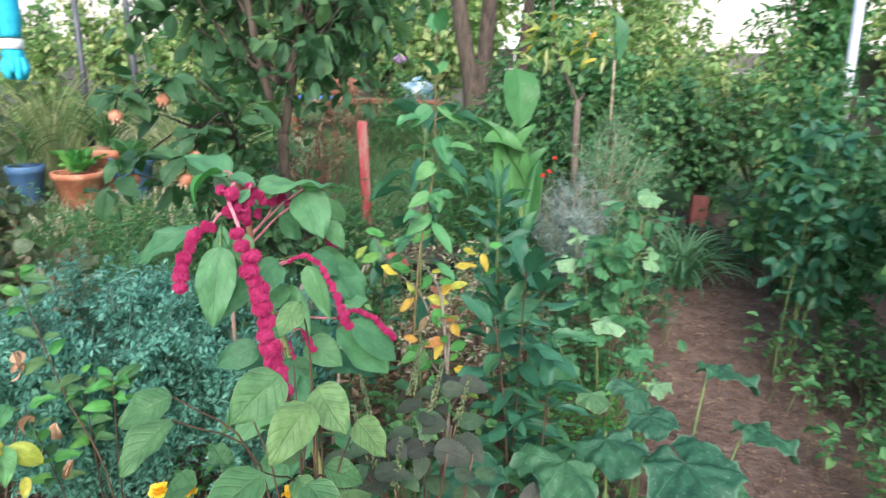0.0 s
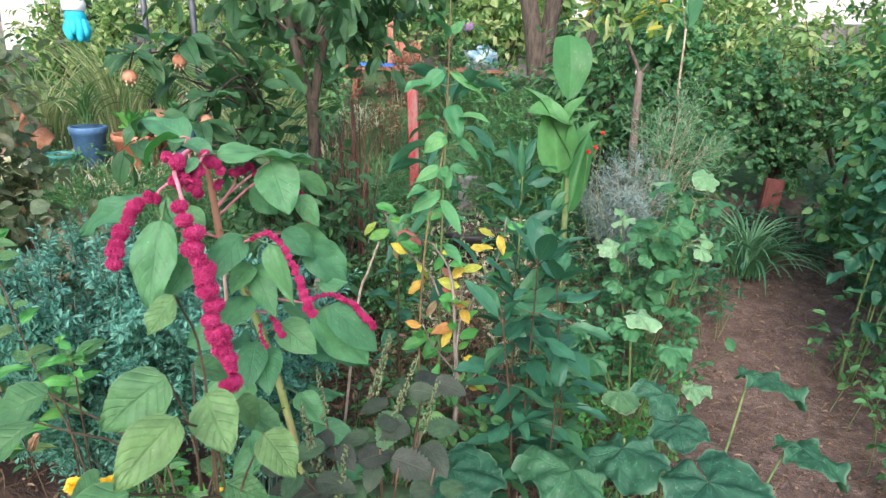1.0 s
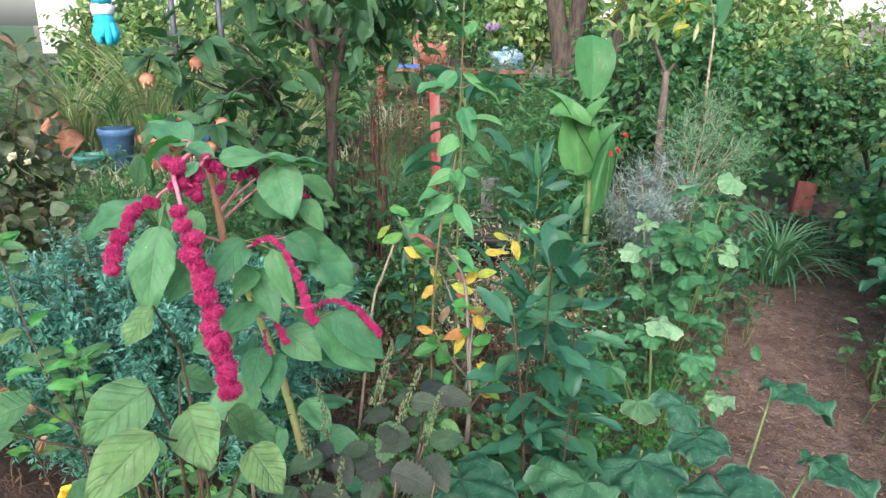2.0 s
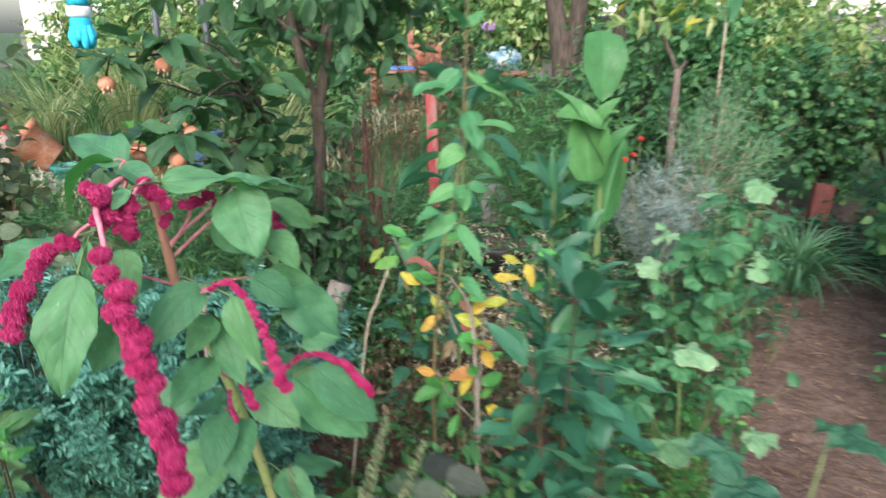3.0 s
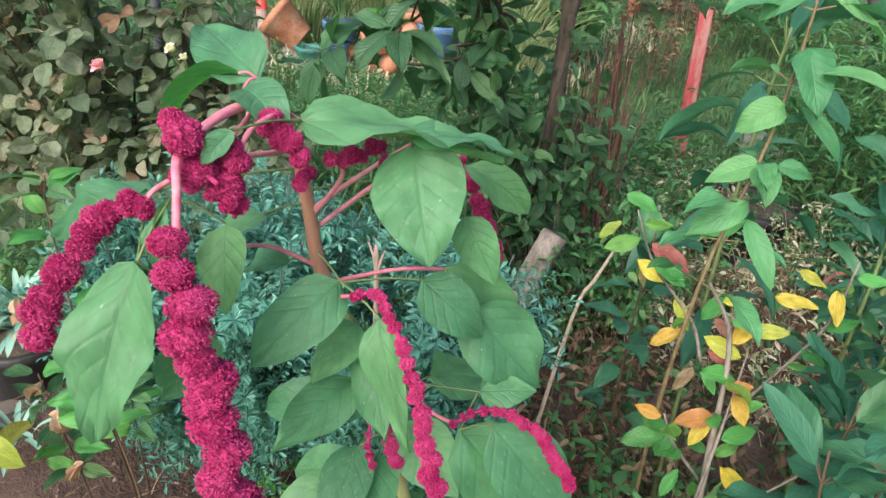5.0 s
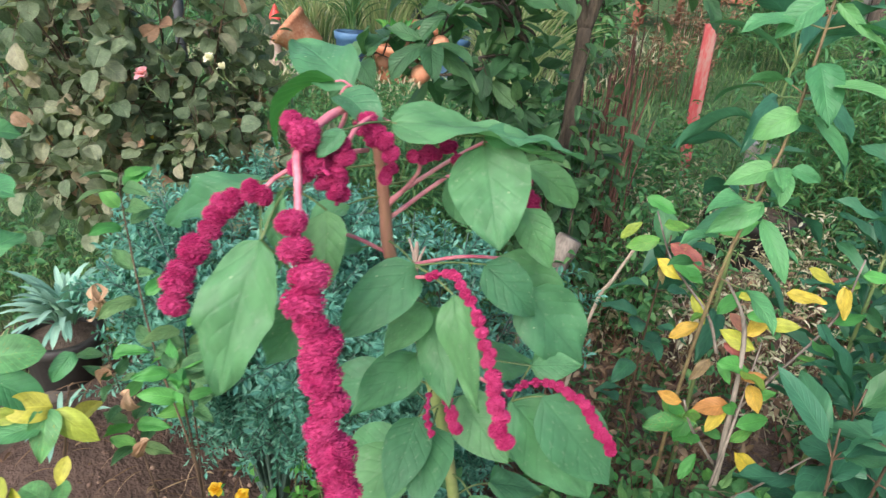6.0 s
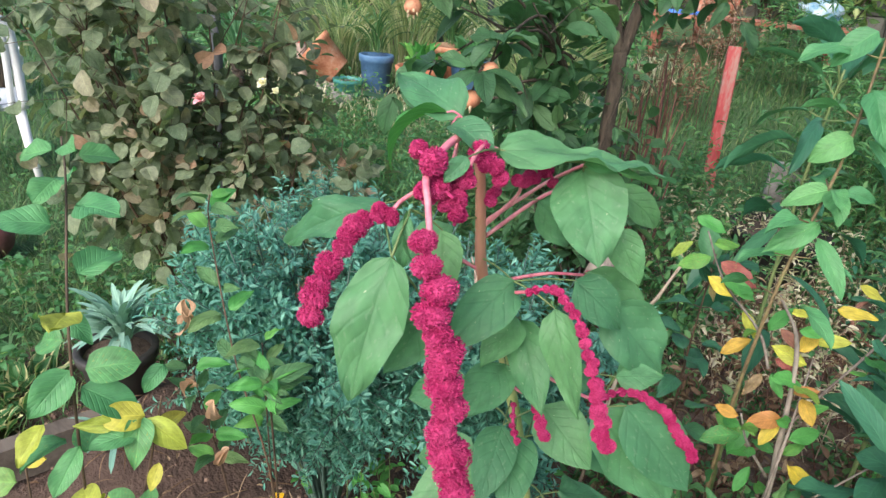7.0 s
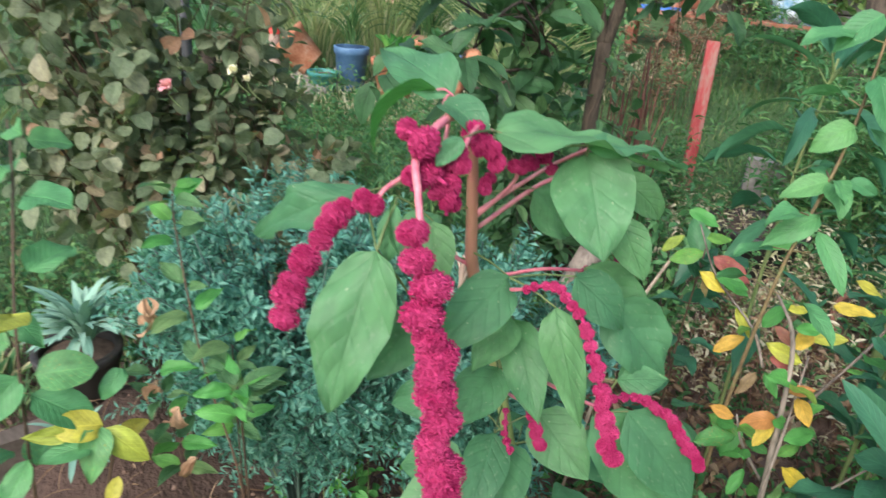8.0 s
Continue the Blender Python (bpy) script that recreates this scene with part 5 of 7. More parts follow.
GOLD_LEAVES = [((0.060, 2.217, 0.960), (0.126, 2.220, 0.967)), ((0.041, 2.187, 0.893), (0.101, 2.197, 0.912)), ((-0.098, 2.181, 0.910), (-0.055, 2.165, 0.865)), ((-0.064, 2.163, 0.862), (-0.110, 2.136, 0.823)), ((0.034, 2.105, 0.742), (0.016, 2.071, 0.691)), ((-0.234, 2.199, 1.018), (-0.267, 2.176, 0.981)), ((0.145, 2.21, 1.01), (0.165, 2.20, 0.955)), ((0.08, 2.22, 1.02), (0.13, 2.24, 1.0))]
BLUSH_LEAVES = [((-0.021, 2.184, 0.896), (0.024, 2.175, 0.871)), ((-0.170, 2.203, 0.990), (-0.091, 2.203, 0.958)), ((-0.024, 2.139, 0.808), (-0.042, 2.110, 0.762)), ((-0.174, 2.182, 0.942), (-0.156, 2.172, 0.911)), ((0.02, 2.15, 0.82), (0.055, 2.14, 0.79)), ((-0.01, 2.15, 0.845), (0.035, 2.15, 0.835))]
LIME_LEAVES = [((-0.043, 2.177, 0.886), (-0.012, 2.206, 0.943)), ((-0.009, 2.143, 0.813), (0.026, 2.127, 0.780)), ((-0.014, 2.086, 0.717), (-0.028, 2.043, 0.656)), ((0.016, 2.044, 0.652), (0.004, 2.008, 0.606)), ((-0.243, 2.215, 1.068), (-0.179, 2.223, 1.049)), ((-0.026, 2.252, 1.070), (-0.088, 2.230, 1.026))]
for rows, mat in ((GOLD_LEAVES, M_GOLD), (BLUSH_LEAVES, M_BLUSH), (LIME_LEAVES, M_LIME)):
    for b, t in rows:
        b, t = vec(b), vec(t)
        leaf_to(yel, "lance_flat", mat, b, t, np.linalg.norm(t - b) * r.uniform(0.38, 0.5), (0.1 + r.uniform(-0.3, 0.3), -0.6, 0.7))
for n, line in enumerate(YB):
    c = curve(line, 8)
    for i in range(7 if n < 5 else 4):
        s = c[int(len(c) * (0.35 + 0.64 * i / 7))]
        a = r.uniform(0, 6.28)
        d = vec((math.cos(a), math.sin(a), r.uniform(-0.5, 0.5)))
        L = r.uniform(0.05, 0.08)
        put_leaf(yel, "lance_flat", M_YELLOW if r.random() < 0.5 else M_LIME, leaf_pose(s + d * 0.008, d, vec((0.1, -0.5, 0.7)) + rvec(r) * 0.3, L, L * 0.46))
dead = thing("dead_twig", (-0.378, 2.41, 0.634), "bare pale dead twig leaning in the bed", "twig")
acc = Acc()
acc.tube(curve([gz(-0.44, 2.36), (-0.378, 2.39, 0.634), (-0.33, 2.37, 0.78), (-0.285, 2.36, 0.90)], 4), [0.006] * 4 + [0.005] * 5 + [0.004] * 4, 6)
part("stick", acc.mesh("stick", M_TWIG), dead)

balsam = stalk_plant("balsam_plant", [gz(-0.02, 2.10), (-0.05, 2.06, 0.6), (-0.035, 2.05, 1.02), (0.0, 2.09, 1.30), (0.0, 2.12, 1.70)], "tall single-stemmed plant with reddish stem and ovate leaves", "plant", "ovate", M_FRESH, M_BALSTEM, (0.07, 0.10), 0.46, 8, 0.5, 62, 0.0052, 0.35, 2, 0.035, "", 0.8, 0.2)
BALSAM_LEAVES = [
    ((-0.011, 2.102, 1.481), (-0.061, 2.073, 1.425), 0.048, "ovate"),
    ((0.009, 2.098, 1.392), (0.054, 2.041, 1.318), 0.053, "ovate"),
    ((0.004, 2.091, 1.312), (-0.047, 2.047, 1.271), 0.048, "ovate"),
    ((0.007, 2.104, 1.478), (0.103, 2.146, 1.406), 0.025, "lance"),
    ((0.023, 2.093, 1.314), (0.099, 2.115, 1.246), 0.025, "lance"),
    ((-0.004, 2.08, 1.223), (-0.067, 2.042, 1.191), 0.041, "ovate"),
    ((0.001, 2.079, 1.219), (0.033, 2.022, 1.188), 0.043, "ovate"),
    ((0.019, 2.082, 1.226), (0.068, 2.102, 1.214), 0.026, "ovate"),
    ((-0.004, 2.072, 1.163), (-0.065, 2.013, 1.105), 0.045, "ovate"),
    ((0.001, 2.069, 1.138), (0.072, 2.017, 1.067), 0.035, "lance"),
]
for b, t, w, shp in BALSAM_LEAVES:
    leaf_to(balsam, shp, M_FRESH, b, t, w, (0.15, -0.7, 0.65))
stalk_plant("balsam_plant", [gz(-0.10, 2.54), (-0.11, 2.53, 0.6), (-0.106, 2.52, 1.12), (-0.09, 2.5, 1.38)], "green stalk with drooping dark hemp-like leaves", "plant", "lance", M_DARK, M_GREENSTEM, (0.15, 0.22), 0.2, 8, 0.45, 63, 0.007, 0.5, 3, 0.05, "", 0.8, 0.3)
stalk_plant("balsam_plant", [gz(-0.22, 2.46), (-0.24, 2.44, 0.5), (-0.23, 2.42, 0.92)], "short leafy dark green stalk in the bed", "plant", "ovate", M_DARK, M_REDSTEM, (0.08, 0.11), 0.5, 8, 0.4, 64, 0.005, 0.25, 2, 0.03)
for i, (x, y, h) in enumerate([(0.26, 1.98, 1.08), (0.36, 2.06, 1.0), (0.20, 2.10, 0.9), (0.31, 2.20, 0.95), (0.34, 1.92, 0.72), (0.24, 1.92, 0.92)]):
    stalk_plant("four_oclock_plant", [gz(x, y), (x + 0.02, y, h * 0.5), (x + 0.03 * (-1) ** i, y - 0.02, h)], "bushy plant with pointed dark bluish-green leaves", "plant", "lance_flat", M_DARK, M_REDSTEM, (0.09, 0.145), 0.38, 13, 0.3, 70 + i, 0.005, 0.35, 2, 0.025, "dark leafy plants", 0.8, 0.25)
stalk_plant("lily_plant", [gz(0.19, 2.36), (0.19, 2.36, 0.7), (0.185, 2.35, 1.22)], "lily stalk densely set with narrow glossy leaves", "plant", "lance", M_DARK, M_GREENSTEM, (0.11, 0.15), 0.17, 24, 0.45, 80, 0.007, -0.1, 2, 0.01, "", 0.7, 0.45)
stalk_plant("lily_plant", [gz(0.25, 2.5), (0.25, 2.5, 0.6), (0.28, 2.48, 1.02)], "shorter lily stalk with narrow glossy leaves", "plant", "lance", M_DARK, M_GREENSTEM, (0.11, 0.15), 0.17, 18, 0.45, 81, 0.006, -0.1, 2, 0.01, "", 0.7, 0.4)

canna = thing("canna_plant", gz(0.25, 3.72), "canna with broad upright fresh green leaves", "plant")
for b, t, w, up in (
    ((0.215, 3.74, 1.28), (0.205, 3.79, 1.585), 0.21, (0.45, -0.85, 0.15)),
    ((0.235, 3.72, 1.16), (0.055, 3.60, 1.25), 0.20, (0.25, -0.35, 0.9)),
    ((0.19, 3.70, 0.92), (0.15, 3.66, 1.27), 0.20, (0.2, -0.9, 0.25)),
    ((0.215, 3.70, 1.06), (0.270, 3.68, 1.31), 0.11, (-0.75, -0.5, 0.1)),
    ((0.25, 3.70, 0.90), (0.34, 3.66, 1.20), 0.09, (-0.7, -0.6, 0.2)),
    ((0.24, 3.72, 0.95), (0.02, 3.72, 1.36), 0.10, (0.4, -0.4, 0.7)),
    ((0.26, 3.74, 0.7), (0.32, 3.85, 1.12), 0.13, (0, -0.8, 0.4)),
):
    leaf_to(canna, "canna_top" if t[2] > 1.5 else "canna", M_CANNA, b, t, w, up)
acc = Acc()
acc.tube(curve([gz(0.25, 3.72), (0.25, 3.72, 0.6), (0.23, 3.73, 1.24)], 6), [0.022] * 4 + [0.017] * 5 + [0.011] * 4, 9)
part("stem", acc.mesh("stem", M_GREENSTEM), canna)

canna_b = thing("canna_plant", gz(0.87, 5.36), "second canna with a dark upright leaf and wilted yellow ones", "plant")
leaf_to(canna_b, "canna", M_DARK, (0.862, 5.40, 1.655), (0.837, 5.393, 2.03), 0.165, (0.75, -0.6, 0.1))
for b, t, w in (((0.80, 5.42, 1.86), (0.73, 5.43, 1.70), 0.055), ((0.72, 5.43, 1.885), (0.66, 5.45, 1.74), 0.05), ((0.67, 5.44, 1.87), (0.52, 5.45, 1.72), 0.04), ((0.66, 5.45, 1.72), (0.62, 5.45, 1.56), 0.05)):
    leaf_to(canna_b, "droop", M_YELLOW, b, t, w, (0.2, -0.6, 0.6))
acc = Acc()
acc.tube(curve([gz(0.87, 5.36), (0.866, 5.357, 0.9), (0.862, 5.40, 1.66)], 6), [0.014] * 5 + [0.010] * 5 + [0.007] * 3, 9)
acc.tube(curve([(0.862, 5.40, 1.64), (0.80, 5.42, 1.86), (0.67, 5.44, 1.87), (0.66, 5.45, 1.72)], 6), [0.004] * 19, 6)
part("stem", acc.mesh("stem", M_TWIG), canna_b)

shrub("lavender_shrub", gz(0.56, 4.28), (0.56, 4.28, 0.72), (0.27, 0.24, 0.28), "silver-grey lavender shrub with fine needle leaves", "shrub", "blade", M_GREY, M_TWIG, (0.035, 0.06), 0.10, 26, 18, 18, 0.12, 0.004, 82, 0, -0.2, None, 0.3, 0.6, "", 0.4)
shrub("rosemary_bush", gz(0.72, 4.62), (0.78, 4.60, 0.95), (0.36, 0.24, 0.32), "wispy green-grey herb bush with thin stems", "shrub", "blade", M_STRAP, M_TWIG, (0.04, 0.08), 0.09, 26, 14, 12, 0.2, 0.004, 83, 0, -0.3, None, 0.3, 0.5, "", 0.4)
sap = thing("sapling", gz(0.60, 4.70), "slender forked sapling with pruned stub", "tree")
acc = Acc()
for line, a, b in (
    ([gz(0.60, 4.70), (0.585, 4.70, 0.8), (0.575, 4.74, 1.15), (0.572, 4.768, 1.385)], 0.030, 0.021),
    ([(0.572, 4.768, 1.37), (0.52, 4.77, 1.48), (0.43, 4.77, 1.64), (0.38, 4.768, 1.82), (0.36, 4.76, 2.3)], 0.012, 0.008),
    ([(0.572, 4.768, 1.375), (0.60, 4.76, 1.41), (0.612, 4.755, 1.435)], 0.011, 0.008),
):
    c = curve(line, 5)
    acc.tube(c, [a + (b - a) * i / len(c) for i in range(len(c))], 8)
part("trunk", acc.mesh("trunk", M_BROWNBARK), sap, "thin brown trunk, forked and pruned")
r = random.Random(84)
for i in range(150):
    s = vec((0.50, 4.66, 1.76)) + vec((r.uniform(-0.34, 0.24), r.uniform(-0.1, 0.1), r.uniform(-0.12, 0.18)))
    d = rvec(r)
    d[2] = -abs(d[2]) * 0.7
    put_leaf(sap, "lance_flat", M_GOLD if r.random() < 0.15 else M_SUNNY, leaf_pose(s, d, vec((0, -0.5, 0.8)) + rvec(r) * 0.4, r.uniform(0.09, 0.14), 0.026))

# mallow with round lobed leaves
r = random.Random(86)
mal = thing("mallow_plant", gz(0.70, 3.40), "mallow with round scalloped light green leaves", "plant")
acc = Acc()
for i in range(11):
    a = r.uniform(0, 6.28)
    top = vec((0.68 + 0.27 * math.cos(a) * r.uniform(0.3, 1), 3.38 + 0.2 * math.sin(a), r.uniform(0.62, 1.06)))
    line = curve([gz(0.70, 3.40), (top + vec(gz(0.70, 3.40))) / 2 + rvec(r) * 0.05, top], 5)
    acc.tube(line, [0.0042 - 0.0002 * k for k in range(len(line))], 6)
    for j in range(7):
        s = line[int(len(line) * (0.58 + 0.41 * j / 6))]
        b2 = r.uniform(0, 6.28)
        d = vec((math.cos(b2), math.sin(b2), r.uniform(0.1, 0.6)))
        p = s + d * r.uniform(0.04, 0.09)
        acc.tube([s, (s + p) / 2 + (0, 0, 0.01), p], [0.002, 0.0018, 0.0015], 4, cap=False)
        L = r.uniform(0.085, 0.15)
        put_leaf(mal, "mallow", M_PALE if r.random() < 0.12 else M_MALLOW, leaf_pose(p, vec((d[0], d[1], r.uniform(-0.7, 0.1))), vec((0, -0.4, 0.8)) + rvec(r) * 0.65, L, L * r.uniform(0.85, 1.1)))
part("stem", acc.mesh("stem", M_GREENSTEM), mal)

# squash leaves near the soil
r = random.Random(88)
squash = thing("squash_plant", gz(0.62, 2.12), "squash plant with large lobed dusty green leaves", "plant")
acc = Acc()
SQUASH_FRONT = [
    (0.45, 1.86, 0.53, 0.28, -0.5, -0.8, (0, -0.35, 0.95)),
    (0.10, 1.79, 0.52, 0.30, 0.6, -0.8, (0.1, -0.3, 0.95)),
    (0.56, 2.02, 0.52, 0.29, -0.1, -1, (-0.3, -0.4, 0.85)),
    (0.74, 1.94, 0.52, 0.36, 0.5, -0.8, (0.1, -0.35, 0.9)),
    (0.90, 2.24, 0.66, 0.27, 1, 0.12, (0, 0.22, 1.0)),
    (0.70, 2.15, 0.53, 0.20, 0.2, -1, (0, -0.4, 0.9)),
]
SQUASH_REST = [
    (1.02, 2.18, 0.48, 0.28, 1, 0.1, (-0.1, 0.15, 1.0)),
    (0.83, 1.90, 0.45, 0.27, 0.3, -0.9, (0, -0.2, 0.97)),
    (0.68, 2.22, 0.58, 0.17, -0.4, -0.7, (0.2, -0.5, 0.8)),
]
for i, (x, y, z, L, tx, ty, up) in enumerate(SQUASH_FRONT + SQUASH_REST):
    p = vec((x, y, z))
    put_leaf(squash, "squash" if i % 2 else "squash_b", M_SQUASH, leaf_pose(p, vec((tx, ty, -0.2)), up, L, L * 1.02))
    s = vec(gz(0.62 + (x - 0.62) * 0.6, 2.0 + (y - 2.14) * 0.3))
    acc.tube(curve([s, (s + p) / 2 + vec((0, 0, 0.05)), p + vec((0, 0, -0.004))], 4), [0.005, 0.0048, 0.0046, 0.0044, 0.0042, 0.004, 0.0038, 0.0036, 0.0034], 6)
acc.tube(curve([gz(0.2, 1.98, 0.02), gz(0.5, 2.1, 0.03), gz(0.8, 2.16, 0.02), gz(1.2, 2.25, 0.03)], 5), 0.009, 7)
part("stem", acc.mesh("stem", M_GREENSTEM), squash)
pale = thing("hollyhock_plant", gz(0.64, 2.68), "pale wilting lobed leaves on long leaning stalks", "plant")
acc = Acc()
for i, (x, y, z, L, tx, ty) in enumerate([(0.57, 2.60, 0.66, 0.13, 0.9, -0.3), (0.69, 2.56, 0.57, 0.13, 0.7, -0.5), (0.54, 2.47, 0.42, 0.13, 0.6, -0.8), (0.78, 2.52, 0.45, 0.11, 0.9, -0.5), (0.48, 2.47, 0.53, 0.16, -0.9, -0.3), (0.42, 2.58, 0.57, 0.14, -0.7, 0.2), (0.72, 2.69, 0.45, 0.1, 0.8, 0.2), (0.57, 2.60, 0.62, 0.12, -0.2, -0.8)]):
    p = vec((x, y, z))
    put_leaf(pale, "squash_b" if i % 2 else "mallow", M_PALE if i in (0, 2, 3) else M_MALLOW, leaf_pose(p, vec((tx, ty, -0.15)), (0, -0.12, 1.0), L * 1.25, L * 1.2))
    s = vec(gz(0.62, 2.66))
    acc.tube(curve([s, (s + p) / 2 + vec((0, 0, 0.07)), p], 4), [0.005 - 0.0003 * k for k in range(9)], 6)
part("stem", acc.mesh("stem", M_GREENSTEM), pale)
tuft("daylily_clump", gz(1.36, 4.72), 110, 0.62, 0.016, "clump of long arching grassy daylily leaves", "plant", M_STRAP, "strap", 91, (0.15, 1.0), 0.12)

# tall plants beyond the soil path
shrub("tomato_plant", gz(1.70, 3.62), (1.80, 3.70, 1.05), (0.26, 0.3, 0.55), "tall leafy plant with stout pale stem beside the path", "plant", "ovate_b", M_DARK, M_GREENSTEM, (0.06, 0.11), 0.5, 6, 11, 6, 0.18, 0.005, 93, 120, 0.4, (1.4, 3.3, 0.9))
for i, (x, y, h, w) in enumerate([(2.12, 3.05, 1.25, 0.34), (1.98, 3.9, 1.35, 0.36), (2.15, 2.6, 1.2, 0.34), (2.3, 3.6, 1.5, 0.42), (2.0, 4.5, 1.4, 0.38)]):
    shrub("tomato_plant", gz(x, y), (x, y, h * 0.78), (w, w, h * 0.62), "tall bushy green vegetable plant on stakes", "plant", "mallow" if i % 2 else "ovate_b", M_MALLOW if i % 2 else M_MID, M_GREENSTEM, (0.05, 0.085), 0.62, 12, 12, 7, 0.2, 0.006, 94 + i, 0, 0.3, None, 0.7, 0.4, "tall green plants")
stalk_plant("sunflower_stalk", [gz(1.64, 3.62), (1.65, 3.63, 0.4), (1.70, 3.68, 0.85), (1.72, 3.74, 1.3)], "stout pale stalk with broad drooping leaves", "plant", "ovate", M_DARK, M_GREENSTEM, (0.13, 0.19), 0.45, 8, 0.3, 99, 0.009, 0.4, 1, 0.06)

# ---- foreground plants, low beside the camera's way ----
fg = thing("physalis_plant", gz(0.0, 0.92), "low plant with broad soft ovate green leaves", "plant")
acc = Acc()
r = random.Random(101)
FG = [((-0.03, 0.93, 1.19), (-0.09, 0.86, 1.13)), ((0.012, 0.905, 1.305), (-0.012, 0.875, 1.255)), ((0.02, 0.93, 1.175), (0.085, 0.88, 1.125)), ((0.035, 0.86, 1.19), (0.0, 0.77, 1.14)), ((-0.03, 0.98, 1.18), (0.0, 1.03, 1.14)), ((-0.17, 0.90, 1.16), (-0.25, 0.86, 1.12)), ((-0.15, 0.86, 1.15), (-0.19, 0.77, 1.11)), ((-0.04, 1.08, 1.07), (-0.02, 1.13, 0.99)), ((-0.06, 1.12, 1.03), (0.02, 1.14, 0.97)), ((0.06, 0.98, 1.10), (0.12, 0.97, 1.04)), ((-0.10, 0.98, 1.10), (-0.17, 0.99, 1.05)), ((-0.02, 0.84, 1.10), (-0.10, 0.76, 1.05)), ((0.05, 0.80, 1.12), (0.12, 0.75, 1.08))]
for b, t in FG:
    b, t = vec(b), vec(t)
    t = b + (t - b) * 0.78
    leaf_to(fg, r.choice(("ovate", "ovate_b", "crinkled")), M_OVATE, b, t, np.linalg.norm(t - b) * r.uniform(0.62, 0.78), vec((0.15, -0.45, 0.85)) + rvec(r) * 0.3)
    s = vec((0.0 + 0.5 * (b[0]), 0.95, b[2] - 0.12))
    acc.tube(curve([gz(0.0, 0.95), (s[0] * 0.7, 0.95, b[2] * 0.6), s, b], 4), [0.0024 - 0.0001 * k for k in range(13)], 6, cap=False)
for i in range(60):
    a = i * 2.4
    q = r.uniform(0.03, 0.24)
    s = vec((-0.04 + q * math.cos(a), 0.95 + 0.8 * q * math.sin(a), r.uniform(0.62, 1.06)))
    d = vec((math.cos(a), math.sin(a), r.uniform(-0.7, 0.2)))
    L = r.uniform(0.06, 0.1)
    put_leaf(fg, "ovate", M_OVATE, leaf_pose(s, d, vec((0.1, -0.4, 0.85)) + rvec(r) * 0.3, L, L * 0.62))
part("stem", acc.mesh("stem", M_REDSTEM), fg)

per = thing("perilla_plant", gz(0.12, 1.24), "dusky purple-green perilla with toothed leaves and flower spikes", "plant")
acc = Acc()
for i in range(7):
    a = i * 0.9
    top = vec((0.10 + 0.11 * math.cos(a), 1.25 + 0.09 * math.sin(a), 0.86 + 0.08 * r.random()))
    line = curve([gz(0.12, 1.24), vec((0.12, 1.24, 0.5)) + rvec(r) * 0.03, top], 6)
    acc.tube(line, [0.0055 - 0.0003 * k for k in range(len(line))], 6)
    for j in range(9):
        s = line[int(len(line) * (0.45 + 0.5 * j / 9))]
        b2 = r.uniform(0, 6.28)
        d = vec((math.cos(b2), math.sin(b2), r.uniform(-0.35, 0.2)))
        L = r.uniform(0.05, 0.08)
        put_leaf(per, "toothed", M_PERILLA, leaf_pose(s + d * 0.03, d, vec((0.1, -0.4, 0.85)) + rvec(r) * 0.25, L, L * 0.72))
    for j in range(80 if i % 2 else 0):
        k = j / 80
        p = top + vec((0.25 * math.sin(a * 2), 0.1, 1.0)) * (k * 0.10) + rvec(r) * (0.008 * (1 - 0.6 * k))
        acc.ball(p, 0.0026 * (1 - 0.4 * k), 4, 3, (1, 1, 1.5), mi=1)
for n, p in enumerate([(0.115, 1.351, 0.965), (0.071, 1.208, 0.893), (0.114, 1.252, 0.926), (0.159, 1.328, 0.920), (0.021, 1.153, 0.925), (0.043, 1.229, 0.930), (0.142, 1.416, 0.955)]):
    p = vec(p)
    line = curve([gz(0.12, 1.24), vec((0.12, 1.25, 0.55)) + rvec(r) * 0.03, p - (0, 0, 0.02)], 5)
    acc.tube(line, [0.0045 - 0.0002 * k for k in range(len(line))], 6)
    for k in range(4):
        a = n * 0.8 + k * 1.57
        d = vec((math.cos(a), math.sin(a), r.uniform(-0.4, 0.1)))
        L = r.uniform(0.05, 0.085)
        put_leaf(per, "toothed", M_PERILLA, leaf_pose(p + d * 0.02 - vec((0, 0, 0.03 * (k > 1))), d, vec((0.1, -0.4, 0.85)) + rvec(r) * 0.25, L, L * 0.72))
for b, t in (((0.076, 1.326, 0.962), (0.087, 1.386, 1.057)), ((0.114, 1.307, 0.913), (0.127, 1.427, 0.998)), ((0.032, 1.185, 0.889), (-0.017, 1.229, 0.980))):
    b, t = vec(b), vec(t)
    acc.tube([b, t], [0.0018, 0.0008], 5)
    for j in range(120):
        k = j / 120
        acc.ball(b + (t - b) * k + rvec(r) * (0.009 * (1 - 0.6 * k)), 0.0030 * (1 - 0.4 * k), 4, 3, (1, 1, 1.5), mi=1)
part("stem", acc.mesh("stem", [M_REDSTEM, M_SPIKE]), per, "stems with small green flower spikes")
for i, (x, y, h) in enumerate([(0.30, 1.45, 0.62), (0.05, 1.45, 0.70), (-0.08, 1.28, 0.74), (0.26, 1.2, 0.6), (-0.36, 1.18, 0.6), (-0.45, 1.15, 0.5)]):
    stalk_plant("basil_plant", [gz(x, y), (x, y + 0.02, h * 0.5), (x + 0.02, y, h)], "low leafy green herb in the front of the bed", "plant", "ovate_b", M_PERILLA if i in (0, 3) else M_OVATE, M_GREENSTEM, (0.05, 0.085), 0.6, 11, 0.25, 110 + i, 0.005, 0.25, 2, 0.02, "front herbs")
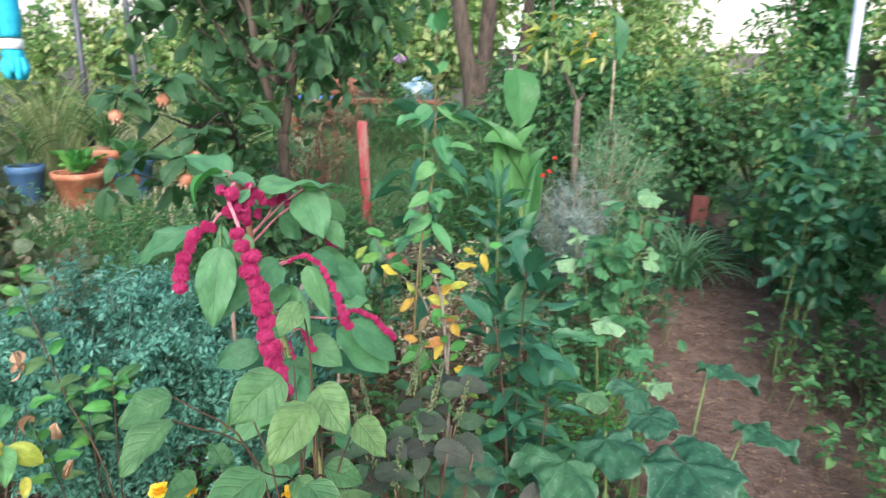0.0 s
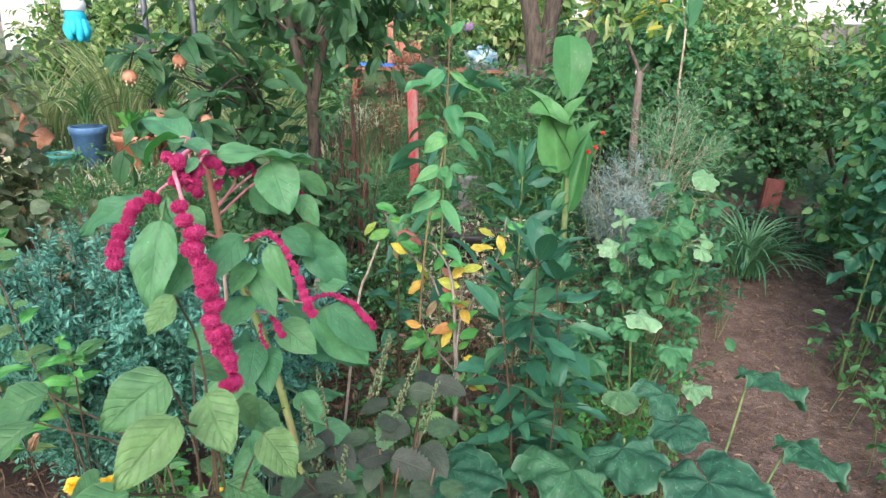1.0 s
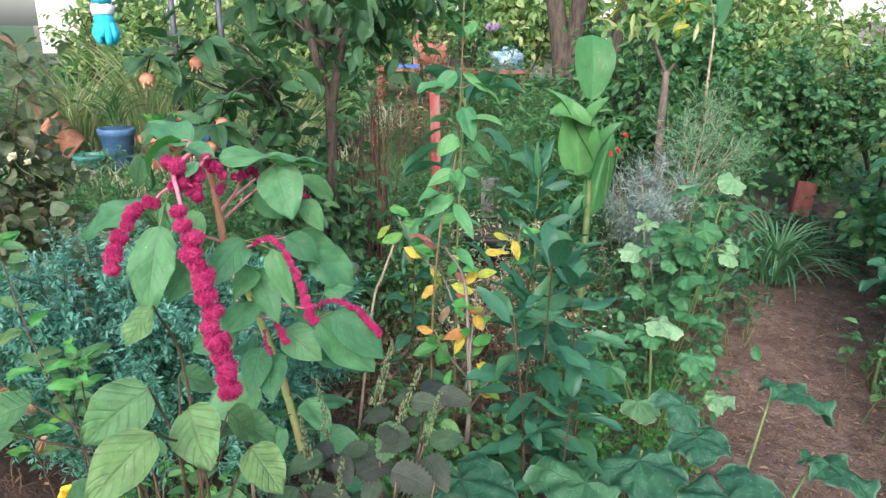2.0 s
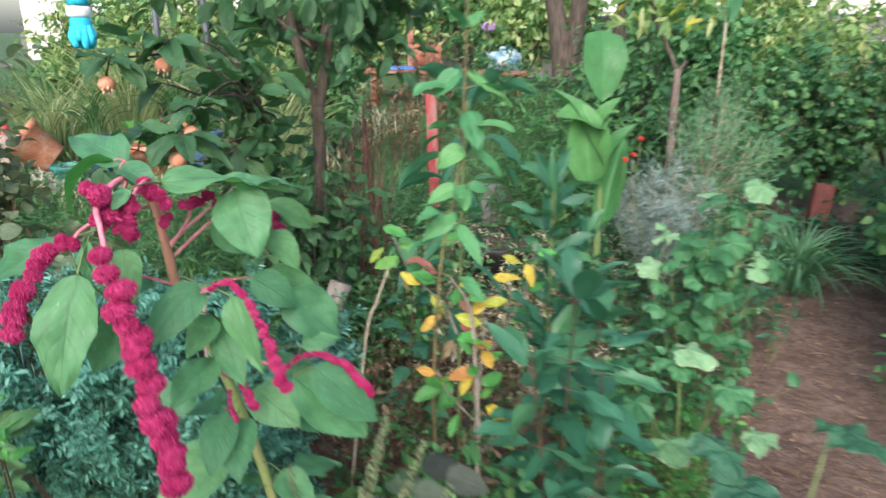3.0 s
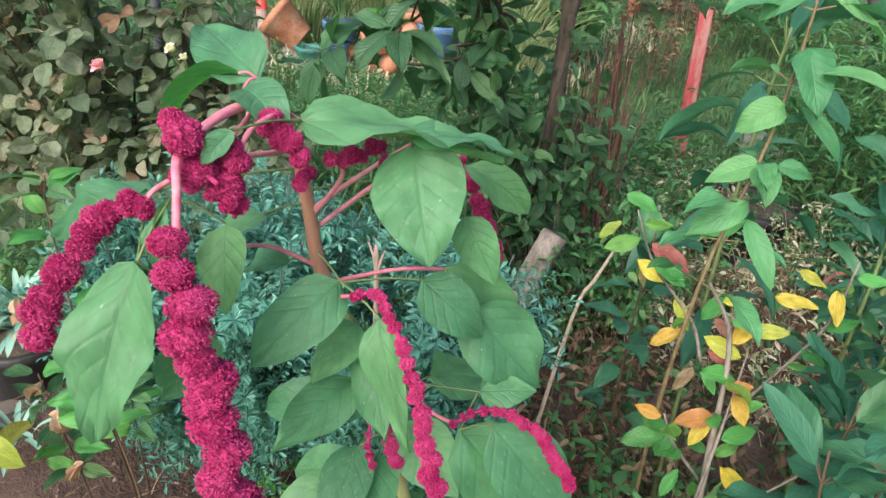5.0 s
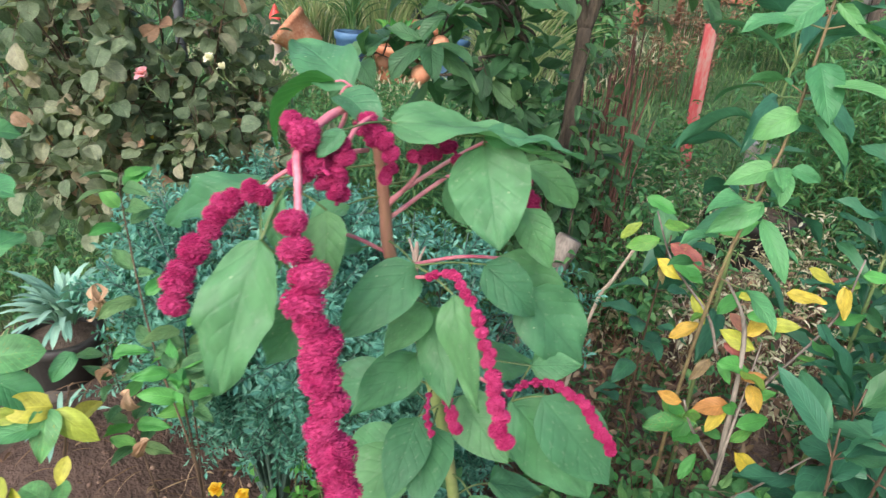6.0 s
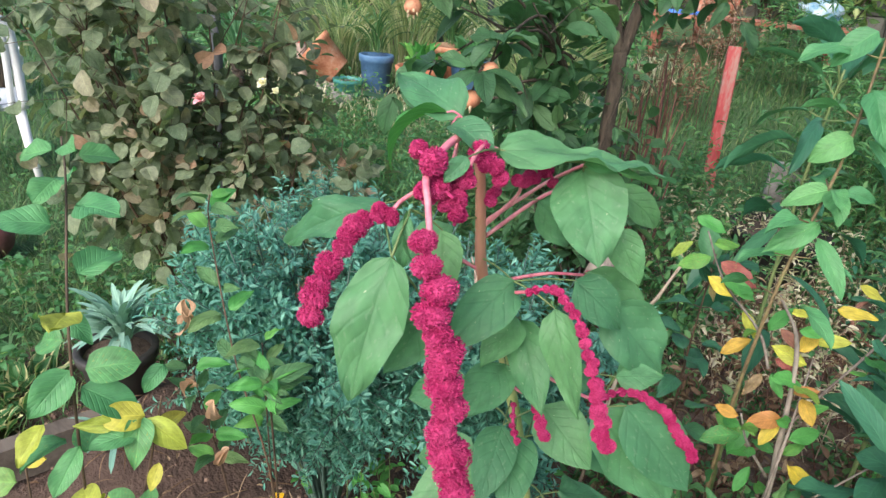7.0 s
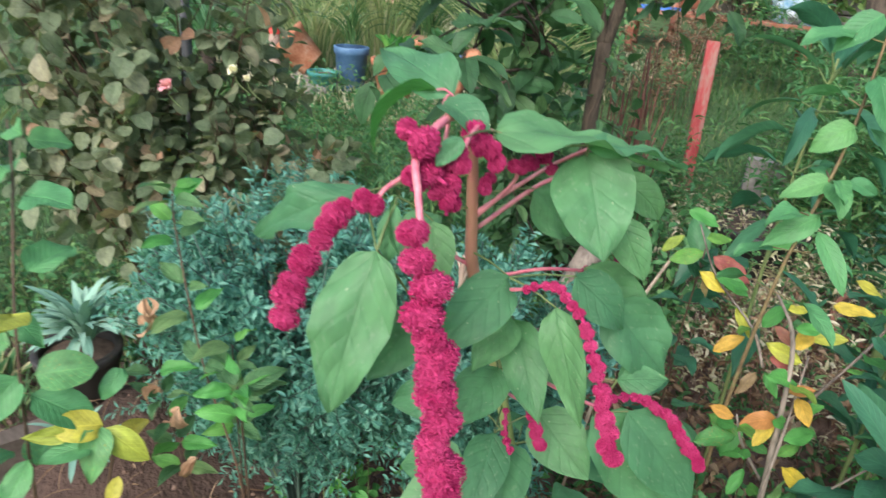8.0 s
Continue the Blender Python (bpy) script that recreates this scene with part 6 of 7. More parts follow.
shrub("marigold_bush", gz(-0.28, 1.12), (-0.28, 1.12, 0.68), (0.2, 0.18, 0.2), "low marigold bush with small green leaves", "bush", "mid", M_MID, M_GREENSTEM, (0.025, 0.045), 0.4, 14, 8, 8, 0.1, 0.004, 120)

# ---- left side of the bed ----
r = random.Random(131)
lp = thing("quince_shoot", gz(-0.88, 1.14), "young upright shoots with round green and yellow leaves", "shrub")
acc = Acc()
LPB = [
    [gz(-0.80, 1.13), (-0.82, 1.14, 0.6), (-0.85, 1.17, 0.95), (-0.93, 1.235, 1.17), (-0.955, 1.25, 1.24)],
    [gz(-0.82, 1.18), (-0.80, 1.20, 0.5), (-0.78, 1.24, 0.72), (-0.74, 1.25, 0.86)],
    [gz(-0.78, 1.08), (-0.76, 1.10, 0.5), (-0.75, 1.12, 0.66), (-0.73, 1.14, 0.74)],
    [gz(-0.86, 1.1), (-0.95, 1.10, 0.5), (-1.0, 1.12, 0.72)],
]
for k, line in enumerate(LPB):
    c = curve(line, 6)
    acc.tube(c, [0.0032 - 0.0017 * i / len(c) for i in range(len(c))], 7)
    n = 14 if k == 0 else 5
    for i in range(n):
        s = c[int(len(c) * (0.3 + 0.69 * i / n))]
        a = i * 2.4 + k
        d = vec((math.cos(a), math.sin(a), r.uniform(-0.35, 0.25)))
        b = s + d * 0.02
        L = r.uniform(0.066, 0.09) * (0.7 if k == 0 and i > 9 else 0.8 if k else 1)
        put_leaf(lp, "round", M_QUINCE if k else (M_QUINCE if i < 6 else M_FRESH), leaf_pose(b, d, vec((0.3, -0.4, 0.8)) + rvec(r) * 0.35, L, L * 0.72))
for rows, mat in (
    ([((-0.826, 1.105, 0.840), (-0.813, 1.054, 0.805)), ((-0.758, 1.231, 0.817), (-0.702, 1.257, 0.769)), ((-0.767, 1.223, 0.823), (-0.731, 1.187, 0.763)), ((-0.713, 1.219, 0.760), (-0.698, 1.193, 0.733)), ((-0.778, 1.190, 0.820), (-0.803, 1.141, 0.826))], M_GOLD),
    ([((-0.830, 1.168, 0.875), (-0.783, 1.211, 0.837)), ((-0.848, 1.163, 0.900), (-0.843, 1.101, 0.861)), ((-0.755, 1.209, 0.802), (-0.780, 1.147, 0.800)), ((-0.787, 1.135, 0.803), (-0.767, 1.090, 0.762)), ((-0.888, 1.183, 0.977), (-0.853, 1.206, 0.933)), ((-0.784, 1.283, 0.884), (-0.781, 1.246, 0.856))], M_FRESH),
):
    for b, t in rows:
        b, t = vec(b), vec(t)
        gold = mat is M_GOLD
        leaf_to(lp, r.choice(("ovate", "lance")) if gold else r.choice(("round", "ovate")), M_QUINCE if gold and r.random() < 0.25 else mat, b, b + (t - b) * r.uniform(1.0, 1.3), np.linalg.norm(t - b) * (r.uniform(0.45, 0.58) if gold else r.uniform(0.6, 0.78)), vec((0.45, -0.35, 0.7)) + rvec(r) * 0.35)
part("stem", acc.mesh("stem", M_REDSTEM), lp, "thin reddish-brown twigs")
sh = thing("honeysuckle_shoot", gz(-0.66, 1.42), "young shoots with lime-green leaves and a few dry ones", "shrub")
acc = Acc()
SHB = [
    [gz(-0.66, 1.42), (-0.66, 1.40, 0.6), (-0.74, 1.39, 0.86), (-0.82, 1.41, 1.08), (-0.83, 1.42, 1.14)],
    [gz(-0.64, 1.42), (-0.62, 1.38, 0.6), (-0.575, 1.335, 0.9), (-0.56, 1.32, 0.94)],
    [gz(-0.70, 1.40), (-0.74, 1.36, 0.55), (-0.80, 1.34, 0.84)],
    [gz(-0.70, 1.44), (-0.72, 1.44, 0.6), (-0.73, 1.44, 0.88)],
]
for k, line in enumerate(SHB):
    c = curve(line, 6)
    acc = Acc()
    acc.tube(c, [0.0025 - 0.0014 * i / len(c) for i in range(len(c))], 6)
    part("stem", acc.mesh("stem", M_REDSTEM), sh)
    for i in range(8):
        s = c[int(len(c) * ((0.5 if k == 0 else 0.62) + (0.495 if k == 0 else 0.375) * i / 8))]
        for w in (0, 1):
            a = i * 1.6 + w * 3.14 + k
            d = vec((math.cos(a), math.sin(a), r.uniform(0.0, 0.5)))
            L = r.uniform(0.042, 0.074)
            put_leaf(sh, "ovate", M_LIME if r.random() < 0.45 else M_OVATE, leaf_pose(s + d * 0.008, d, vec((0.2, -0.5, 0.8)) + rvec(r) * 0.3, L, L * 0.42))
for p, t in (((-0.80, 1.34, 0.98), (-0.795, 1.33, 0.91)), ((-0.77, 1.33, 0.83), (-0.82, 1.31, 0.80)), ((-0.72, 1.33, 0.82), (-0.715, 1.32, 0.76)), ((-0.70, 1.34, 0.72), (-0.71, 1.32, 0.67)), ((-0.79, 1.34, 0.95), (-0.815, 1.325, 0.90))):
    for _ in range(4):
        way = (vec(t) - vec(p)) * r.uniform(0.35, 0.7) + rvec(r) * 0.02
        leaf_to(sh, "curled", M_CURL, p, vec(p) + way, r.uniform(0.006, 0.011), rvec(r) + vec((0.2, -0.8, 0.2)), "dry_leaf", "curled dry brown leaf")


def pot(name, at, r_top, r_foot, h, mat, label, rim=0.012, rot=None, group=""):
    root = thing(name, at, label, "flower pot", group)
    R = rot if rot is not None else Matrix()
    a = Acc()
    w = r_top * 0.07
    a.lathe(at, [(0.001, 0.0), (r_foot * 0.95, 0.0), (r_foot, 0.006), (r_top * 0.97, h * 0.82), (r_top * 0.97 + rim, h * 0.84), (r_top + rim, h * 0.985), (r_top + rim * 0.7, h), (r_top - w, h), (r_top - w - 0.002, h * 0.98), (r_foot + (r_top - r_foot) * 0.8 - w, h * 0.86)], 28, rot=R)
    part("body", a.mesh("body", mat), root)
    a = Acc()
    k = r_foot + (r_top - r_foot) * 0.83 - w
    a.lathe(at, [(k, h * 0.87), (k * 0.6, h * 0.885), (0.001, h * 0.89)], 20, rot=R)
    part("soil", a.mesh("soil", M_POTSOIL), root)
    return root


pot("flower_pot", gz(-1.61, 1.575), 0.105, 0.085, 0.19, M_BLACKPOT, "round black plastic pot holding the silver-leaved plant")
tuft("silver_plant", (-1.62, 1.60, ground_z(-1.61, 1.575) + 0.20), 84, 0.20, 0.019, "silvery blue-green rosette of strap leaves in pot", "plant", M_SILVER, "silver", 141, (0.05, 1.2), 0.03)
tuft("silver_plant", (-1.42, 1.46, ground_z(-1.42, 1.46) + 0.02), 9, 0.16, 0.014, "small silver rosette drooping over the plank", "plant", M_SILVER, "silver", 142, (0.4, 1.3), 0.03)
tuft("variegated_plant", gz(-2.02, 1.42), 40, 0.12, 0.045, "clump of cream-edged green leaves beside the lawn", "plant", M_VARIEG, "ovate", 145, (0.2, 1.2), 0.14)
tuft("variegated_plant", gz(-1.90, 1.22), 34, 0.11, 0.05, "low plant with cream-edged green leaves by the plank", "plant", M_VARIEG, "ovate", 143, (0.3, 1.3), 0.16)
tuft("variegated_plant", gz(-1.06, 1.52), 9, 0.06, 0.026, "tiny cream-edged seedling on bare soil", "plant", M_VARIEG, "ovate", 144, (0.5, 1.3), 0.03)
a = Acc()
a.box((-1.57, 1.34, 0.215), (0.86, 0.05, 0.12), Euler((0.10, 0.03, 1.40)).to_matrix(), jit=0.006, r=r)
solid("edging_plank", a, M_WOOD, "weathered grey timber plank edging the bed", "plank", smooth=False)
a = Acc()
c = [gz(-2.0, 1.95), (-2.02, 1.96, 0.5), (-2.03, 1.97, 0.93)]
a.tube(c, [0.006, 0.005, 0.004], 6)
solid("bamboo_stick", a, M_GREENSTEM, "thin green plant stick pushed into the ground", "stick")


for i, (x, y, L) in enumerate([(-3.95, 5.55, 1.3), (-2.75, 5.75, 1.2), (-4.35, 5.1, 1.1), (-2.4, 5.4, 0.9)]):
    tuft("grass_clump", gz(x, y), 100, L, 0.008, "tall clump of long yellow-green grass behind the pots", "grass", M_LONGGRASS, "strap_soft", 170 + i, (0.0, 0.55), 0.3)


# ---- chair, ball ----
def chair(at, turn):
    root = thing("garden_chair", at, "white moulded plastic garden armchair on the lawn", "chair")
    M = Matrix.Translation(at) @ Matrix.Rotation(turn, 4, "Z")

    def w(p):
        return M @ Vector(p)

    for sx in (-1, 1):
        for sy in (-1, 1):
            a = Acc()
            a.tube([w((sx * 0.27, sy * 0.26, 0)), w((sx * 0.245, sy * 0.24, 0.2)), w((sx * 0.23, sy * 0.215, 0.42))], [0.018, 0.022, 0.027], 8)
            part("leg", a.mesh("leg", M_WHITE), root)
        a = Acc()
        a.tube(curve([w((sx * 0.26, -0.23, 0.42)), w((sx * 0.28, -0.25, 0.62)), w((sx * 0.28, 0.0, 0.66)), w((sx * 0.25, 0.24, 0.68))], 6), 0.024, 8)
        part("armrest", a.mesh("armrest", M_WHITE), root)
    a = Acc()
    n = 8
    for i in range(n + 1):
        for k in range(n + 1):
            x, y = (k / n - 0.5), (i / n - 0.5)
            a.v.append(tuple(w((x * 0.5, y * 0.48, 0.43 - 0.05 * (0.25 - x * x) + 0.012))))
    o = len(a.v)
    a.v.extend([(p[0], p[1], p[2] - 0.025) for p in a.v[:o]])
    for i in range(n):
        for k in range(n):
            q = (i * (n + 1) + k, i * (n + 1) + k + 1, (i + 1) * (n + 1) + k + 1, (i + 1) * (n + 1) + k)
            a.f.append(q)
            a.f.append(tuple(o + j for j in q[::-1]))
    edge = [k for k in range(n + 1)] + [(i + 1) * (n + 1) + n for i in range(n)] + [n * (n + 1) + n - 1 - k for k in range(n)] + [(n - 1 - i) * (n + 1) for i in range(n - 1)]
    for k in range(len(edge)):
        p, q = edge[k], edge[(k + 1) % len(edge)]
        a.f.append((q, p, o + p, o + q))
    a.m = [0] * len(a.f)
    part("seat", a.mesh("seat", M_WHITE), root)
    for i in range(7):
        x = -0.21 + 0.07 * i
        a = Acc()
        a.tube(curve([w((x * 0.95, 0.24, 0.42)), w((x, 0.28 + 0.02 * (1 - abs(x) * 4), 0.66)), w((x * 1.02, 0.34, 0.88 - 0.25 * x * x))], 5), [0.019] * 11, 6)
        part("back_slat", a.mesh("back_slat", M_WHITE), root)
    a = Acc()
    a.tube(curve([w((-0.25, 0.24, 0.42)), w((-0.25, 0.28, 0.68)), w((-0.215, 0.34, 0.87)), w((0, 0.355, 0.905)), w((0.215, 0.34, 0.87)), w((0.25, 0.28, 0.68)), w((0.25, 0.24, 0.42))], 6), 0.024, 8)
    part("back_frame", a.mesh("back_frame", M_WHITE), root)
    return root


chair(gz(-3.96, 2.03), -1.9)
ball = thing("ball", gz(-2.98, 1.70), "worn brown-red ball with dark seams on the lawn", "ball")
bc = vec(gz(-2.98, 1.70, 0.112))
a = Acc()
a.ball(bc, 0.112, 24, 16)
part("skin", a.mesh("skin", M_BALL), ball)
for q in ((1, 0, 0.2), (0, 1, 0.3), (0.6, 0.6, 0.6)):
    a = Acc()
    d = unit(vec(q))
    e = unit(np.cross(d, vec((0.2, 0.1, 0.9))))
    g = np.cross(d, e)
    a.tube([bc + 0.1115 * (math.cos(t) * e + math.sin(t) * g) for t in [k * 2 * math.pi / 32 for k in range(33)]], 0.0025, 5, cap=False)
    part("seam", a.mesh("seam", M_SEAM), ball)

# ---- pots and things at the back ----
pot("flower_pot", gz(-3.74, 4.92), 0.135, 0.105, 0.35, M_BLUEPOT, "tall faded blue plastic bucket pot", 0.012)
pot("flower_pot", gz(-3.80, 4.66), 0.12, 0.09, 0.19, M_TEAL, "small teal plastic pot beside the bucket", 0.008)
pot("flower_pot", gz(-3.40, 5.08), 0.19, 0.13, 0.30, M_TERRA, "terracotta pot with thick rim", 0.016)
pot("flower_pot", gz(-3.40, 5.50), 0.20, 0.14, 0.40, M_TERRA, "larger terracotta pot standing behind", 0.016)
pot("flower_pot", gz(-3.12, 5.40), 0.17, 0.13, 0.36, M_BLUEPOT, "second faded blue plastic pot", 0.012)
pot("flower_pot", (-4.06, 4.80, ground_z(-4.06, 4.80) + 0.17), 0.17, 0.12, 0.30, M_TERRA, "terracotta pot lying tilted on stones", 0.014, Euler((0.5, -0.75, 0)).to_matrix().to_4x4())
for i in range(9):
    x, y = -4.0 + r.uniform(-0.26, 0.2), 4.66 + r.uniform(-0.14, 0.16)
    a = Acc()
    a.ball(gz(x, y, 0.04), r.uniform(0.06, 0.10), 9, 6, (1.2, 1, 0.8), 0.35, i)
    solid("field_stone", a, M_STONE, "rounded grey field stone on the lawn", "stone", "field stones")
a = Acc()
sp = vec((-4.30, 4.60, ground_z(-4.30, 4.60)))
a.lathe(sp, [(0.001, 0), (0.05, 0), (0.055, 0.04), (0.05, 0.22), (0.04, 0.3), (0.035, 0.36)], 16, 0)
a.lathe(sp, [(0.045, 0.34), (0.045, 0.40), (0.02, 0.45)], 16, 0)
a.lathe(sp, [(0.05, 0.41), (0.036, 0.46), (0.014, 0.51), (0.001, 0.53)], 16, 1)
solid("garden_ornament", a, [M_STATUE_P, M_STATUE_R], "small pale garden ornament with pointed red cap", "ornament")
for i, (x, y, z, n, L, mat, shp) in enumerate([(-3.40, 5.08, 0.30, 40, 0.22, M_LIME, "ovate"), (-3.40, 5.5, 0.4, 60, 0.65, M_GRASS, "strap"), (-3.12, 5.40, 0.34, 40, 0.22, M_MID, "ovate"), (-3.74, 4.92, 0.36, 40, 0.55, M_GRASS, "strap"), (-4.10, 4.86, 0.38, 40, 0.5, M_LONGGRASS, "strap")]):
    tuft("potted_plant", (x, y, ground_z(x, y) + z), n, L, 0.075 if shp == "ovate" else 0.013, "leafy green plant growing in a pot", "plant", mat, shp, 150 + i, (0.05, 1.0), 0.08)
pot("flower_pot", gz(-1.10, 4.16), 0.15, 0.12, 0.28, M_BLACKPOT, "black plastic nursery pot among weeds")
pot("flower_pot", gz(-0.385, 4.38), 0.24, 0.2, 0.26, M_BLACKPOT, "wide black plastic tub in the bed")
pot("flower_pot", (0.12, 4.02, ground_z(0.12, 4.02) + 0.10), 0.11, 0.085, 0.20, M_CLAY, "brown clay pot lying tilted among weeds", 0.01, Euler((0.9, 0.35, 0)).to_matrix().to_4x4())
a = Acc()
a.tube(curve([gz(-0.54, 1.84), (-0.535, 1.83, 0.6), (-0.53, 1.82, 0.90), (-0.52, 1.805, 1.0)], 4), [0.006] * 8 + [0.0055] * 3 + [0.005, 0.003], 8)
for d in ((0.012, 0.0), (-0.010, 0.006)):
    a.tube([(-0.53, 1.82, 0.92), (-0.525 + d[0], 1.81 + d[1], 0.97), (-0.52 + 2.0 * d[0], 1.80 + d[1], 1.0)], [0.0035, 0.003, 0.0015], 6)
solid("dead_stalk", a, M_PALEWOOD, "pale split dead stalk standing in the rue", "stalk")
a = Acc()
a.box(gz(-0.52, 5.2, 0.14), (0.26, 0.12, 0.28), Euler((0, 0, 0.25)).to_matrix(), jit=0.006, r=r)
solid("stone_block", a, M_STONE, "pale grey concrete block in the bed", "stone", smooth=False)
a = Acc()
a.tube(curve([gz(-0.80, 2.62), (-0.70, 2.70, 0.42), (-0.64, 2.78, 0.66)], 4), [0.05, 0.048, 0.05, 0.047, 0.045, 0.046, 0.044, 0.043, 0.042], 9)
solid("tree_stump", a, M_GREYBARK, "leaning weathered grey stump in the weeds", "stump")

a = Acc()
a.box((-0.955, 4.98, 0.74), (0.072, 0.03, 0.90), Euler((-0.04, -0.04, 0.3)).to_matrix(), jit=0.004, r=r)
solid("red_stake", a, M_REDPAINT, "leaning wooden stake with worn red paint", "stake", smooth=False)
canes = thing("red_canes", gz(-0.82, 3.48), "bunch of dark red dry canes at the tree's foot", "canes")
for i in range(34):
    a = Acc()
    x, y = -0.83 + r.uniform(-0.17, 0.14), 3.42 + r.uniform(-0.08, 0.08)
    a.tube(curve([gz(x, y), (x + r.uniform(-0.04, 0.04), y, 0.6), (x + r.uniform(-0.05, 0.05), y + r.uniform(-0.05, 0.05), r.uniform(0.85, 1.28))], 4), r.uniform(0.0024, 0.0042), 5)
    part("cane", a.mesh("cane", M_REDCANE), canes)
brick = thing("brick_pier", gz(1.60, 5.45), "upright red clay block on a dark stone", "brick")
a = Acc()
a.box((1.60, 5.45, ground_z(1.60, 5.45) + 0.09), (0.34, 0.24, 0.24), Euler((0, 0, 0.3)).to_matrix(), jit=0.01, r=r)
part("base_stone", a.mesh("base_stone", M_BARK, False), brick, "dark rough stone")
a = Acc()
a.box((1.60, 5.45, ground_z(1.60, 5.45) + 0.20 + 0.13), (0.12, 0.08, 0.24), Euler((-0.12, 0.10, 0.2)).to_matrix(), jit=0.005, r=r)
part("block", a.mesh("block", M_BRICK, False), brick)


def table(x0, y0, length, depth, top, turn):
    g = ground_z(x0, y0)
    root = thing("garden_table", (x0, y0, g), "long orange-painted wooden garden table on the lawn", "table")
    M = Matrix.Translation((x0, y0, 0)) @ Matrix.Rotation(turn, 4, "Z")
    R = Matrix.Rotation(turn, 3, "Z")
    for i in range(4):
        a = Acc()
        a.box(M @ Vector((0, -depth / 2 + depth * (i + 0.5) / 4, top)), (length, depth / 4 - 0.012, 0.035), R, jit=0.002, r=r)
        part("board", a.mesh("board", M_ORANGE, False), root)
    for sx in (-1, 1):
        for sy in (-1, 1):
            a = Acc()
            a.box(M @ Vector((sx * length * 0.43, sy * depth * 0.38, (top + g) / 2)), (0.07, 0.07, top - g), R)
            part("leg", a.mesh("leg", M_ORANGE, False), root)


table(-1.86, 8.50, 2.0, 0.6, 1.16, 0.25)
a = Acc()
a.ball((-1.20, 8.66, 1.16 + 0.13), 0.17, 18, 12, (1.15, 0.9, 0.85), 0.7, 3)
solid("plastic_bag", a, M_BAG, "crumpled pale blue and white bag on the table", "bag")
a = Acc()
a.box((-2.45, 8.34, 1.18), (0.42, 0.26, 0.06), Euler((0, 0, 0.3)).to_matrix())
solid("tray", a, M_BLUEBOX, "bright blue shallow tray on the table", "tray")
a = Acc()
a.box((-2.25, 8.9, 1.33), (0.36, 0.06, 0.26), Euler((0, 0, 0.25)).to_matrix())
a.box((-2.45, 8.85, 1.0), (0.07, 0.06, 1.6), Euler((0, 0, 0.25)).to_matrix())
solid("orange_panel", a, M_ORANGE, "orange-painted board standing behind the table", "board")
a = Acc()
a.ball((-1.55, 9.3, 1.68), 0.06, 12, 8, (1.6, 0.6, 1), 0.4, 5)
a.tube([(-1.55, 9.3, 0.4), (-1.55, 9.3, 1.7)], 0.014, 6, mi=1)
solid("mauve_cloth", a, [M_PURPLE, M_WOOD], "mauve cloth hung over a thin post", "cloth")

# line with the hanging gloves
line = thing("clothes_line", gz(-3.79, 5.84), "thin wire strung between two dark posts", "clothes line")
P1, P2 = vec((-3.79, 5.84, 2.35)), vec((-3.05, 2.95, 2.30))
for p in (P1, P2):
    a = Acc()
    a.tube([gz(p[0], p[1], -0.05), p + (0, 0, 0.05)], [0.028, 0.026], 10)
    part("post", a.mesh("post", M_METAL), line)
a = Acc()
a.tube(curve([P1, (P1 + P2) / 2 + (0, 0, -0.06), P2], 8), 0.003, 5)
part("wire", a.mesh("wire", M_METAL), line)
a = Acc()
a.tube([gz(-3.3, 5.9, -0.05), (-3.35, 5.9, 2.5)], [0.03, 0.028], 10)
solid("metal_post", a, M_METAL, "dark leaning metal post behind the pots", "post")
glove = thing("work_gloves", (-3.47, 4.64, 1.70), "pair of bright cyan work gloves pegged to the line", "gloves")
a = Acc()
a.tube(curve([(-3.47, 4.64, 2.27), (-3.475, 4.64, 2.05), (-3.46, 4.64, 1.88), (-3.46, 4.64, 1.74)], 4), [0.06, 0.075, 0.085, 0.09, 0.09, 0.09, 0.088, 0.085, 0.085, 0.08, 0.075, 0.07, 0.07], 12)
part("cuff", a.mesh("cuff", M_GLOVE), glove)
a = Acc()
a.lathe((-3.46, 4.64, 1.66), [(0.072, 0), (0.08, 0.01), (0.08, 0.06), (0.072, 0.07)], 16)
part("band", a.mesh("band", M_CUFF), glove, "white elastic band")
a = Acc()
a.tube(curve([(-3.46, 4.64, 1.68), (-3.455, 4.64, 1.60), (-3.455, 4.64, 1.52)], 4), [0.06, 0.065, 0.07, 0.075, 0.07, 0.072, 0.065, 0.06, 0.04], 9)
part("palm", a.mesh("palm", M_GLOVE), glove)
for i in range(10):
    t = i * 2 * math.pi / 10
    q = vec((-3.455 + 0.052 * math.cos(t), 4.64 + 0.045 * math.sin(t), 1.57))
    e = vec((math.cos(t + 0.3 * math.sin(i * 2.7)), math.sin(t), 0))
    n = 0.10 + 0.03 * math.sin(i * 3.7)
    a = Acc()
    a.tube(curve([q + (0, 0, 0.03), q + e * 0.018 + (0, 0, -0.4 * n), q + e * 0.012 + (0, 0, -0.8 * n), q - e * 0.004 + (0, 0, -n)], 3), [0.022, 0.025, 0.027, 0.028, 0.028, 0.027, 0.025, 0.022, 0.016, 0.006], 8)
    part("finger", a.mesh("finger", M_GLOVE), glove)
a = Acc()
a.tube([gz(3.05, 6.6, -0.05), (3.0, 6.6, 2.6)], 0.04, 10)
solid("metal_pole", a, M_PIPE, "pale galvanised metal pole among the bushes", "pole")

# ---- back of the garden ----
ftree = thing("plum_tree", gz(-0.36, 7.30), "old plum tree with several brown leaning trunks", "tree")
a = Acc()
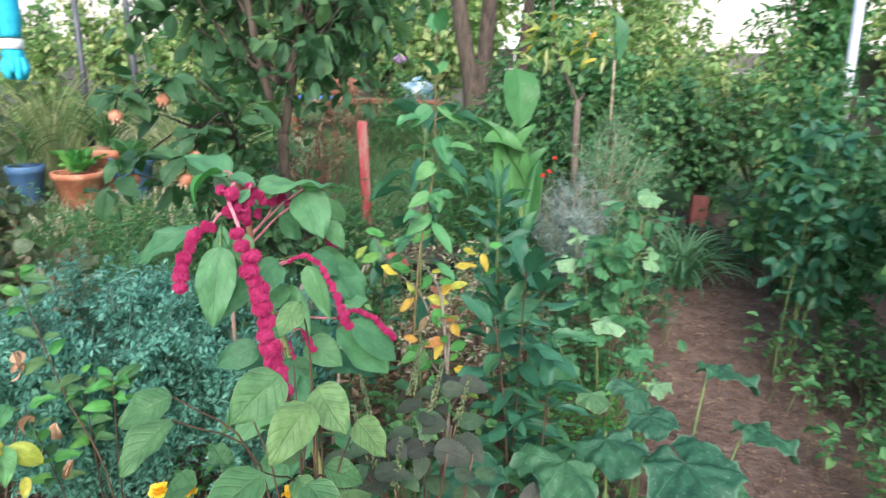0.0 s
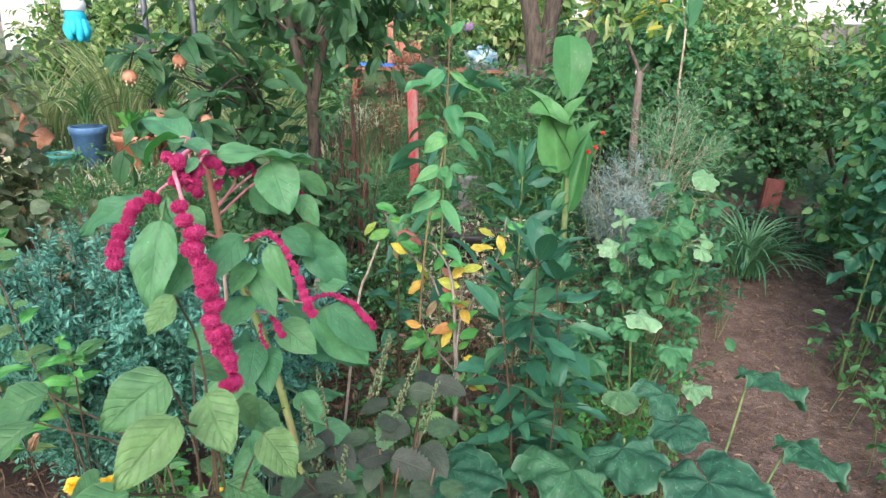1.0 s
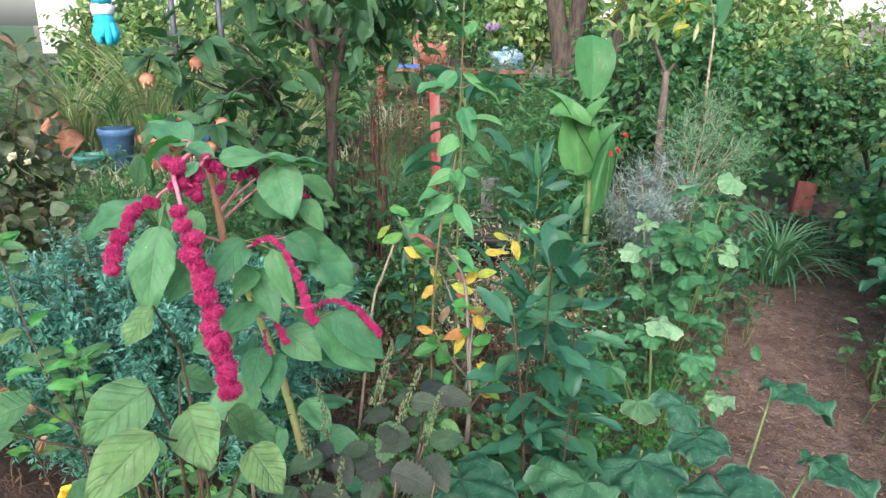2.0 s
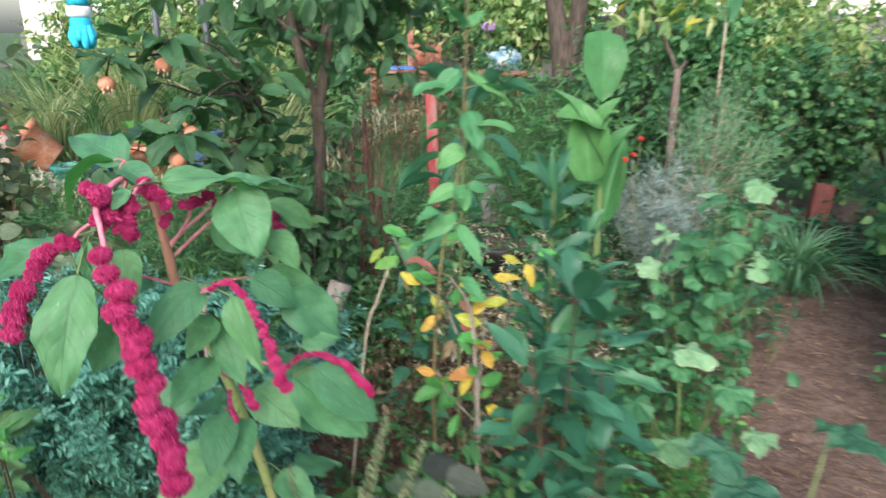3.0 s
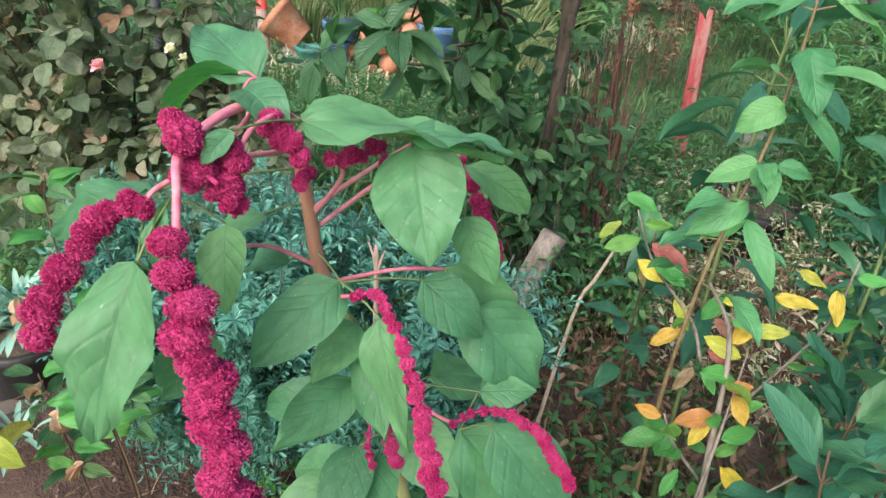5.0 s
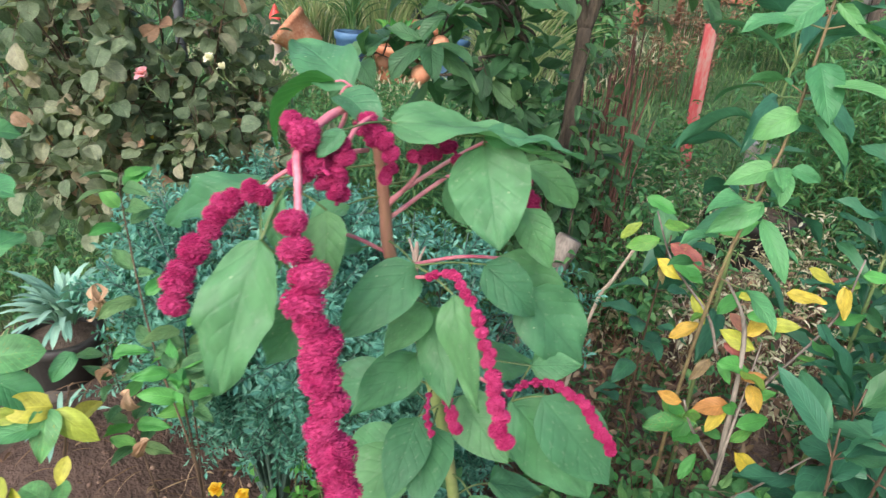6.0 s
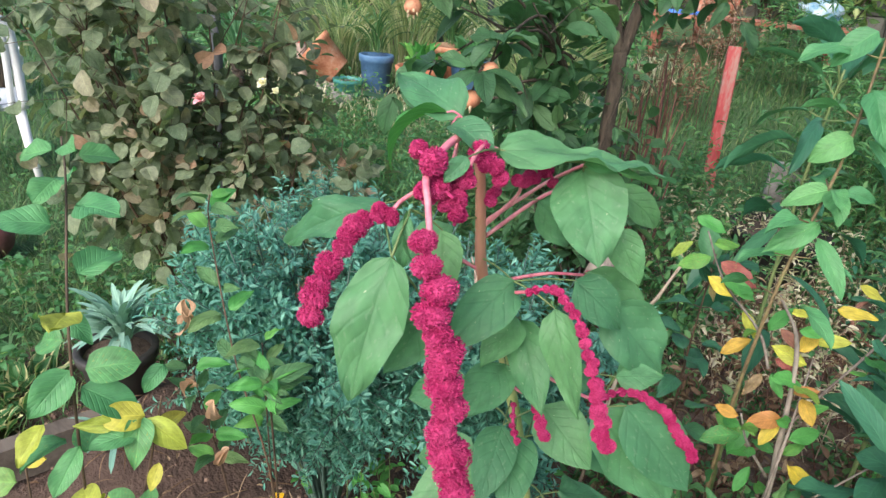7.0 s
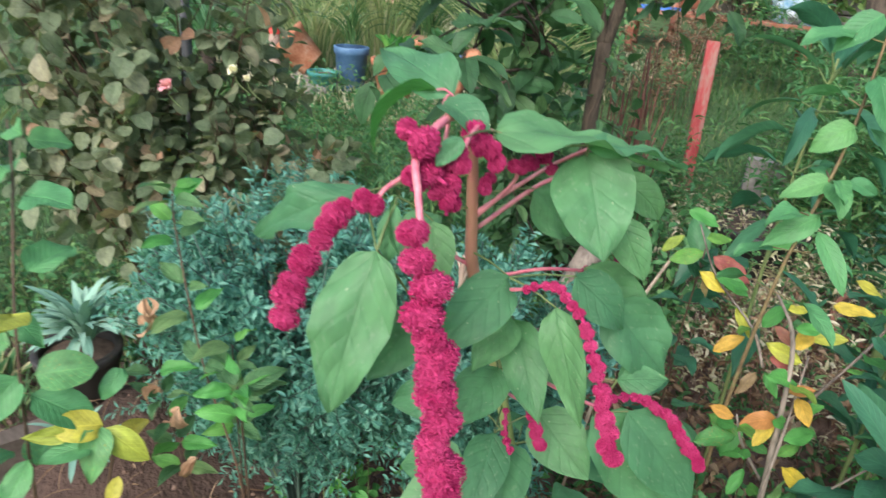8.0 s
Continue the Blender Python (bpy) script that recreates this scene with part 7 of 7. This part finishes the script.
for ln, r0, r1 in (([gz(-0.34, 7.3), (-0.36, 7.32, 1.2), (-0.42, 7.3, 1.6), (-0.52, 7.3, 2.1), (-0.6, 7.3, 2.8)], 0.11, 0.07), ([gz(-0.30, 7.3), (-0.30, 7.33, 1.3), (-0.24, 7.33, 1.95), (-0.2, 7.3, 2.8)], 0.10, 0.07), ([gz(0.1, 7.6), (0.12, 7.6, 1.5), (0.2, 7.6, 2.6)], 0.07, 0.05)):
    c = curve(ln, 5)
    a.tube(c, [r0 + (r1 - r0) * i / len(c) for i in range(len(c))], 10)
part("trunk", a.mesh("trunk", M_BARK), ftree)
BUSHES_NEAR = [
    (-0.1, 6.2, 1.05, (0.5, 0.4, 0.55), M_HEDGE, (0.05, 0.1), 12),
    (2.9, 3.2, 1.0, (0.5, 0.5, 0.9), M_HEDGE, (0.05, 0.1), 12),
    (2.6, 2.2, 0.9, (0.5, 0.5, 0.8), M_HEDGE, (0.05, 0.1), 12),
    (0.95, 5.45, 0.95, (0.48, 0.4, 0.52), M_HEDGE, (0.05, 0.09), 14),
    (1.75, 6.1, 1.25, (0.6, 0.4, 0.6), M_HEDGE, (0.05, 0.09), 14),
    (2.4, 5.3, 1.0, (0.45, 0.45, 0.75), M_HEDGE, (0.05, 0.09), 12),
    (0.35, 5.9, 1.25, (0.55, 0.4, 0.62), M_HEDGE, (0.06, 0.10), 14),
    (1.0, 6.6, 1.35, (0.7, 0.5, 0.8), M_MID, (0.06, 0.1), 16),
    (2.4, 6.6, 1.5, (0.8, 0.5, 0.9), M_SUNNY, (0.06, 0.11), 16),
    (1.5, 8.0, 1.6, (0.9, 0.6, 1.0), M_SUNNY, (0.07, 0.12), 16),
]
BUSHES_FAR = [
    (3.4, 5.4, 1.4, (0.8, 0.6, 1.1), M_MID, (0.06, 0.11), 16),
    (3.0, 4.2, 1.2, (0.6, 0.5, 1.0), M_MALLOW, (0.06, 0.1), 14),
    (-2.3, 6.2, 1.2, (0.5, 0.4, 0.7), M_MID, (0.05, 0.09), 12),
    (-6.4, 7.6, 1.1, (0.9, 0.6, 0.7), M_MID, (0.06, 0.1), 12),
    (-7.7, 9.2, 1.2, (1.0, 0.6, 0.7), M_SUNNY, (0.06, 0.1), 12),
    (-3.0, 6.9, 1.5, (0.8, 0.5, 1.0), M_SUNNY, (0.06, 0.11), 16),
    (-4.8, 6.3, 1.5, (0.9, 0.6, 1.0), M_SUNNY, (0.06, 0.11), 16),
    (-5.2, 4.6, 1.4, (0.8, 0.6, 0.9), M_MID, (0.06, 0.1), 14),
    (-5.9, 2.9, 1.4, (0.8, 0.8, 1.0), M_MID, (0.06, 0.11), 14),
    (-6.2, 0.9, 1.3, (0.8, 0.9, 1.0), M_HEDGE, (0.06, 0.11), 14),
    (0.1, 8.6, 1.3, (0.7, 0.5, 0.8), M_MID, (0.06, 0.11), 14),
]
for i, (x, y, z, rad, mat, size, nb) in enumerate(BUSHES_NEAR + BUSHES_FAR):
    # the bush's sun and shade come from its leaf colour
    what = "yellow-green sun-toned" if mat is M_SUNNY else "dark green shade-toned" if mat is M_HEDGE else "mid-green"
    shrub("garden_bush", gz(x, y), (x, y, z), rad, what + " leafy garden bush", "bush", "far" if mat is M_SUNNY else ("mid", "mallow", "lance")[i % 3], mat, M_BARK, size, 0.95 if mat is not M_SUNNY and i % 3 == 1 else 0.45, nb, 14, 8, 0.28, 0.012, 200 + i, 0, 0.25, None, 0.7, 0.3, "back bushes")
# most hedge bushes below wear the lighter leaf colour in place of sunlight
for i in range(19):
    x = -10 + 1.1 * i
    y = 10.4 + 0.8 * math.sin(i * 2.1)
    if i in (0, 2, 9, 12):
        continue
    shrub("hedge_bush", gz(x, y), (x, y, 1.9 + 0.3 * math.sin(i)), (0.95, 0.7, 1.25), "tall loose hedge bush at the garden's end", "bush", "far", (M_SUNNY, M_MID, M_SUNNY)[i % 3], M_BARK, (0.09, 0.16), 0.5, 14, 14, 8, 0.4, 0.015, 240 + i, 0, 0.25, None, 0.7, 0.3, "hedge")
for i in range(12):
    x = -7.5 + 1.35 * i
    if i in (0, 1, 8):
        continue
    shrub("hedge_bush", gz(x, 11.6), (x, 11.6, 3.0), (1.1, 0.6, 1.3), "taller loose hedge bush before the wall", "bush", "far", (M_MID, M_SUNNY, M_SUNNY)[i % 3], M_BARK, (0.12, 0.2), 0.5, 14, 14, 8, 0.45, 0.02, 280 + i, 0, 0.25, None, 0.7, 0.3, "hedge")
yucca = tuft("yucca_plant", (-4.55, 4.15, ground_z(-4.55, 4.15) + 0.35), 80, 0.6, 0.017, "spiky grey-green yucca with stiff narrow leaves", "plant", M_STRAP, "strap_soft", 160, (0.1, 1.5), 0.06)
a = Acc()
a.tube([gz(-4.55, 4.15, -0.02), (-4.55, 4.15, ground_z(-4.55, 4.15) + 0.38)], [0.06, 0.05], 9)
part("trunk", a.mesh("trunk", M_BARK), yucca)
a = Acc()
for k in range(30):
    x = -12 + 0.85 * k
    for row in range(4):
        a.box((x + (0.42 if row % 2 else 0), 12.4 + r.uniform(-0.02, 0.02), 0.55 + 0.34 * row + 0.17), (0.83, 0.3, 0.325), jit=0.012, r=r)
solid("garden_wall", a, M_STONE, "low wall of pale stone blocks behind the hedge", "wall", kind="structure", smooth=False)
a = Acc()
a.box((3.5, 16.0, 2.2), (9.0, 0.4, 4.6))
a.box((-9.0, 14.0, 2.2), (7.0, 0.4, 4.6), Euler((0, 0, 0.7)).to_matrix())
solid("house_wall", a, M_PLASTER, "light plastered house walls beyond the garden", "wall", kind="structure", smooth=False)
